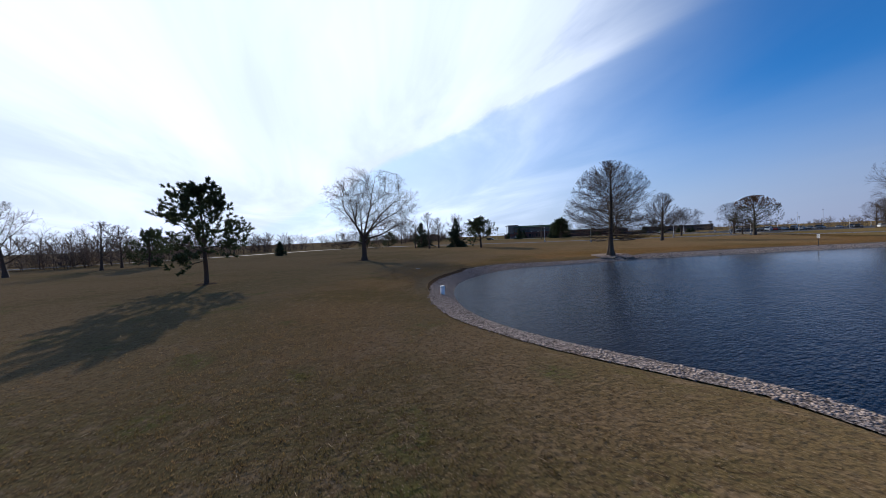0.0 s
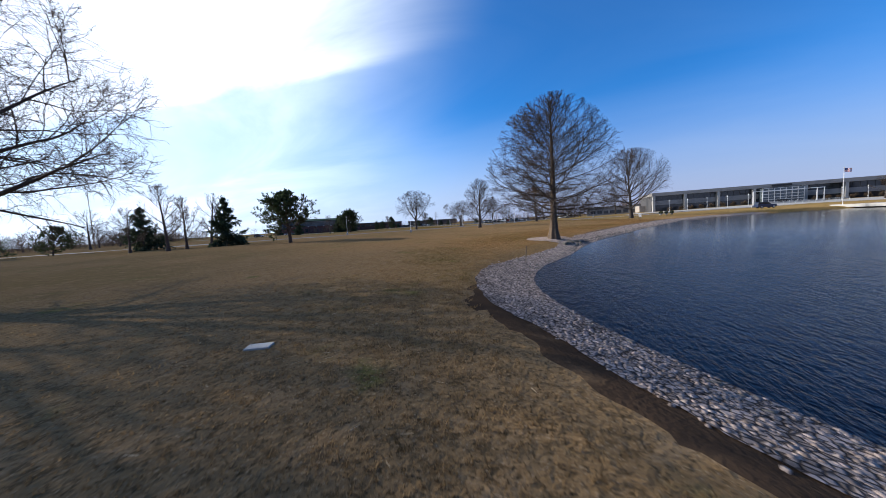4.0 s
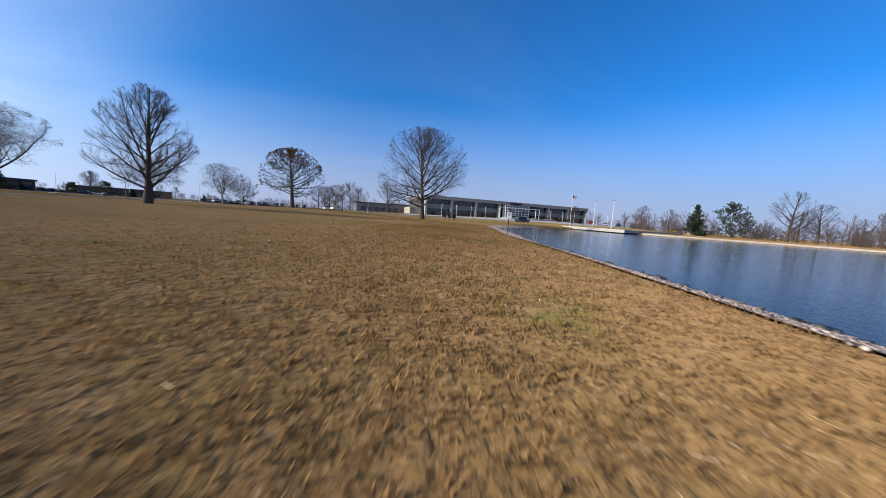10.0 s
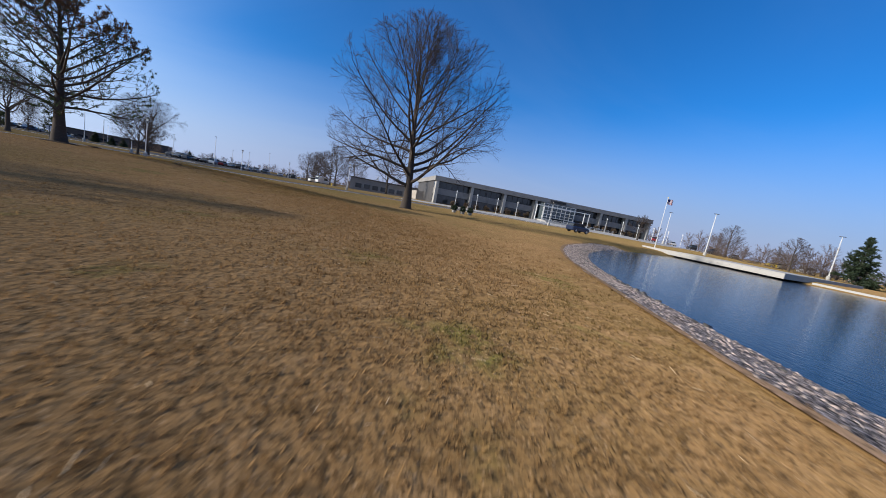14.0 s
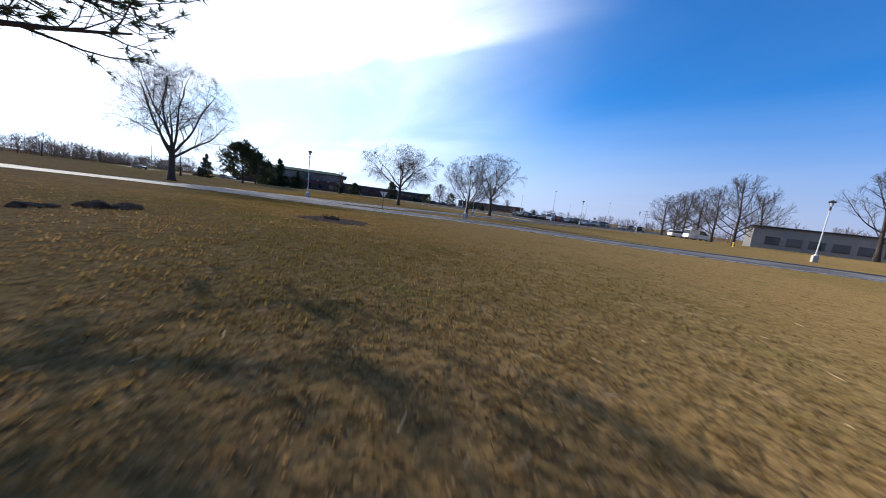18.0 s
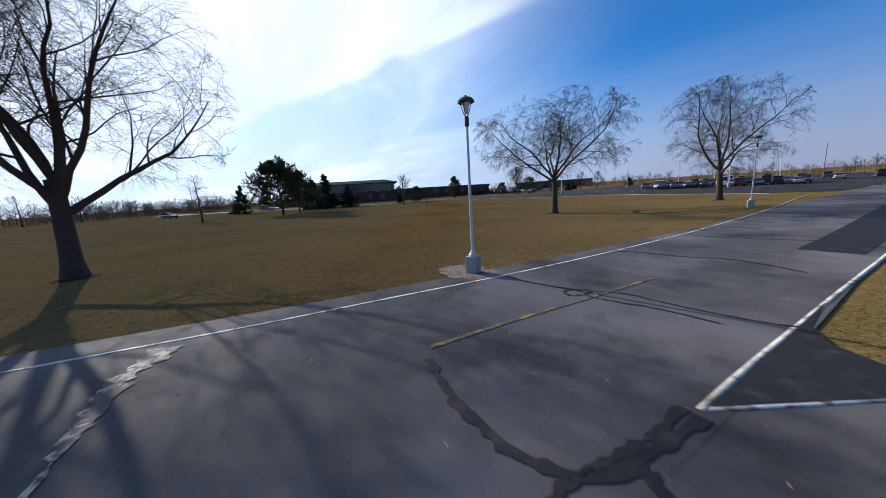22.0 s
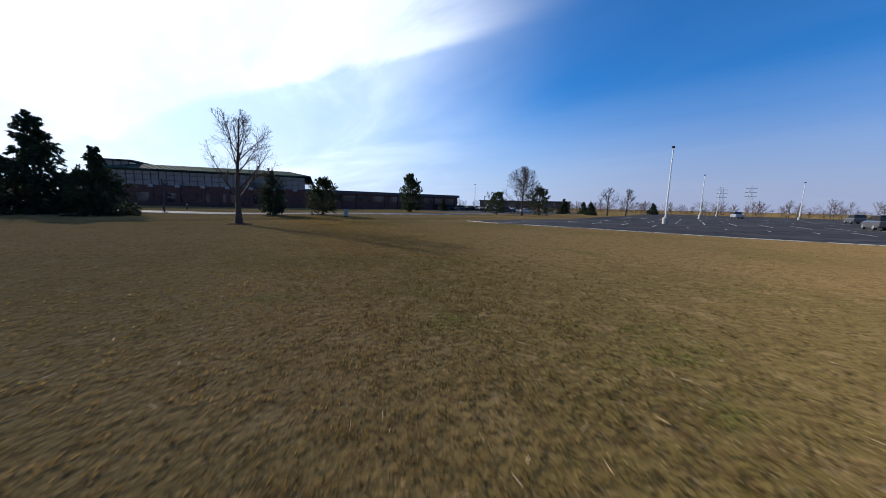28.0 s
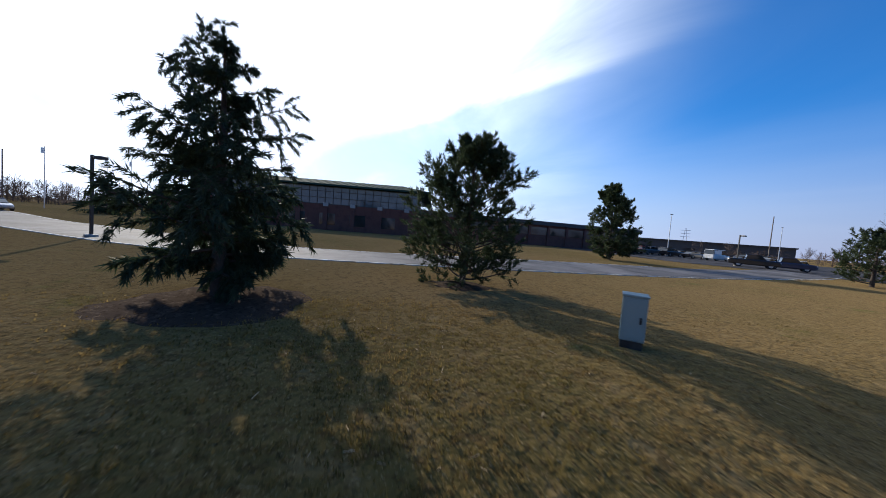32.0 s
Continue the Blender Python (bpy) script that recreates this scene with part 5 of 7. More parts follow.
def long_wing():
    ob = empty("long_wing", -163.0, 206.0, 0.1, 70, label="long low dark brick wing with a flat roof and window strip", category="building")
    L = 54
    part("wall", boxed(0, L, 0, 30, -0.6, 4.6), M_BRICK, ob)
    part("window_band", boxed(0.5, L - 0.5, -0.05, 0.05, 2.4, 4.1), M_GLASS, ob, "dark ribbon window")
    part("roof", boxed(-0.5, L + 0.5, -0.6, 30.4, 4.6, 5.5), M_DARKWALL, ob, "dark flat roof edge")
    for k in range(12):
        x = 1 + k * (L - 2) / 11
        part("pier", boxed(x - 0.3, x + 0.3, -0.3, 0.0, -0.6, 4.6), M_BRICK, ob)
    return ob


long_wing()


def distant_hall(x, y, rz, L, H, label):
    ob = empty("distant_hall", x, y, 0, rz, label=label, category="building")
    part("wall", boxed(0, L, 0, 40, -1, H), M_DARKWALL, ob)
    part("roof", boxed(-0.5, L + 0.5, -0.5, 40.5, H, H + 0.6), M_DARKMETAL, ob)
    for k in range(int(L / 9)):
        part("window", boxed(3 + k * 9, 8 + k * 9, -0.06, 0.02, 1.2, 2.6), M_GLASS, ob)
    return ob


distant_hall(-192, 352, 23, 60, 5.5, "long low dark warehouse on the horizon")


# ---- kerbs, lines and seams on the paving ----
def side_line(line, off, a=0.0, b=1.0):
    """A line beside another, off metres to its left, between two fractions of its length."""
    p = smooth_line(line, 1.0)
    t = np.gradient(p, axis=0)
    n = np.stack([-t[:, 1], t[:, 0]], 1) / np.linalg.norm(t, axis=1)[:, None]
    q = p + n * off
    return q[int(a * (len(q) - 1)):int(b * (len(q) - 1)) + 1]


kerb(side_line(ROAD_A, -3.25, 0.36, 0.98))
kerb([(-28.2, 117.9), (-25.8, 120.6), (-23.0, 123.3), (-18.6, 127.4), (-14.2, 130.0), (-8.6, 132.7), (0, 135.2), (12, 138.6)])
kerb([(-28.2, 117.9), (-27.9, 119.5), (-27.4, 121.8), (-26.5, 126), (-25.3, 131.2), (-23.2, 141), (-20.8, 153), (-17.6, 168)])
kerb([(-46, 97.6), (-41.0, 104), (-37.6, 110), (-36.5, 113), (-35.8, 115), (-35.0, 118), (-34.0, 121.4), (-32.6, 127.7), (-30.6, 137.8), (-28.6, 150), (-27.5, 162), (-26.6, 170)])
kerb([(-93.8, 186.6), (-87.8, 184.2), (-75, 186.1), (-59.2, 187.4), (-48, 185.0), (-38, 180.6), (-30, 176.5)])
kerb(side_line(DRIVE, -3.4, 0.3, 0.95))
kerb(side_line(DRIVE, 3.4, 0.1, 0.72))
for off in (0.12, -0.12):
    q = side_line(ROAD_A, off, 0.3, 0.99)
    q = q[q[:, 0] > -26.9]
    ribbon("centre_line", q, 0.11, M_YELLOWP, 0.043, "faded yellow centre line on the road", "road marking", step=1.0)
ribbon("centre_line", [(-32.0, 116.7), (-31.6, 118.7), (-30.9, 121.4), (-30.3, 124)], 0.12, M_YELLOWP, 0.046, "faded yellow centre line on the side road", "road marking", step=1.0)
for k, line in enumerate((
        [(-24.3, 120.6), (-23.3, 119.5), (-22.4, 118.5), (-21.0, 117.2)],
        [(-31.7, 116.4), (-30.9, 116.0), (-30.1, 115.8), (-29.4, 115.7), (-28.9, 115.85), (-28.6, 116.15), (-28.35, 117.0), (-28.15, 117.75)],
        [(-26.7, 113.9), (-26.75, 113.3), (-26.1, 113.4), (-25.5, 113.9), (-25.05, 114.5), (-24.85, 115.2), (-25.1, 115.65), (-25.7, 115.5)],
        [(-30.4, 112.2), (-29.8, 112.9), (-29.1, 114.2), (-28.9, 115.8), (-28.5, 116.9), (-28.35, 117.8)],
        [(-28.4, 116.4), (-27.5, 115.8), (-26.8, 115.4), (-25.8, 115.1), (-25.2, 114.3), (-24.7, 114.0)],
        [(-42, 100), (-39.6, 101.8), (-37.2, 102.6), (-34.6, 103.2)],
        [(-18.0, 119.9), (-18.3, 120.9), (-18.7, 122.7), (-19.1, 124.6)],
        [(-14, 124), (-13.4, 126.2), (-12.2, 128.6)],
        [(-33.9, 121.6), (-32.8, 121.4), (-31.2, 121.6), (-30.5, 122.1), (-29.2, 121.8), (-27.8, 121.75), (-27.3, 121.9)],
        [(-32.6, 127.6), (-31.4, 127.8), (-30.2, 127.6), (-28.9, 128.1), (-27.2, 126.9)],
        [(-31.1, 133.4), (-29.8, 133.1), (-28.8, 133.0), (-26.2, 133.3)],
        [(-31.7, 121.3), (-31.5, 121.7), (-31.2, 121.8), (-31.1, 121.6), (-31.2, 121.2), (-31.4, 121.0), (-31.6, 121.1), (-31.7, 121.3)],
        [(-31.1, 121.3), (-30.7, 121.2), (-29.5, 121.4), (-28.4, 121.2)],
        [(-30.2, 141), (-28.2, 141.4), (-25.0, 141.0)])):
    ribbon("tar_seam", line, 0.15 if k < 2 else 0.13 if k < 6 else 0.07, M_TAR, 0.047, "black tar seam sealing a crack in the asphalt", "tar seam", step=0.12, ragged=0.45)
ribbon("asphalt_patch", side_line(ROAD_A, 2.3, 0.55, 0.8), 1.5, M_TAR, 0.041, "strip of fresh black asphalt along the kerb", "asphalt patch", step=1.0)
ribbon("asphalt_patch", side_line(ROAD_B, -2.4, 0.13, 0.4), 1.6, M_TAR, 0.042, "strip of fresh black asphalt along the kerb", "asphalt patch", step=1.0)
patch("asphalt_patch", [(-28.12, 118.05), (-26.6, 119.7), (-25.1, 121.2), (-25.9, 120.95), (-26.5, 120.85), (-27.0, 121.3), (-27.2, 122.0), (-26.95, 124.0), (-27.5, 121.2)], M_TAR, 0.045, "dark tongue of fresh asphalt inside the painted corner", "asphalt patch", cell=1.0)
# Worn seam whose bright glint in the sun is painted as pale patches.
ribbon("worn_seam_glint", [(-36.1, 113.1), (-35.5, 112.7), (-34.9, 112.35), (-34.0, 112.15), (-33.2, 111.95), (-32.0, 111.6), (-30.8, 111.0), (-29.8, 110.6), (-28.6, 110.1)], [0.42, 0.3, 0.1, 0.06, 0.09, 0.14], M_SEAM, 0.047, "worn seam in the asphalt with its sun glint painted pale", "road seam", step=0.12, ragged=0.5)
ribbon("edge_line", [(-34.6, 106.6), (-33.9, 108.5), (-33.0, 110.9)], 0.1, M_WHITEP, 0.046, "short faded white line on the road", "road marking", step=0.5)
# bay lines of the car park
bay = bpy.data.objects["car_park"]
for row, (y0, x0, x1) in enumerate(((185.2, -88.4, -86.5), (197.6, -85.7, -44), (208.5, -84, -30), (213.9, -84, -30), (229, -84, -26), (234.4, -84, -26), (250, -82, -22), (270, -82, -20))):
    for x in np.arange(x0, x1, 3.1):
        z = gz(x, y0) + 0.044
        me = mesh_of("bay_line", [(-0.06, 0, 0), (0.06, 0, 0), (0.06, 5.2, 0), (-0.06, 5.2, 0)], [(0, 1, 2, 3)], M_WHITEP)
        part_mesh("bay_line", me, bay, "", Matrix.Translation((x, y0, z)))


# ---- lamps, signs and small things on the lawn ----
def post_lamp(x, y, h=5.6, lean=0.0, label="white post-top road lamp on a square concrete footing"):
    ob = empty("street_lamp", x, y, gz(x, y), 0, label=label, category="lamp", group="post-top road lamps")
    ob.matrix_world = pose(x, y, gz(x, y), lean, lean * 0.6, 15)
    part("footing", boxed(-0.21, 0.21, -0.21, 0.21, -0.3, 0.62, 0.03), M_CONC, ob, "weathered concrete footing")
    part("base_plate", lathe([(0.15, 0.62), (0.15, 0.66), (0.1, 0.72), (0.075, 0.8)], 12), M_WHITEMETAL, ob)
    part("pole", rodded((0, 0, 0.66), (0, 0, h - 0.85), 0.052, 0.042, 12), M_WHITEMETAL, ob)
    part("collar", lathe([(0.06, h - 0.9), (0.075, h - 0.85), (0.075, h - 0.62), (0.05, h - 0.58)], 12), M_DARKMETAL, ob)
    for a in range(4):
        c, s = math.cos(a * math.pi / 2), math.sin(a * math.pi / 2)
        part("bracket", rodded((0.05 * c, 0.05 * s, h - 0.6), (0.21 * c, 0.21 * s, h - 0.16), 0.014, 0.014, 6), M_DARKMETAL, ob)
    part("lens", lathe([(0.06, h - 0.5), (0.13, h - 0.2), (0.17, h - 0.14)], 14), M_LAMPGLASS, ob, "frosted lens")
    part("hood", lathe([(0.27, h - 0.17), (0.28, h - 0.12), (0.2, h - 0.03), (0.05, h + 0.03), (0.02, h + 0.07)], 18), M_DARKMETAL, ob, "dark spun hood")
    return ob


for x, y, l in ((-35.12, 121.38, 0), (-16.3, 130.3, 1.5), (-30.1, 151.0, 0.5), (12.8, 147.6, 0.8), (-32.3, 74, 0), (-19, 178, 0.4), (-12, 205, 0), (60, 138.5, 0), (-60, 82, 0)):
    post_lamp(x, y, 5.85, l)
rg = np.random.default_rng(41)
bed_line = np.array([(-36.5, 121.0), (-36.4, 121.7), (-36.1, 122.15), (-35.5, 122.2), (-34.45, 122.0), (-34.45, 120.8), (-35.2, 120.35), (-36.0, 120.55)])
bed_line = [tuple(p * (1 - t) + q * t + rg.normal(0, 0.035, 2)) for p, q in zip(bed_line, np.roll(bed_line, -1, 0)) for t in (0, 0.2, 0.4, 0.6, 0.8)]
patch("gravel_bed", bed_line, M_GRAVEL, 0.035, "bed of grey crushed stone at a lamp's foot", "gravel bed", cell=0.4)


def mast_lamp(x, y, h=9.9, heads=2, label="tall pale car-park mast lamp on a round concrete footing"):
    ob = empty("mast_lamp", x, y, gz(x, y), 0, label=label, category="lamp", group="car-park mast lamps")
    part("footing", lathe([(0.32, -0.3), (0.32, 0.85), (0.29, 0.9)], 14), M_CONC, ob, "pale concrete footing")
    part("pole", rodded((0, 0, 0.88), (0, 0, h), 0.1, 0.06, 10), M_WHITEMETAL, ob)
    part("head", boxed(-0.17, 0.17, -0.5, 0.5, h - 0.04, h + 0.1, 0.03), M_DARKMETAL, ob, "flat dark lamp head")
    return ob


for x, y in ((-75.8, 207), (-71.5, 250), (-66, 303), (-37.5, 207), (-31, 250), (-24.5, 297), (-50, 282), (96, 128), (120, 118), (108, 150), (-140, 262), (-128, 300)):
    mast_lamp(x, y)


def drive_lamp(x, y, rz):
    ob = empty("drive_lamp", x, y, gz(x, y), rz, label="dark square drive lamp with one flat arm head", category="lamp")
    part("footing", lathe([(0.3, -0.3), (0.3, 0.12), (0.27, 0.16)], 14), M_CONC, ob)
    part("pole", boxed(-0.06, 0.06, -0.06, 0.06, 0.14, 4.6), M_DARKMETAL, ob)
    part("arm", boxed(0.06, 0.3, -0.03, 0.03, 4.42, 4.5), M_DARKMETAL, ob)
    part("head", boxed(0.28, 0.85, -0.17, 0.17, 4.36, 4.54, 0.03), M_DARKMETAL, ob, "flat dark lamp head")


def bollard(x, y):
    ob = empty("bollard", x, y, gz(x, y), 0, label="short dark metal bollard lamp beside the drive", category="bollard", group="bollards along the drive")
    part("post", lathe([(0.11, -0.2), (0.11, 0.85), (0.1, 0.88)], 12), M_DARKMETAL, ob)
    part("lens", lathe([(0.095, 0.88), (0.095, 1.0)], 12), M_LAMPGLASS, ob, "frosted lens band")
    part("cap", lathe([(0.12, 1.0), (0.12, 1.06), (0.03, 1.11)], 12), M_DARKMETAL, ob)
    return ob


for x, y in ((-138.0, 168.4), (-155.5, 168.0), (-148.8, 174.0)):
    bollard(x, y)
drive_lamp(-130.9, 167, 50)
drive_lamp(-151, 149, 50)
drive_lamp(-120.5, 236, -30)


def yield_sign(x, y, rz):
    ob = empty("yield_sign", x, y, gz(x, y), rz, label="yield sign seen from its bare metal back on a thin post", category="sign")
    part("post", boxed(-0.03, 0.03, -0.02, 0.02, -0.3, 1.96), M_DARKMETAL, ob)
    bm = bmesh.new()
    a = [bm.verts.new(p) for p in ((-0.42, 0.03, 1.95), (0.42, 0.03, 1.95), (0.0, 0.03, 1.24))]
    f = bm.faces.new(a)
    r = bmesh.ops.extrude_face_region(bm, geom=[f])
    for v in [g for g in r["geom"] if isinstance(g, bmesh.types.BMVert)]:
        v.co.y += 0.006
    part("plate", bm, M_ALU, ob, "bare aluminium triangle")
    part("bolt", rodded((0, 0.0, 1.55), (0, 0.04, 1.55), 0.012, 0.012, 6), M_DARKMETAL, ob)
    part("earth_ring", lathe([(0.42, 0.0), (0.4, 0.03), (0.02, 0.05)], 16), M_MUD, ob, "patch of bare earth")


yield_sign(-23.55, 124.4, 60)


def pond_sign(x, y, rz, lean):
    ob = empty("pond_sign", x, y, gz(x, y), rz, label="small white notice plate on a dark steel post", category="sign")
    ob.matrix_world = pose(x, y, gz(x, y), lean, 0, rz)
    part("post", boxed(-0.03, 0.03, -0.02, 0.02, -0.4, 1.42), M_DARKMETAL, ob)
    pl = part("plate", boxed(-0.17, 0.17, -0.035, -0.02, 1.18, 1.72, 0.004), M_SIGNWHITE, ob, "white notice plate")
    for z, w in ((1.64, 0.1), (1.55, 0.12), (1.46, 0.12), (1.36, 0.1), (1.27, 0.13)):
        part("print_bar", boxed(-w, w, -0.04, -0.0355, z - 0.02, z + 0.02), M_SIGNINK, pl)


pond_sign(17.3, 59.7, -14, 0)


def stake(x, y, h, lean):
    ob = new("stake", rod_mesh("stake", h))
    ob.matrix_world = pose(x, y, gz(x, y) - 0.1, lean, lean / 2, 20)
    tagged(ob, "thin weathered wooden stake at the water's edge", "stake")


def rod_mesh(name, h):
    bm = rodded((0, 0, 0), (0, 0, h), 0.028, 0.02, 6)
    me = bpy.data.meshes.new(name)
    bm.to_mesh(me)
    bm.free()
    me.materials.append(M_WOODSTAKE)
    return me


stake(6.3, 17.3, 1.05, 5)
stake(36.5, 93.5, 0.9, 3)

pipe = empty("stand_pipe", 16.9, 0.75, gz(16.9, 0.75), 0, label="short white plastic stand pipe in the shore stones", category="pipe")
part("pipe_wall", lathe([(0.14, -0.3), (0.14, 0.5)], 20), M_PVC, pipe, smooth=True)
part("cap", lathe([(0.152, 0.42), (0.152, 0.54), (0.13, 0.56)], 20), M_PVC, pipe)

cab = empty("utility_cabinet", -107.75, 180.0, gz(-107.75, 180), 28, label="pale green utility cabinet on a dark plinth", category="cabinet")
part("plinth", boxed(-0.18, 0.18, -0.18, 0.18, -0.2, 0.14, 0.01), M_DARKMETAL, cab, "dark plinth")
part("shell", boxed(-0.2, 0.2, -0.2, 0.2, 0.14, 0.95, 0.02), M_CABINET, cab)
part("lid", boxed(-0.215, 0.215, -0.215, 0.215, 0.95, 0.99, 0.012), M_CABINET, cab)
part("door", boxed(-0.17, 0.17, -0.212, -0.202, 0.2, 0.9), M_CABINET, cab)
part("lock", boxed(0.09, 0.13, -0.225, -0.211, 0.48, 0.6), M_DARKMETAL, cab)


def slab(x, y, rz, a, b):
    me = bpy.data.meshes.new("valve_cover")
    bm = boxed(-a / 2, a / 2, -b / 2, b / 2, -0.1, 0.03, 0.01)
    bm.to_mesh(me)
    bm.free()
    me.materials.append(M_CONC)
    ob = new("valve_cover", me)
    ob.matrix_world = pose(x, y, gz(x, y), 0, 0, rz)
    tagged(ob, "small flat concrete valve cover in the lawn", "cover")


slab(3.8, 4.2, 30, 0.42, 0.26)


def mulch_ring(x, y, r, seed):
    rng = np.random.default_rng(seed)
    n = 22
    v = [(x, y, gz(x, y) + 0.10)]
    for q in (0.6, 1.0):
        for k in range(n):
            rr = r * q * rng.uniform(0.85, 1.12)
            a = 2 * math.pi * k / n
            v.append((x + rr * math.cos(a), y + rr * math.sin(a), gz(x + rr * math.cos(a), y + rr * math.sin(a)) + (0.07 if q < 1 else -0.01)))
    f = [(0, 1 + k, 1 + (k + 1) % n) for k in range(n)] + [(1 + k, 1 + n + k, 1 + n + (k + 1) % n, 1 + (k + 1) % n) for k in range(n)]
    tagged(new("mulch_ring", mesh_of("mulch_ring", v, f, M_MULCH, True)), "ring of dark brown mulch round a tree's foot", "mulch")


for k, (x, y, r) in enumerate(((-99.1, 164.6, 0.95), (-112.8, 173.5, 1.9), (-113.6, 180.4, 1.0), (-45.0, 145.4, 0.9), (-33.6, 162.4, 0.8), (-50.2, 110.3, 0.9), (-21, 136.8, 0.6), (0, -14.6, 0.9), (-16.6, 3.0, 1.1), (-3.6, 98.3, 1.0), (21.7, 107.2, 1.0))):
    mulch_ring(x, y, r, 300 + k)


def earth_patch(x, y, r, seed):
    """A ragged low patch of bare soil where a tree was dug out."""
    rng = np.random.default_rng(seed)
    n, rings = 40, 6
    wob = 1 + 0.22 * np.convolve(np.tile(rng.normal(0, 1, n), 3), np.ones(3) / 3, "same")[n:2 * n]
    v = [(x, y, gz(x, y) + 0.02)]
    for q in range(1, rings + 1):
        for k in range(n):
            a = 2 * math.pi * k / n
            rr = r * wob[k] * q / rings
            px, py = x + rr * math.cos(a), y + rr * math.sin(a)
            v.append((px, py, gz(px, py) + (0.02 + rng.uniform(0, 0.035) if q < rings else -0.02)))
    f = [(0, 1 + k, 1 + (k + 1) % n) for k in range(n)]
    f += [(1 + (q - 1) * n + k, 1 + q * n + k, 1 + q * n + (k + 1) % n, 1 + (q - 1) * n + (k + 1) % n) for q in range(1, rings) for k in range(n)]
    tagged(new("earth_patch", mesh_of("earth_patch", v, f, M_EARTH, True)), "ragged patch of bare crumbled earth in the lawn", "earth patch", kind="structure")


def clods(x, y, r, seed):
    """A low heap of dug earth and thatch."""
    rng = np.random.default_rng(seed)
    V, F, base = [], [], 0
    for k in range(9):
        bm = bmesh.new()
        bmesh.ops.create_icosphere(bm, subdivisions=2, radius=1.0)
        c = np.array([q.co[:] for q in bm.verts]) * rng.uniform(0.8, 1.2, (len(bm.verts), 1))
        F.append(np.array([[q.index for q in g.verts] for g in bm.faces]) + base)
        bm.free()
        base += len(c)
        V.append(c * [r * rng.uniform(0.3, 0.6), r * rng.uniform(0.3, 0.6), r * rng.uniform(0.14, 0.3)] + [rng.normal(0, 0.4 * r), rng.normal(0, 0.4 * r), 0.02])
    ob = new("earth_heap", quick_mesh("earth_heap", np.concatenate(V), np.concatenate(F), M_EARTH))
    ob.matrix_world = pose(x, y, gz(x, y))
    tagged(ob, "low heap of dug brown earth on the lawn", "earth heap", group="earth heaps")


for k, (x, y, r) in enumerate(((-3.9, 101.85, 0.38), (2.6, 99.8, 0.22), (-3.4, 100.8, 0.24))):
    clods(x, y, r, 350 + k)
earth_patch(-4.3, 107.1, 1.25, 340)
stump = empty("tree_stump", -4.4, 107, gz(-4.4, 107) + 0.02, 0, label="low rotten dark tree stump in a patch of bare earth", category="stump")
rs = np.random.default_rng(77)
bm = lathe([(0.30, -0.06), (0.25, 0.03), (0.21, 0.08), (0.14, 0.06), (0.05, 0.02)], 17)
for v in bm.verts:
    v.co += Vector(rs.normal(0, 0.028, 3))
part("stump_wood", bm, M_MULCH, stump)
for k in range(7):
    a = k * 0.9 + 0.3
    part("splinter", rodded((0.2 * math.cos(a), 0.2 * math.sin(a), 0.02), (0.27 * math.cos(a + 0.3), 0.27 * math.sin(a + 0.3), rs.uniform(0.08, 0.16)), 0.03, 0.008, 5), M_BARK, stump)


def hydrant(x, y):
    ob = empty("fire_hydrant", x, y, gz(x, y), 0, label="yellow fire hydrant beside the road", category="hydrant")
    part("barrel", lathe([(0.14, -0.1), (0.14, 0.05), (0.1, 0.08), (0.1, 0.55), (0.12, 0.58)], 12), M_YELLOW, ob)
    part("bonnet", lathe([(0.12, 0.58), (0.11, 0.66), (0.04, 0.74), (0.03, 0.8)], 12), M_YELLOW, ob)
    part("outlet", rodded((-0.18, 0, 0.42), (0.18, 0, 0.42), 0.045, 0.045, 8), M_YELLOW, ob)


hydrant(7.5, 167)


def flag_pole(x, y, h, stripes=True):
    ob = empty("flagpole", x, y, gz(x, y), 0, label="tall white flagpole with a flag flying" , category="flagpole")
    part("pole", rodded((0, 0, 0), (0, 0, h), 0.07, 0.04, 10), M_WHITEMETAL, ob)
    part("finial", lathe([(0.02, h), (0.08, h + 0.06), (0.08, h + 0.1), (0.02, h + 0.16)], 10), M_YELLOW, ob)
    fl = part("flag", flag_cloth(0.0, 1.5, h - 1.05, h - 0.1), M_FLAGRED if stripes else M_FLAGWHITE, ob, "red and white striped flag" if stripes else "pale flag")
    if stripes:
        for k in range(6):
            z = h - 1.05 + 0.95 * (2 * k + 1) / 13
            part("stripe", flag_cloth(0.0, 1.502, z, z + 0.95 / 13, 0.008), M_FLAGWHITE, fl)
        part("canton", flag_cloth(0.0, 0.62, h - 0.6, h - 0.098, 0.014), M_FLAGBLUE, fl)


def flag_cloth(x0, x1, z0, z1, out=0.004):
    bm = bmesh.new()
    rows = []
    for side in (-1, 1):
        top, low = [], []
        for k in range(13):
            x = x0 + (x1 - x0) * k / 12
            yv = 0.12 * math.sin(x * 5.0) * x + side * out
            top.append(bm.verts.new((x, yv, z1 - 0.08 * x)))
            low.append(bm.verts.new((x, yv, z0 - 0.08 * x)))
        rows.append((top, low))
        for k in range(12):
            bm.faces.new((low[k], low[k + 1], top[k + 1], top[k]))
    return bm


flag_pole(70.5, 118.4, 9.6)
for x, y in ((-193, 153), (-195, 156), (-190, 146)):
    flag_pole(x, y, 10.5, False)


# ---- the deck over the pond's end ----
deck = empty("pond_deck", 81, 112, 0, 8, label="wide concrete deck on piers over the pond's end", category="deck")
part("slab", boxed(-11, 14, -11, 9, 0.0, 0.42, 0.03), M_CONC, deck)
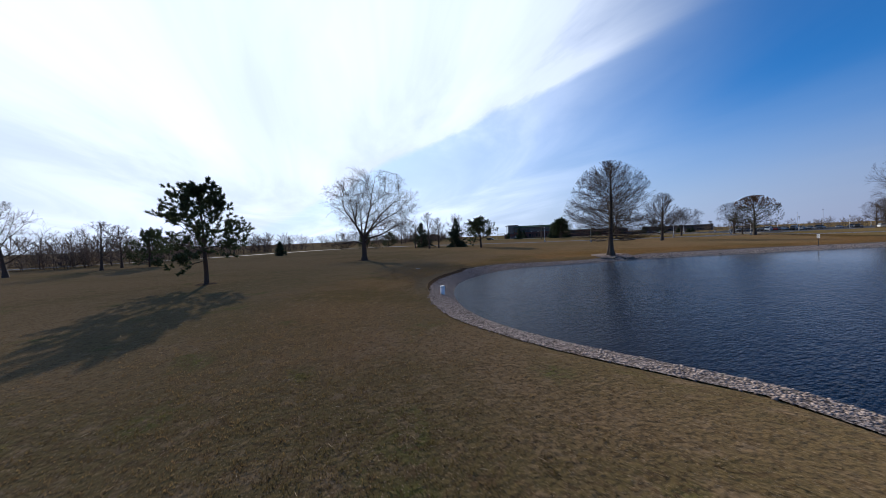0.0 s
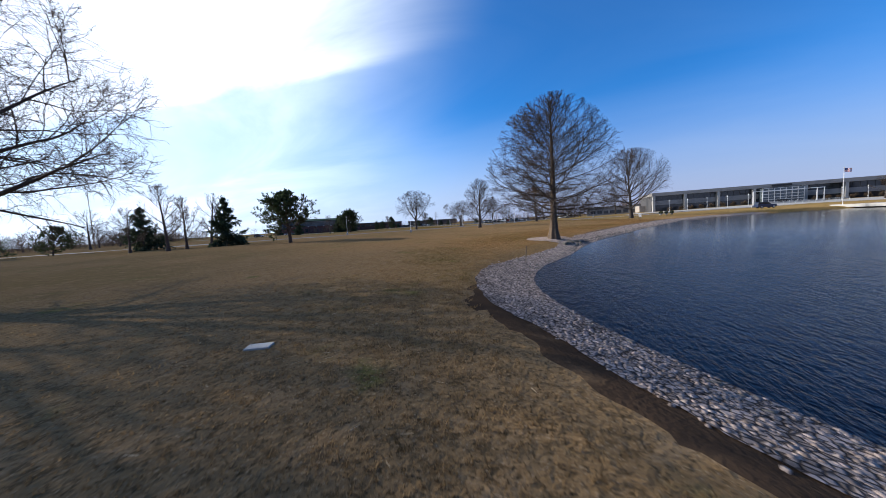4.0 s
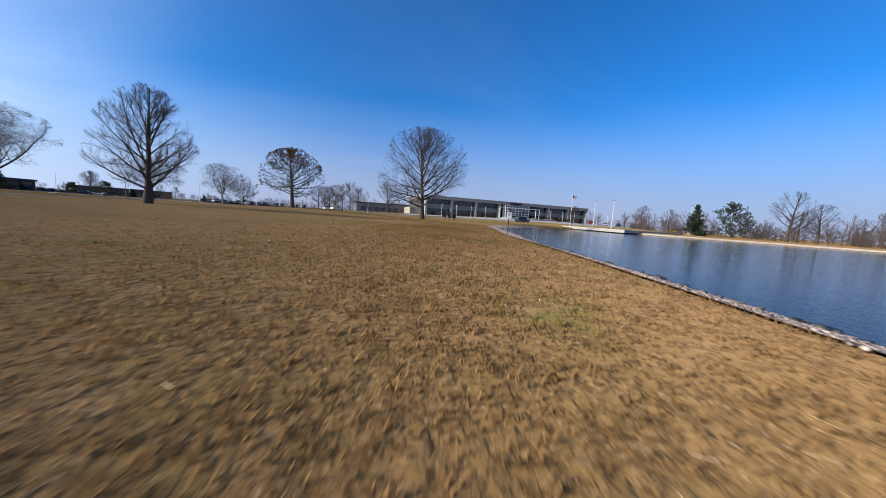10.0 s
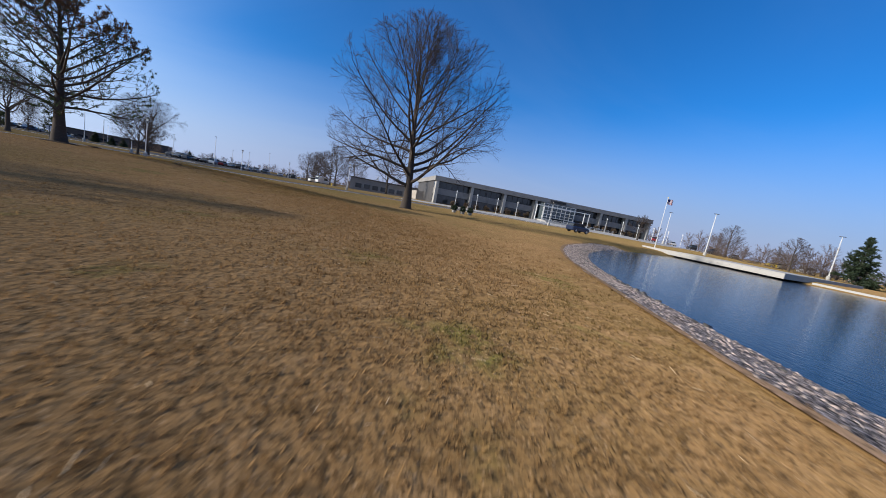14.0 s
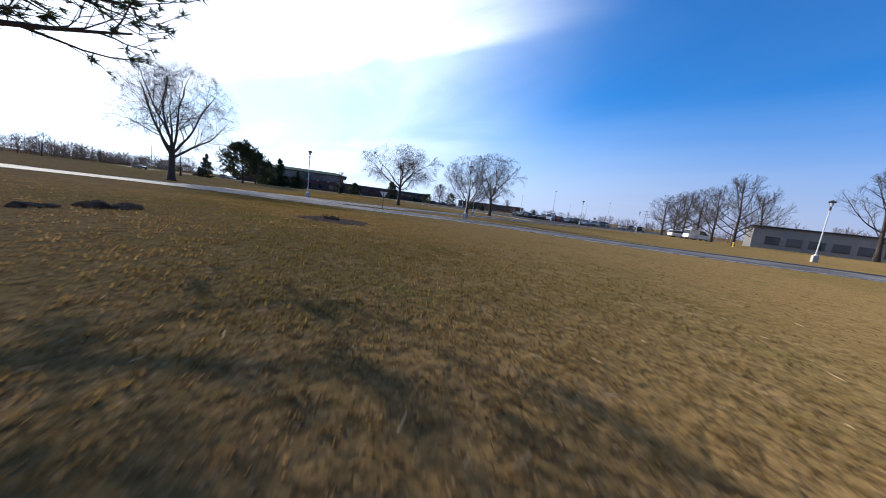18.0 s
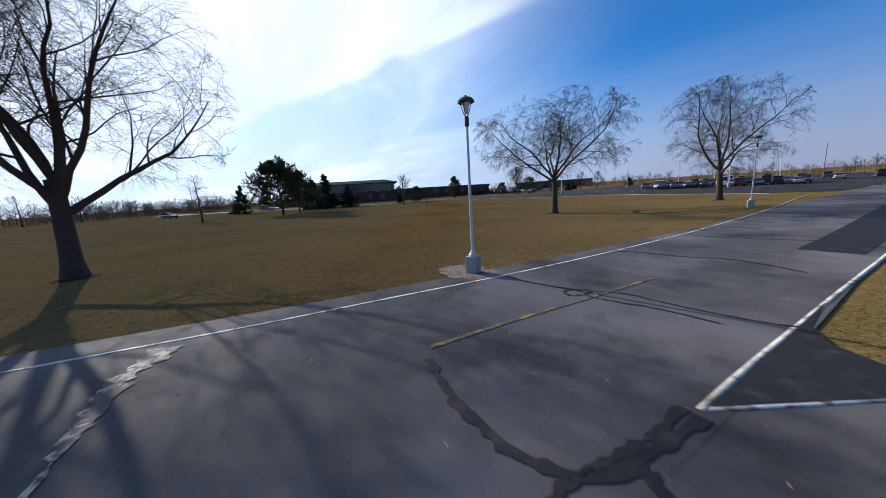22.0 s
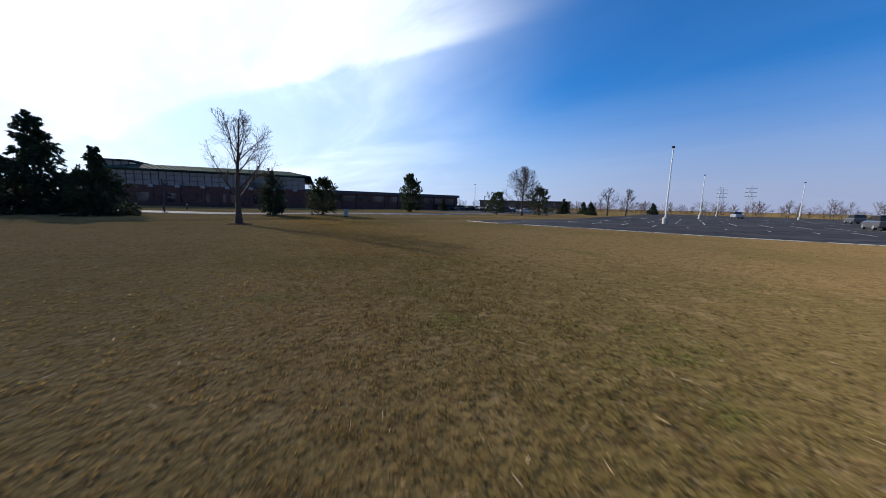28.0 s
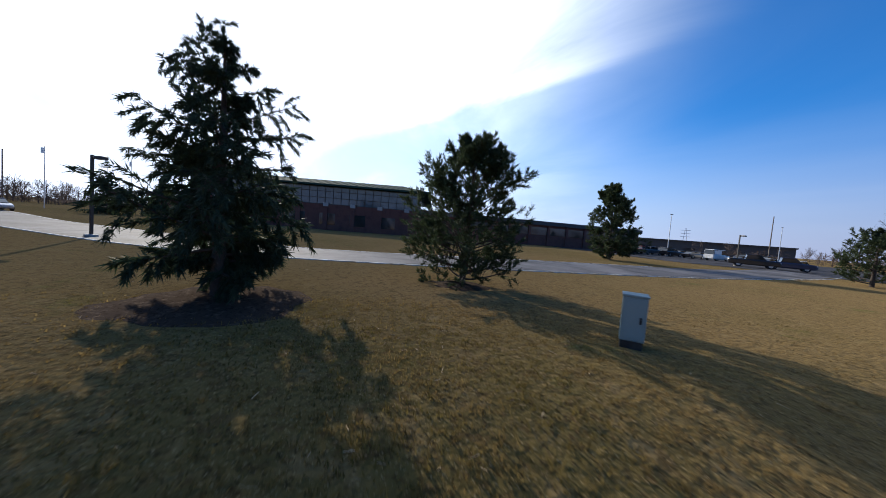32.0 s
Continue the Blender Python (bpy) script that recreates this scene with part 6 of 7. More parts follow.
part("edge_beam", boxed(-11.2, 14.2, -11.3, -10.9, -0.25, 0.5), M_CONC, deck)
part("edge_beam", boxed(-11.3, -10.9, -11.3, 9, -0.25, 0.5), M_CONC, deck)
for k in range(5):
    part("pier", boxed(-9 + k * 5, -8.4 + k * 5, -9, 8, -2.0, 0.0), M_DARKWALL, deck, "dark concrete pier")


# ---- things before the office building ----
def shrub(x, y, r, seed, material, label, name="shrub"):
    rng = np.random.default_rng(seed)
    lv = grow(rng, r * 0.7, 0.03, [dict(seg=2, wig=0.05, tip=0.6), dict(n=16, a=0.05, b=1, ang=(75, 20), len=1.2, seg=3, wig=0.15, up=0.08, rr=0.5, tip=0.3),
                                   dict(n=7, a=0.2, b=1, ang=(50, 35), len=0.45, seg=2, wig=0.15, up=0.05, rr=0.6, tip=0.5, rmin=0.006)])
    ob = empty(name, x, y, gz(x, y) - 0.05, 0, label=label, category="shrub", group="shrubs before the building")
    v, f = tubes(lv, (4, 3, 3))
    part_mesh("branches", quick_mesh("branches", v, f, M_TWIG), ob)
    p = np.concatenate([lv[2][0][:, 2], lv[2][0][:, 1]])
    v, f = tuft_mesh(rng, p, unit(p - [0, 0, r * 0.2]), 0.16 * r + 0.06, 9, 0.8, None, width=0.16)
    part_mesh("leaves", quick_mesh("leaves", v, f, material), ob)
    return ob


M_SHRUB = mat("brown_winter_shrub", (0.085, 0.058, 0.038), 0.9, spec=0.2, vary=(((0.06, 0.05, 0.028), 0.8, 0.45, 0.65),), rand=0.3)
one = shrub(42, 161, 1.1, 401, M_SHRUB, "low brown winter shrub along the building's front")
for k, x in enumerate(np.arange(46, 112, 3.3)):
    if 66 < x < 84:
        continue
    copy_thing(one, pose(x, 161 + 0.4 * math.sin(k), gz(x, 161) - 0.05, 0, 0, 47 * k))


def planter(x, y, rz):
    ob = empty("planter", x, y, gz(x, y), rz, label="round pale stone planter with a dark clipped evergreen", category="planter")
    part("pot", lathe([(0.28, 0), (0.3, 0.04), (0.4, 0.36), (0.43, 0.4), (0.38, 0.42)], 16), M_CONC, ob)
    rng = np.random.default_rng(int(x * 7))
    p = rng.normal(0, 1, (220, 3))
    p = unit(p) * 0.5 * rng.uniform(0.5, 1.0, (220, 1)) + [0, 0, 0.75]
    v, f = tuft_mesh(rng, p, unit(p - [0, 0, 0.7]), 0.2, 8, 0.7, None, width=0.16)
    part_mesh("shrub", quick_mesh("shrub", v, f, M_SPRUCE), ob, "dark evergreen shrub")


planter(33.0, 121.6, 0)
planter(34.6, 122.4, 0)
planter(31.6, 121.9, 0)


def slim_post(x, y):
    ob = empty("garden_lamp", x, y, gz(x, y), 0, label="slim pale lamp post before the office building", category="lamp", group="slim lamp posts")
    part("pole", rodded((0, 0, 0), (0, 0, 3.9), 0.06, 0.05, 8), M_WHITEMETAL, ob)
    part("head", lathe([(0.06, 3.9), (0.14, 4.0), (0.14, 4.35), (0.05, 4.4)], 10), M_LAMPGLASS, ob)
    return ob


one = slim_post(40, 152)
for x in (46, 52, 58, 64, 88, 94, 100, 106, 112, 118):
    copy_thing(one, pose(x, 152.5, gz(x, 152.5)))
rail = empty("entrance_railing", 76, 149, gz(76, 149), 0, label="low white steel railing at the entrance steps", category="railing")
for k in range(16):
    part("post", rodded((-12 + k * 1.6, 0, -0.2), (-12 + k * 1.6, 0, 1.0), 0.035, 0.035, 6), M_WHITEMETAL, rail)
for z in (0.35, 0.68, 1.0):
    part("bar", rodded((-12, 0, z), (12, 0, z), 0.03, 0.03, 6), M_WHITEMETAL, rail)
steps = empty("entrance_steps", 77, 157, gz(77, 157) - 0.3, 0, label="broad pale concrete entrance steps", category="steps")
for k in range(5):
    part("step", boxed(-8, 8, -3 + k * 0.4, 4, k * 0.16, k * 0.16 + 0.16), M_CONC, steps)


# ---- vehicles ----
def paint(name, c):
    return mat(name, c, 0.32, metal=0.25, coat=0.8, vary=((tuple(v * 0.75 for v in c), 1.5, 0.5, 0.75),))


PAINTS = {"black": paint("black_car_paint", (0.012, 0.012, 0.014)), "grey": paint("grey_car_paint", (0.09, 0.092, 0.10)), "white": paint("white_car_paint", (0.68, 0.68, 0.67)),
          "red": paint("red_car_paint", (0.22, 0.012, 0.012)), "blue": paint("blue_car_paint", (0.018, 0.03, 0.07)), "silver": paint("silver_car_paint", (0.36, 0.36, 0.37)), "yellow": paint("yellow_car_paint", (0.62, 0.45, 0.02))}
# stations from tail to nose: x, half width, underside, shoulder, roof (0: no cabin)
SHAPES = {
    "sedan": (4.7, 1.42, [(-2.35, 0.70, 0.42, 0.88), (-2.2, 0.82, 0.30, 0.98), (-1.2, 0.90, 0.22, 1.0), (0.6, 0.90, 0.22, 0.96), (1.7, 0.88, 0.24, 0.84), (2.2, 0.8, 0.3, 0.72), (2.35, 0.66, 0.4, 0.62)],
              [(-1.75, 0.66, 0.98), (-1.0, 0.62, 1.40), (0.2, 0.62, 1.43), (1.15, 0.68, 0.95)]),
    "suv": (4.8, 1.75, [(-2.4, 0.78, 0.45, 1.08), (-2.3, 0.90, 0.34, 1.14), (-1.2, 0.95, 0.28, 1.14), (0.7, 0.95, 0.28, 1.12), (1.7, 0.93, 0.3, 1.04), (2.25, 0.86, 0.36, 0.94), (2.4, 0.7, 0.45, 0.78)],
            [(-2.3, 0.74, 1.12), (-2.0, 0.70, 1.70), (0.1, 0.70, 1.76), (1.2, 0.76, 1.08)]),
    "pickup": (5.6, 1.85, [(-2.8, 0.86, 0.5, 1.12), (-2.7, 0.96, 0.42, 1.16), (-1.0, 0.98, 0.36, 1.16), (0.9, 0.98, 0.36, 1.16), (1.9, 0.97, 0.38, 1.12), (2.6, 0.92, 0.42, 1.06), (2.8, 0.78, 0.5, 0.85)],
               [(-0.9, 0.76, 1.14), (-0.75, 0.72, 1.80), (0.6, 0.72, 1.84), (1.35, 0.78, 1.12)]),
    "van": (5.2, 2.2, [(-2.6, 0.9, 0.45, 1.2), (-2.5, 0.98, 0.36, 1.25), (-1.0, 1.0, 0.3, 1.25), (0.9, 1.0, 0.3, 1.22), (1.8, 0.97, 0.32, 1.14), (2.4, 0.88, 0.38, 1.0), (2.6, 0.72, 0.46, 0.8)],
            [(-2.5, 0.9, 1.22), (-2.35, 0.86, 2.12), (0.7, 0.86, 2.2), (1.75, 0.84, 1.15)])}


def loft(sections):
    bm = bmesh.new()
    rings = [[bm.verts.new(p) for p in s] for s in sections]
    n = len(rings[0])
    for a, b in zip(rings, rings[1:]):
        for k in range(n):
            bm.faces.new((a[k], a[(k + 1) % n], b[(k + 1) % n], b[k]))
    bm.faces.new(rings[0])
    bm.faces.new(rings[-1][::-1])
    bmesh.ops.recalc_face_normals(bm, faces=bm.faces[:])
    return bm


def car(kind, colour, x, y, rz, group="parked cars"):
    ln, top, body, cabin = SHAPES[kind]
    word = {"sedan": "sedan", "suv": "sport utility car", "pickup": "pickup truck", "van": "tall van"}[kind]
    ob = empty("car", x, y, gz(x, y) + 0.04, rz, label=f"{colour} {word} parked on the asphalt", category="car", group=group)
    p = PAINTS[colour]
    part("body", loft([[(sx, -w, lo + 0.1), (sx, -w * 0.94, lo), (sx, w * 0.94, lo), (sx, w, lo + 0.1), (sx, w, hi - 0.14), (sx, w * 0.9, hi), (sx, -w * 0.9, hi), (sx, -w, hi - 0.14)] for sx, w, lo, hi in body]), p, ob, smooth=False)
    zb = min(z for *_, z in cabin) - 0.05
    part("glasshouse", loft([[(sx, -w * (1.12 if z < top * 0.8 else 1.0), zb), (sx, w * (1.12 if z < top * 0.8 else 1.0), zb), (sx, w, max(z, zb + 0.02)), (sx, -w, max(z, zb + 0.02))] for sx, w, z in cabin]), M_GLASS, ob, "dark windows")
    (x1, w1, z1), (x2, w2, z2) = cabin[1], cabin[2]
    part("roof", boxed(x1 - 0.1, x2 + 0.1, -w1 - 0.03, w1 + 0.03, z1 - 0.03, z2 + 0.03, 0.03), p, ob)
    if kind == "van":
        part("side_panel", boxed(x1, x2 - 1.0, -w1 - 0.1, w1 + 0.1, zb, z1 - 0.1, 0.03), p, ob)
    r = 0.33 if kind == "sedan" else 0.39
    for sx in (-0.29 * ln, 0.31 * ln):
        for sy in (-1, 1):
            w = part("wheel", rodded((sx, sy * 0.70, r), (sx, sy * 0.93, r), r, r, 16), M_TYRE, ob, "black tyre")
            part("rim", rodded((sx, sy * 0.92, r), (sx, sy * 0.945, r), r * 0.62, r * 0.55, 12), M_RIM, w, "alloy rim")
    e, wn = ln / 2, body[-2][1]
    zl = body[-2][3]
    for sy in (-1, 1):
        part("headlight", boxed(e - 0.2, e - 0.1, sy * wn * 0.72 - 0.16, sy * wn * 0.72 + 0.16, zl - 0.2, zl - 0.06, 0.01), M_LAMPGLASS, ob, "clear headlight")
        part("tail_light", boxed(-e + 0.02, -e + 0.14, sy * wn * 0.8 - 0.1, sy * wn * 0.8 + 0.1, body[1][3] - 0.3, body[1][3] - 0.08, 0.01), M_REDLENS, ob, "red tail light")
    return ob


garage = {}


def park(kind, colour, x, y, rz):
    if (kind, colour) in garage:
        return copy_thing(garage[kind, colour], pose(x, y, gz(x, y) + 0.04, 0, 0, rz))
    garage[kind, colour] = car(kind, colour, x, y, rz)
    return garage[kind, colour]


ROW = (("suv", "black"), ("suv", "grey"), ("sedan", "black"), ("pickup", "black"), ("van", "white"), ("suv", "red"), ("sedan", "grey"), ("suv", "black"), ("sedan", "silver"), ("pickup", "grey"), ("sedan", "white"))
for k in range(9):
    park(*ROW[k % 11], -50.5 + 2.9 * k, 210.8, 90 if k % 3 else -90)
for k in range(11):
    park(*ROW[(k * 3 + 1) % 11], -55.4 + 2.9 * k, 216.4, -90 if k % 4 else 90)
for k in (0, 1, 3, 6, 8, 10, 12):
    park(*ROW[(k * 5 + 2) % 11], -50 + 2.9 * k, 231.6, 90)
for k in (0, 2, 3, 5, 9):
    park(*ROW[(k * 7 + 1) % 11], -48 + 2.9 * k, 252.6, 90)
park("pickup", "silver", -63, 275.7, 98)
for k in range(10):
    park(*ROW[(k * 2 + 3) % 11], -150 + 3.6 * k, 248 + 1.2 * k, 75)
for k in range(8):
    park(*ROW[(k * 4 + 1) % 11], -152 + 3.9 * k, 268 + 1.0 * k, 75)
park("pickup", "black", -118.8, 236.4, 20)
park("pickup", "blue", -116.2, 241.7, 20)
park("suv", "blue", 57.6, 124.2, 12)
for k in range(11):
    if k == 6:
        park("sedan", "yellow", 146.5, 142.8, -38)
    else:
        park(*ROW[(k * 3 + 2) % 11], 115 + 4.6 * k, 168 - 3.7 * k, 52)
park("van", "white", 2.0, 193, 40)
park("suv", "white", -2.0, 202, 40)
park("suv", "grey", -159, 146, 35)
park("sedan", "silver", -166, 150, 35)
park("suv", "black", -150, 118, 30)


# ---- power lines on the horizon ----
def pylon(x, y, h):
    ob = empty("pylon", x, y, 0, 20, label="distant steel lattice power pylon", category="pylon", group="pylons on the horizon")
    for sx in (-1, 1):
        for sy in (-1, 1):
            part("leg", rodded((sx * h * 0.09, sy * h * 0.09, 0), (sx * 0.4, sy * 0.4, h), 0.16, 0.1, 4), M_ALU, ob)
    for z in (0.62, 0.76, 0.9):
        part("cross_arm", boxed(-h * 0.17, h * 0.17, -0.2, 0.2, h * z, h * z + 0.35), M_ALU, ob)
    return ob


one = pylon(-40, 480, 21)
for x, y in ((-55, 500), (30, 500), (-230, 520)):
    copy_thing(one, pose(x, y, 0, 0, 0, 15))
for x, y, h in ((-130, 300, 13), (-20, 330, 13), (-165, 60, 22), (-220, 130, 12), (10, 300, 12)):
    me = bpy.data.meshes.new("utility_pole")
    bm = rodded((0, 0, 0), (0, 0, h), 0.16, 0.1, 8)
    bm.to_mesh(me)
    bm.free()
    me.materials.append(M_WOODSTAKE)
    ob = new("utility_pole", me)
    ob.location = (x, y, 0)
    tagged(ob, "plain grey utility pole in the distance", "pole")


# ---- the stony shore ----
def band_width(x, y):
    """The stones reach further up the bank in the north."""
    return np.interp(y, [4, 8, 11, 15, 18, 21, 25, 29, 38, 50, 72, 84], [1.5, 1.6, 2.0, 1.9, 1.5, 1.35, 1.3, 1.8, 2.1, 2.3, 2.4, 1.6])


def shore_band(name, d0, d1, material, lift, label, keep, taper=False):
    """A strip of ground beside the waterline, from d0 to d1 metres out."""
    cols = 5
    ds = np.linspace(d0, d1, cols)
    rng = np.random.default_rng(5)
    n = len(RING)
    wob = np.convolve(rng.normal(0, 1, n), np.ones(5) / 5, "same")
    broad = band_width(RING[:, 0], RING[:, 1]) / 2.2
    rows = [offset_ring(RING, (d * broad if d > 0 else d * np.ones(n))[:, None]) for d in ds]
    v = np.stack(rows, 1)
    v[:, -1] += (v[:, -1] - v[:, -2]) * ((1.2 if taper else 0.35) * wob)[:, None]
    ok = keep(RING[:, 0], RING[:, 1])
    if taper:
        i = np.flatnonzero(ok)
        u = np.zeros(n)
        u[i] = np.sqrt(np.sin(np.pi * np.linspace(0.0, 1.0, len(i))))
        v = v[:, :1] + (v - v[:, :1]) * u[:, None, None]
    z = land(v[..., 0], v[..., 1]) + lift
    if taper:
        z[:, -1] -= 0.05
    v = np.concatenate([v, z[..., None]], -1).reshape(-1, 3)
    f = []
    for i in range(n):
        j = (i + 1) % n
        if ok[i] and ok[j]:
            for c in range(cols - 1):
                f.append((i * cols + c, i * cols + c + 1, j * cols + c + 1, j * cols + c))
    return tagged(new(name, quick_mesh(name, v, f, material)), label, "shore", kind="structure")


west = lambda x, y: (x < 50) & (y < 122)
shore = shore_band("shore", -0.9, 2.2, M_SHORE, 0.035, "bank of pale gravel under larger shore stones", west)
south = lambda x, y: (x < 17) & (y < 12) & (x > 6)
shore_band("bare_bank", 1.8, 3.2, M_MUD, 0.02, "strip of bare brown earth above the stones", south, True)
north = lambda x, y: (x < 50) & (y < 100) & (y > 38)
shore_band("bare_bank", 2.08, 2.36, M_EARTH, 0.036, "narrow strip of brown earth between lawn and stones", north)
kerb(offset_ring(RING, 0.9)[(RING[:, 0] > 74.5) & (RING[:, 1] < 100) & (RING[:, 1] > 0)], "pond_kerb", "pale concrete edge along the far bank", 0.22, 0.5, M_CONC)


def pebble(seed):
    """One rough stone of twenty faces."""
    rng = np.random.default_rng(seed)
    bm = bmesh.new()
    bmesh.ops.create_icosphere(bm, subdivisions=1, radius=1.0)
    v = np.array([q.co[:] for q in bm.verts])
    f = np.array([[q.index for q in g.verts] for g in bm.faces])
    bm.free()
    v *= rng.uniform(0.72, 1.2, (len(v), 1))
    return v * [1.0, 0.8, 0.55], f


PEBBLES = [pebble(k) for k in range(6)]


def chip(seed):
    """One crushed stone of twelve faces, for the many."""
    rng = np.random.default_rng(50 + seed)
    v = np.array([(x, y, z) for x in (-1, 1) for y in (-1, 1) for z in (-1, 1)], float)
    v *= rng.uniform(0.55, 0.95, v.shape)
    f = np.array([(0, 1, 3), (0, 3, 2), (4, 6, 7), (4, 7, 5), (0, 4, 5), (0, 5, 1), (2, 3, 7), (2, 7, 6), (0, 2, 6), (0, 6, 4), (1, 5, 7), (1, 7, 3)])
    turn = np.array(Matrix.Rotation(rng.uniform(0, 1.5), 3, Vector(rng.normal(0, 1, 3)).normalized()))
    return v @ turn.T * [1.15, 0.95, 0.7], f


CHIPS = [chip(k) for k in range(6)]


def stone_spots(seed, n):
    rng = np.random.default_rng(seed)
    seg = np.linalg.norm(np.diff(np.r_[RING, RING[:1]], axis=0), axis=1)
    ok = west(RING[:, 0], RING[:, 1])
    prob = seg * ok * np.where((RING[:, 1] < 66) & (RING[:, 0] < 34), 1.6, 0.7)
    i = rng.choice(len(RING), n, p=prob / prob.sum())
    t = rng.uniform(0, 1, (n, 1))
    a, b = RING[i], RING[(i + 1) % len(RING)]
    nrm = offset_ring(RING, 1.0) - RING
    m = nrm[i] * (1 - t) + nrm[(i + 1) % len(RING)] * t
    wide = band_width(a[:, 0], a[:, 1]) + 0.05
    d = rng.uniform(-0.12, 1, n) * wide * rng.uniform(0.75, 1.0, n)
    p = a + t * (b - a) + m * d[:, None]
    return p, rng


def stones(name, spots, rng, sizes, material, label, lift=0.02, parent=None):
    V, F, base = [], [], 0
    z = land(spots[:, 0], spots[:, 1])
    n = len(spots)
    kind = rng.integers(0, 6, n)
    for k in range(6):
        m = kind == k
        c = m.sum()
        v, f = CHIPS[k]
        s = rng.uniform(*sizes, c) * np.interp(spots[m][:, 1], [14, 28], [0.62, 1.0])
        a, b = rng.uniform(0, 6.28, c), rng.normal(0, 0.35, c)
        rz = np.zeros((c, 3, 3)); rz[:, 0, 0] = np.cos(a); rz[:, 0, 1] = -np.sin(a); rz[:, 1, 0] = np.sin(a); rz[:, 1, 1] = np.cos(a); rz[:, 2, 2] = 1
        rx = np.zeros((c, 3, 3)); rx[:, 0, 0] = 1; rx[:, 1, 1] = np.cos(b); rx[:, 1, 2] = -np.sin(b); rx[:, 2, 1] = np.sin(b); rx[:, 2, 2] = np.cos(b)
        w = np.einsum("nij,njk,vk->nvi", rz, rx, v) * s[:, None, None]
        w += np.c_[spots[m], z[m] + lift + s * 0.25][:, None]
        V.append(w.reshape(-1, 3))
        F.append((f[None] + (np.arange(c) * len(v))[:, None, None]).reshape(-1, 3) + base)
        base += c * len(v)
    ob = new(name, quick_mesh(name, np.concatenate(V), np.concatenate(F), material))
    ob["kind"] = "stuff"
    if parent:
        ob.parent = parent
        return ob
    return tagged(ob, label, "stones", kind="stuff")


spots, rng = stone_spots(7, 25000)
coarse = spots[:, 1] < 24
stones("shore_stones", spots[coarse], rng, (0.026, 0.062), M_STONE, "coarse band of grey angular limestone along the pond's edge")
stones("shore_stones", spots[~coarse], rng, (0.018, 0.038), M_STONE, "band of pale angular limestone along the pond's edge")
# a wider bed round the cypress
ang, rad = rng.uniform(0, 6.28, 6000), 2.35 * np.sqrt(rng.uniform(0.03, 1, 6000))
bed = np.c_[6.7 + rad * np.cos(ang), 30.3 + rad * np.sin(ang) * 1.1]
bed = bed[shore_distance(bed[:, 0], bed[:, 1]) > -0.2]
stones("shore_stones", bed, rng, (0.014, 0.032), M_STONE, "bed of pale angular limestone round the cypress")
wet, rng = stone_spots(8, 2600)
wet = wet[np.abs(shore_distance(wet[:, 0], wet[:, 1])) < 0.45]
stones("wet_stones", wet, rng, (0.04, 0.1), M_DARKSTONE, "dark wet stones at the waterline", 0.0)
rocks, rng = stone_spots(9, 70)
rocks = rocks[(rocks[:, 1] > 26) & (rocks[:, 1] < 50) & (shore_distance(rocks[:, 0], rocks[:, 1]) < 0.9)]
for k, (x, y) in enumerate(rocks):
    v, f = PEBBLES[k % 6]
    ob = new("rock", mesh_of("rock", v * rng.uniform(0.16, 0.34), f, M_DARKSTONE))
    ob.matrix_world = pose(x, y, gz(x, y) + 0.04, rng.uniform(-20, 20), 0, rng.uniform(0, 360))
    tagged(ob, "dark rough rock among the shore stones", "rock", group="dark shore rocks")
for k in range(20):
    t = rng.uniform(0, 1)
    x, y = 9.0 - 1.3 * t + rng.normal(0, 0.2), 31.6 - 4.4 * t
    v, f = PEBBLES[k % 6]
    ob = new("rock", mesh_of("rock", v * rng.uniform(0.14, 0.32), f, M_DARKSTONE))
    ob.matrix_world = pose(x, y, gz(x, y) + 0.08, rng.uniform(-25, 25), 0, rng.uniform(0, 360))
    tagged(ob, "dark mossy rock beside the cypress's roots", "rock", group="dark shore rocks")
# the stones nearest the way, one by one
meshes = [mesh_of("stone", v, f, M_STONE) for v, f in PEBBLES]
near, rng = stone_spots(10, 6000)
near = near[((near[:, 1] > 26) & (near[:, 1] < 36)) | ((near[:, 1] > 55) & (near[:, 1] < 61))][:290]
for k, (x, y) in enumerate(near):
    ob = new("stone", meshes[k % 6])
    ob.parent = shore
    s = rng.uniform(0.02, 0.04)
    ob.matrix_basis = pose(x, y, gz(x, y) + s * 0.3 + 0.03, rng.uniform(-25, 25), rng.uniform(-15, 15), rng.uniform(0, 360)) @ Matrix.Scale(s, 4)


# ---- grass ----
WAY = [(36, -8), (30, -8.6), (22, -7.2), (15, -4.2), (9, 0.6), (5.5, 7), (2.5, 16), (2.0, 26), (3.2, 33), (6, 41), (10, 53), (14.5, 64), (18.5, 73), (19.8, 80), (16, 90),
       (9, 98.5), (2, 104.5), (-6, 108.5), (-16, 110.5), (-24, 112), (-34, 116), (-43, 123), (-50, 131), (-58, 140), (-70, 152), (-80, 162), (-90, 168), (-98, 172), (-106, 174.5), (-112, 177)]


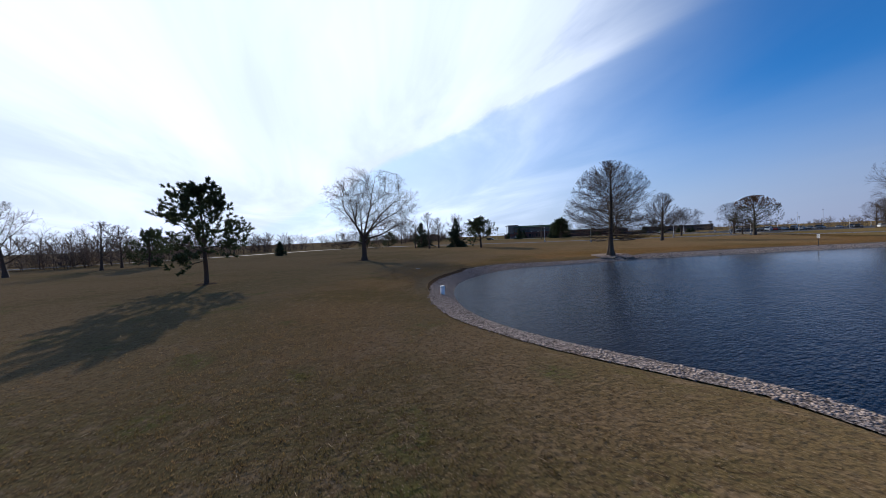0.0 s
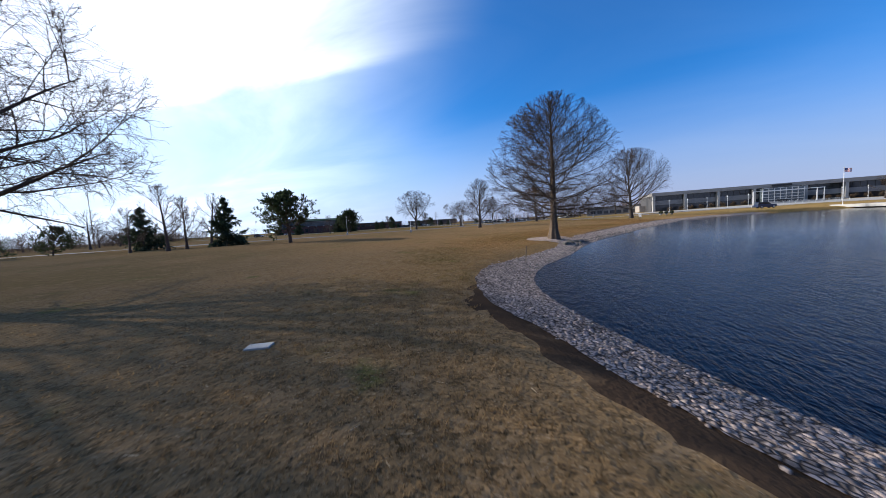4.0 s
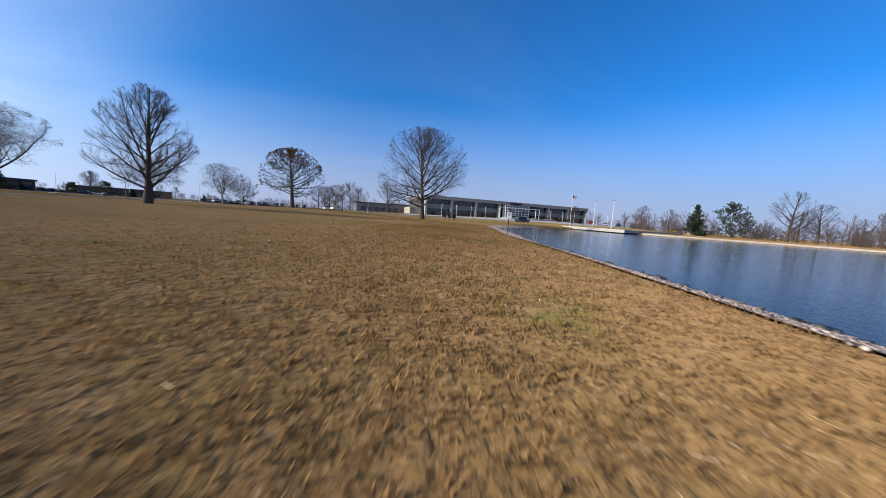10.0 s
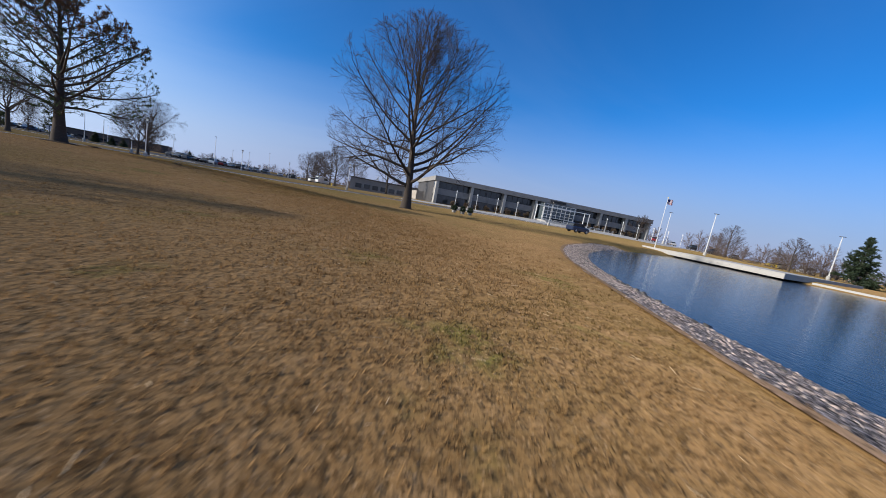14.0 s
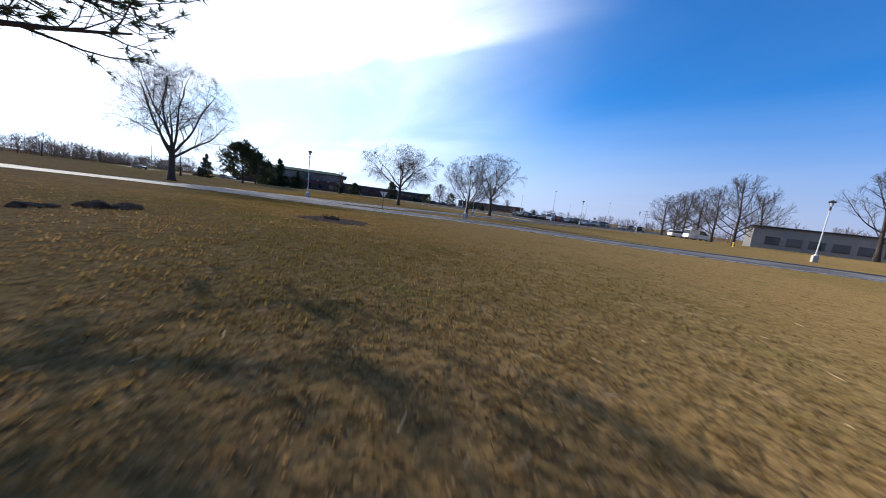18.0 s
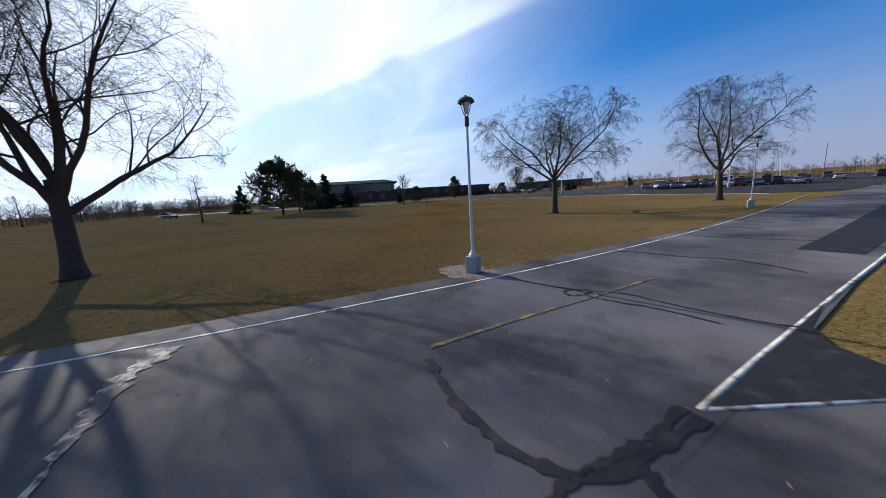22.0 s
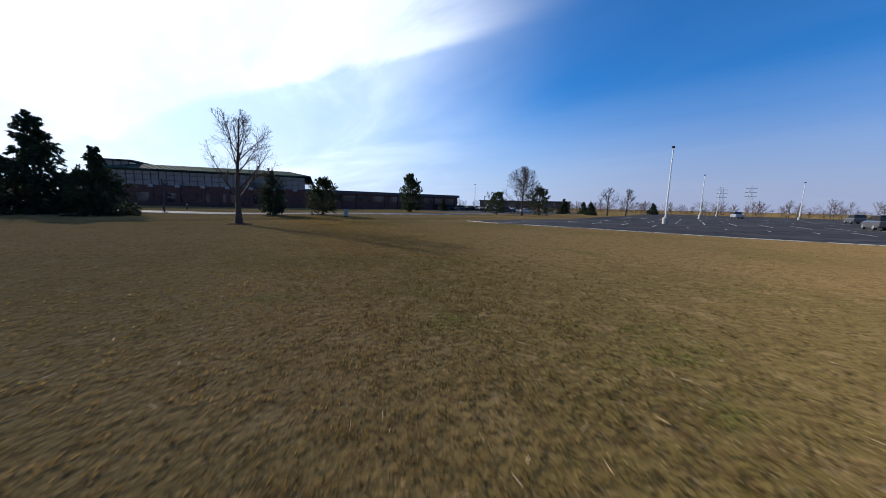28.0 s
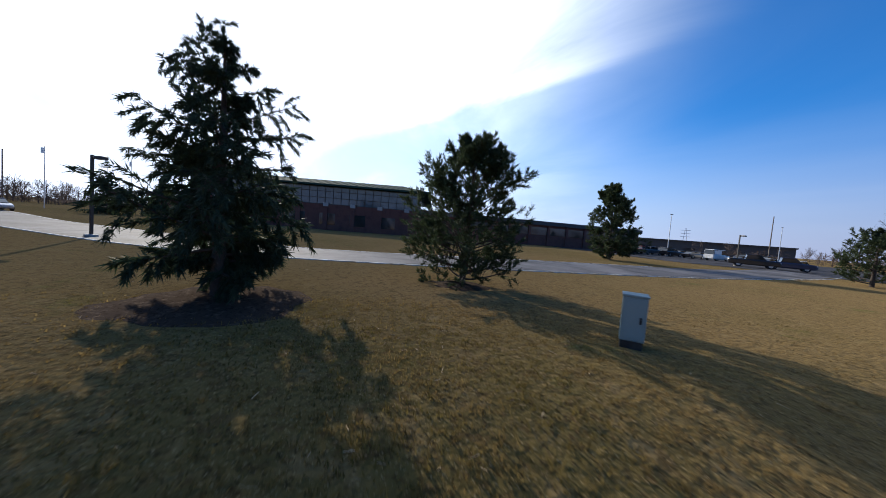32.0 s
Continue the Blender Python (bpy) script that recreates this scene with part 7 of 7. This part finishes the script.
def grass(name, seed, n, spread, height, label):
    rng = np.random.default_rng(seed)
    p = smooth_line(WAY, 0.25)
    t = np.gradient(p, axis=0)
    nr = np.stack([-t[:, 1], t[:, 0]], 1) / np.linalg.norm(t, axis=1)[:, None]
    i = rng.integers(0, len(p), n)
    q = p[i] + nr[i] * rng.normal(0, spread, n)[:, None] + rng.normal(0, 0.2, (n, 2))
    d = shore_distance(q[:, 0], q[:, 1])
    ok = d > band_width(q[:, 0], q[:, 1]) - 0.05 + rng.normal(0, 0.12, n)
    ok &= ~((d < 2.2 + rng.uniform(0, 0.9, n)) & south(q[:, 0], q[:, 1]))
    for line, w in ((ROAD_A, 3.35), (ROAD_B, 3.9)):
        r = smooth_line(line, 1.0)
        r = r[(r[:, 0] > -50) & (r[:, 0] < 0) & (r[:, 1] < 150)]
        mask = (q[:, 1] > 90) & (q[:, 1] < 150) & (q[:, 0] < 6)
        far = np.full(mask.sum(), 1e9)
        for c in r:
            far = np.minimum(far, np.hypot(*(q[mask] - c).T))
        ok[mask] &= far > w
    ok &= np.hypot(q[:, 0] - 6.7, q[:, 1] - 30.3) > 2.2
    ok &= np.hypot(q[:, 0] + 4.4, q[:, 1] - 107) > rng.uniform(0.3, 1.5, n)
    q, d = q[ok], d[ok]
    z = land(q[:, 0], q[:, 1], d)
    n = len(q)
    b = 5
    tall = np.exp(rng.normal(0, 0.2, (n, 1)))
    a = rng.uniform(0, 6.28, (n, b))
    h = height * tall * rng.uniform(0.4, 1.1, (n, b))
    lean = rng.uniform(0.3, 1.1, (n, b)) * h
    w = rng.uniform(0.006, 0.013, (n, b))
    c = np.c_[q, z - 0.005][:, None] + np.concatenate([rng.normal(0, 0.055, (n, b, 2)), np.zeros((n, b, 1))], -1)
    side = np.stack([-np.sin(a) * w, np.cos(a) * w, 0 * a], -1)
    tip = np.stack([np.cos(a) * lean, np.sin(a) * lean, h], -1)
    v = np.stack([c - side, c + side, c + tip], 2).reshape(-1, 3)
    f = np.arange(len(v)).reshape(-1, 3)
    tagged(new(name, quick_mesh(name, v, f, M_BLADE)), label, "grass", kind="stuff")


grass("grass", 21, 120000, 2.4, 0.056, "short dormant tan grass blades")
grass("grass", 22, 90000, 6.5, 0.044, "short dormant tan grass blades")


def straw(seed, n, spread):
    """Loose bleached stalks and clippings that lie on the lawn."""
    rng = np.random.default_rng(seed)
    p = smooth_line(WAY, 0.25)
    q = p[rng.integers(0, len(p), n)] + rng.normal(0, spread, (n, 2))
    d = shore_distance(q[:, 0], q[:, 1])
    q, d = q[d > 2.9], d[d > 2.9]
    z = land(q[:, 0], q[:, 1], d) + 0.035
    n = len(q)
    a, ln, w = rng.uniform(0, 6.28, n), rng.uniform(0.02, 0.07, n), rng.uniform(0.002, 0.005, n)
    ax = np.stack([np.cos(a) * ln, np.sin(a) * ln, rng.normal(0, 0.006, n)], 1)
    sd = np.stack([-np.sin(a) * w, np.cos(a) * w, 0 * a], 1)
    up = np.stack([0 * a, 0 * a, w], 1)
    c = np.c_[q, z]
    v = np.stack([c - ax - sd, c - ax + sd, c - ax + up, c + ax - sd, c + ax + sd, c + ax + up], 1).reshape(-1, 3)
    b = (np.arange(n) * 6)[:, None]
    f = np.concatenate([b + np.array(t) for t in ((0, 1, 4, 3), (1, 2, 5, 4), (2, 0, 3, 5))])
    tagged(new("straw", quick_mesh("straw", v, f, M_STRAW)), "loose bleached straw scattered over the lawn", "straw", kind="stuff")


straw(31, 6000, 3.2)
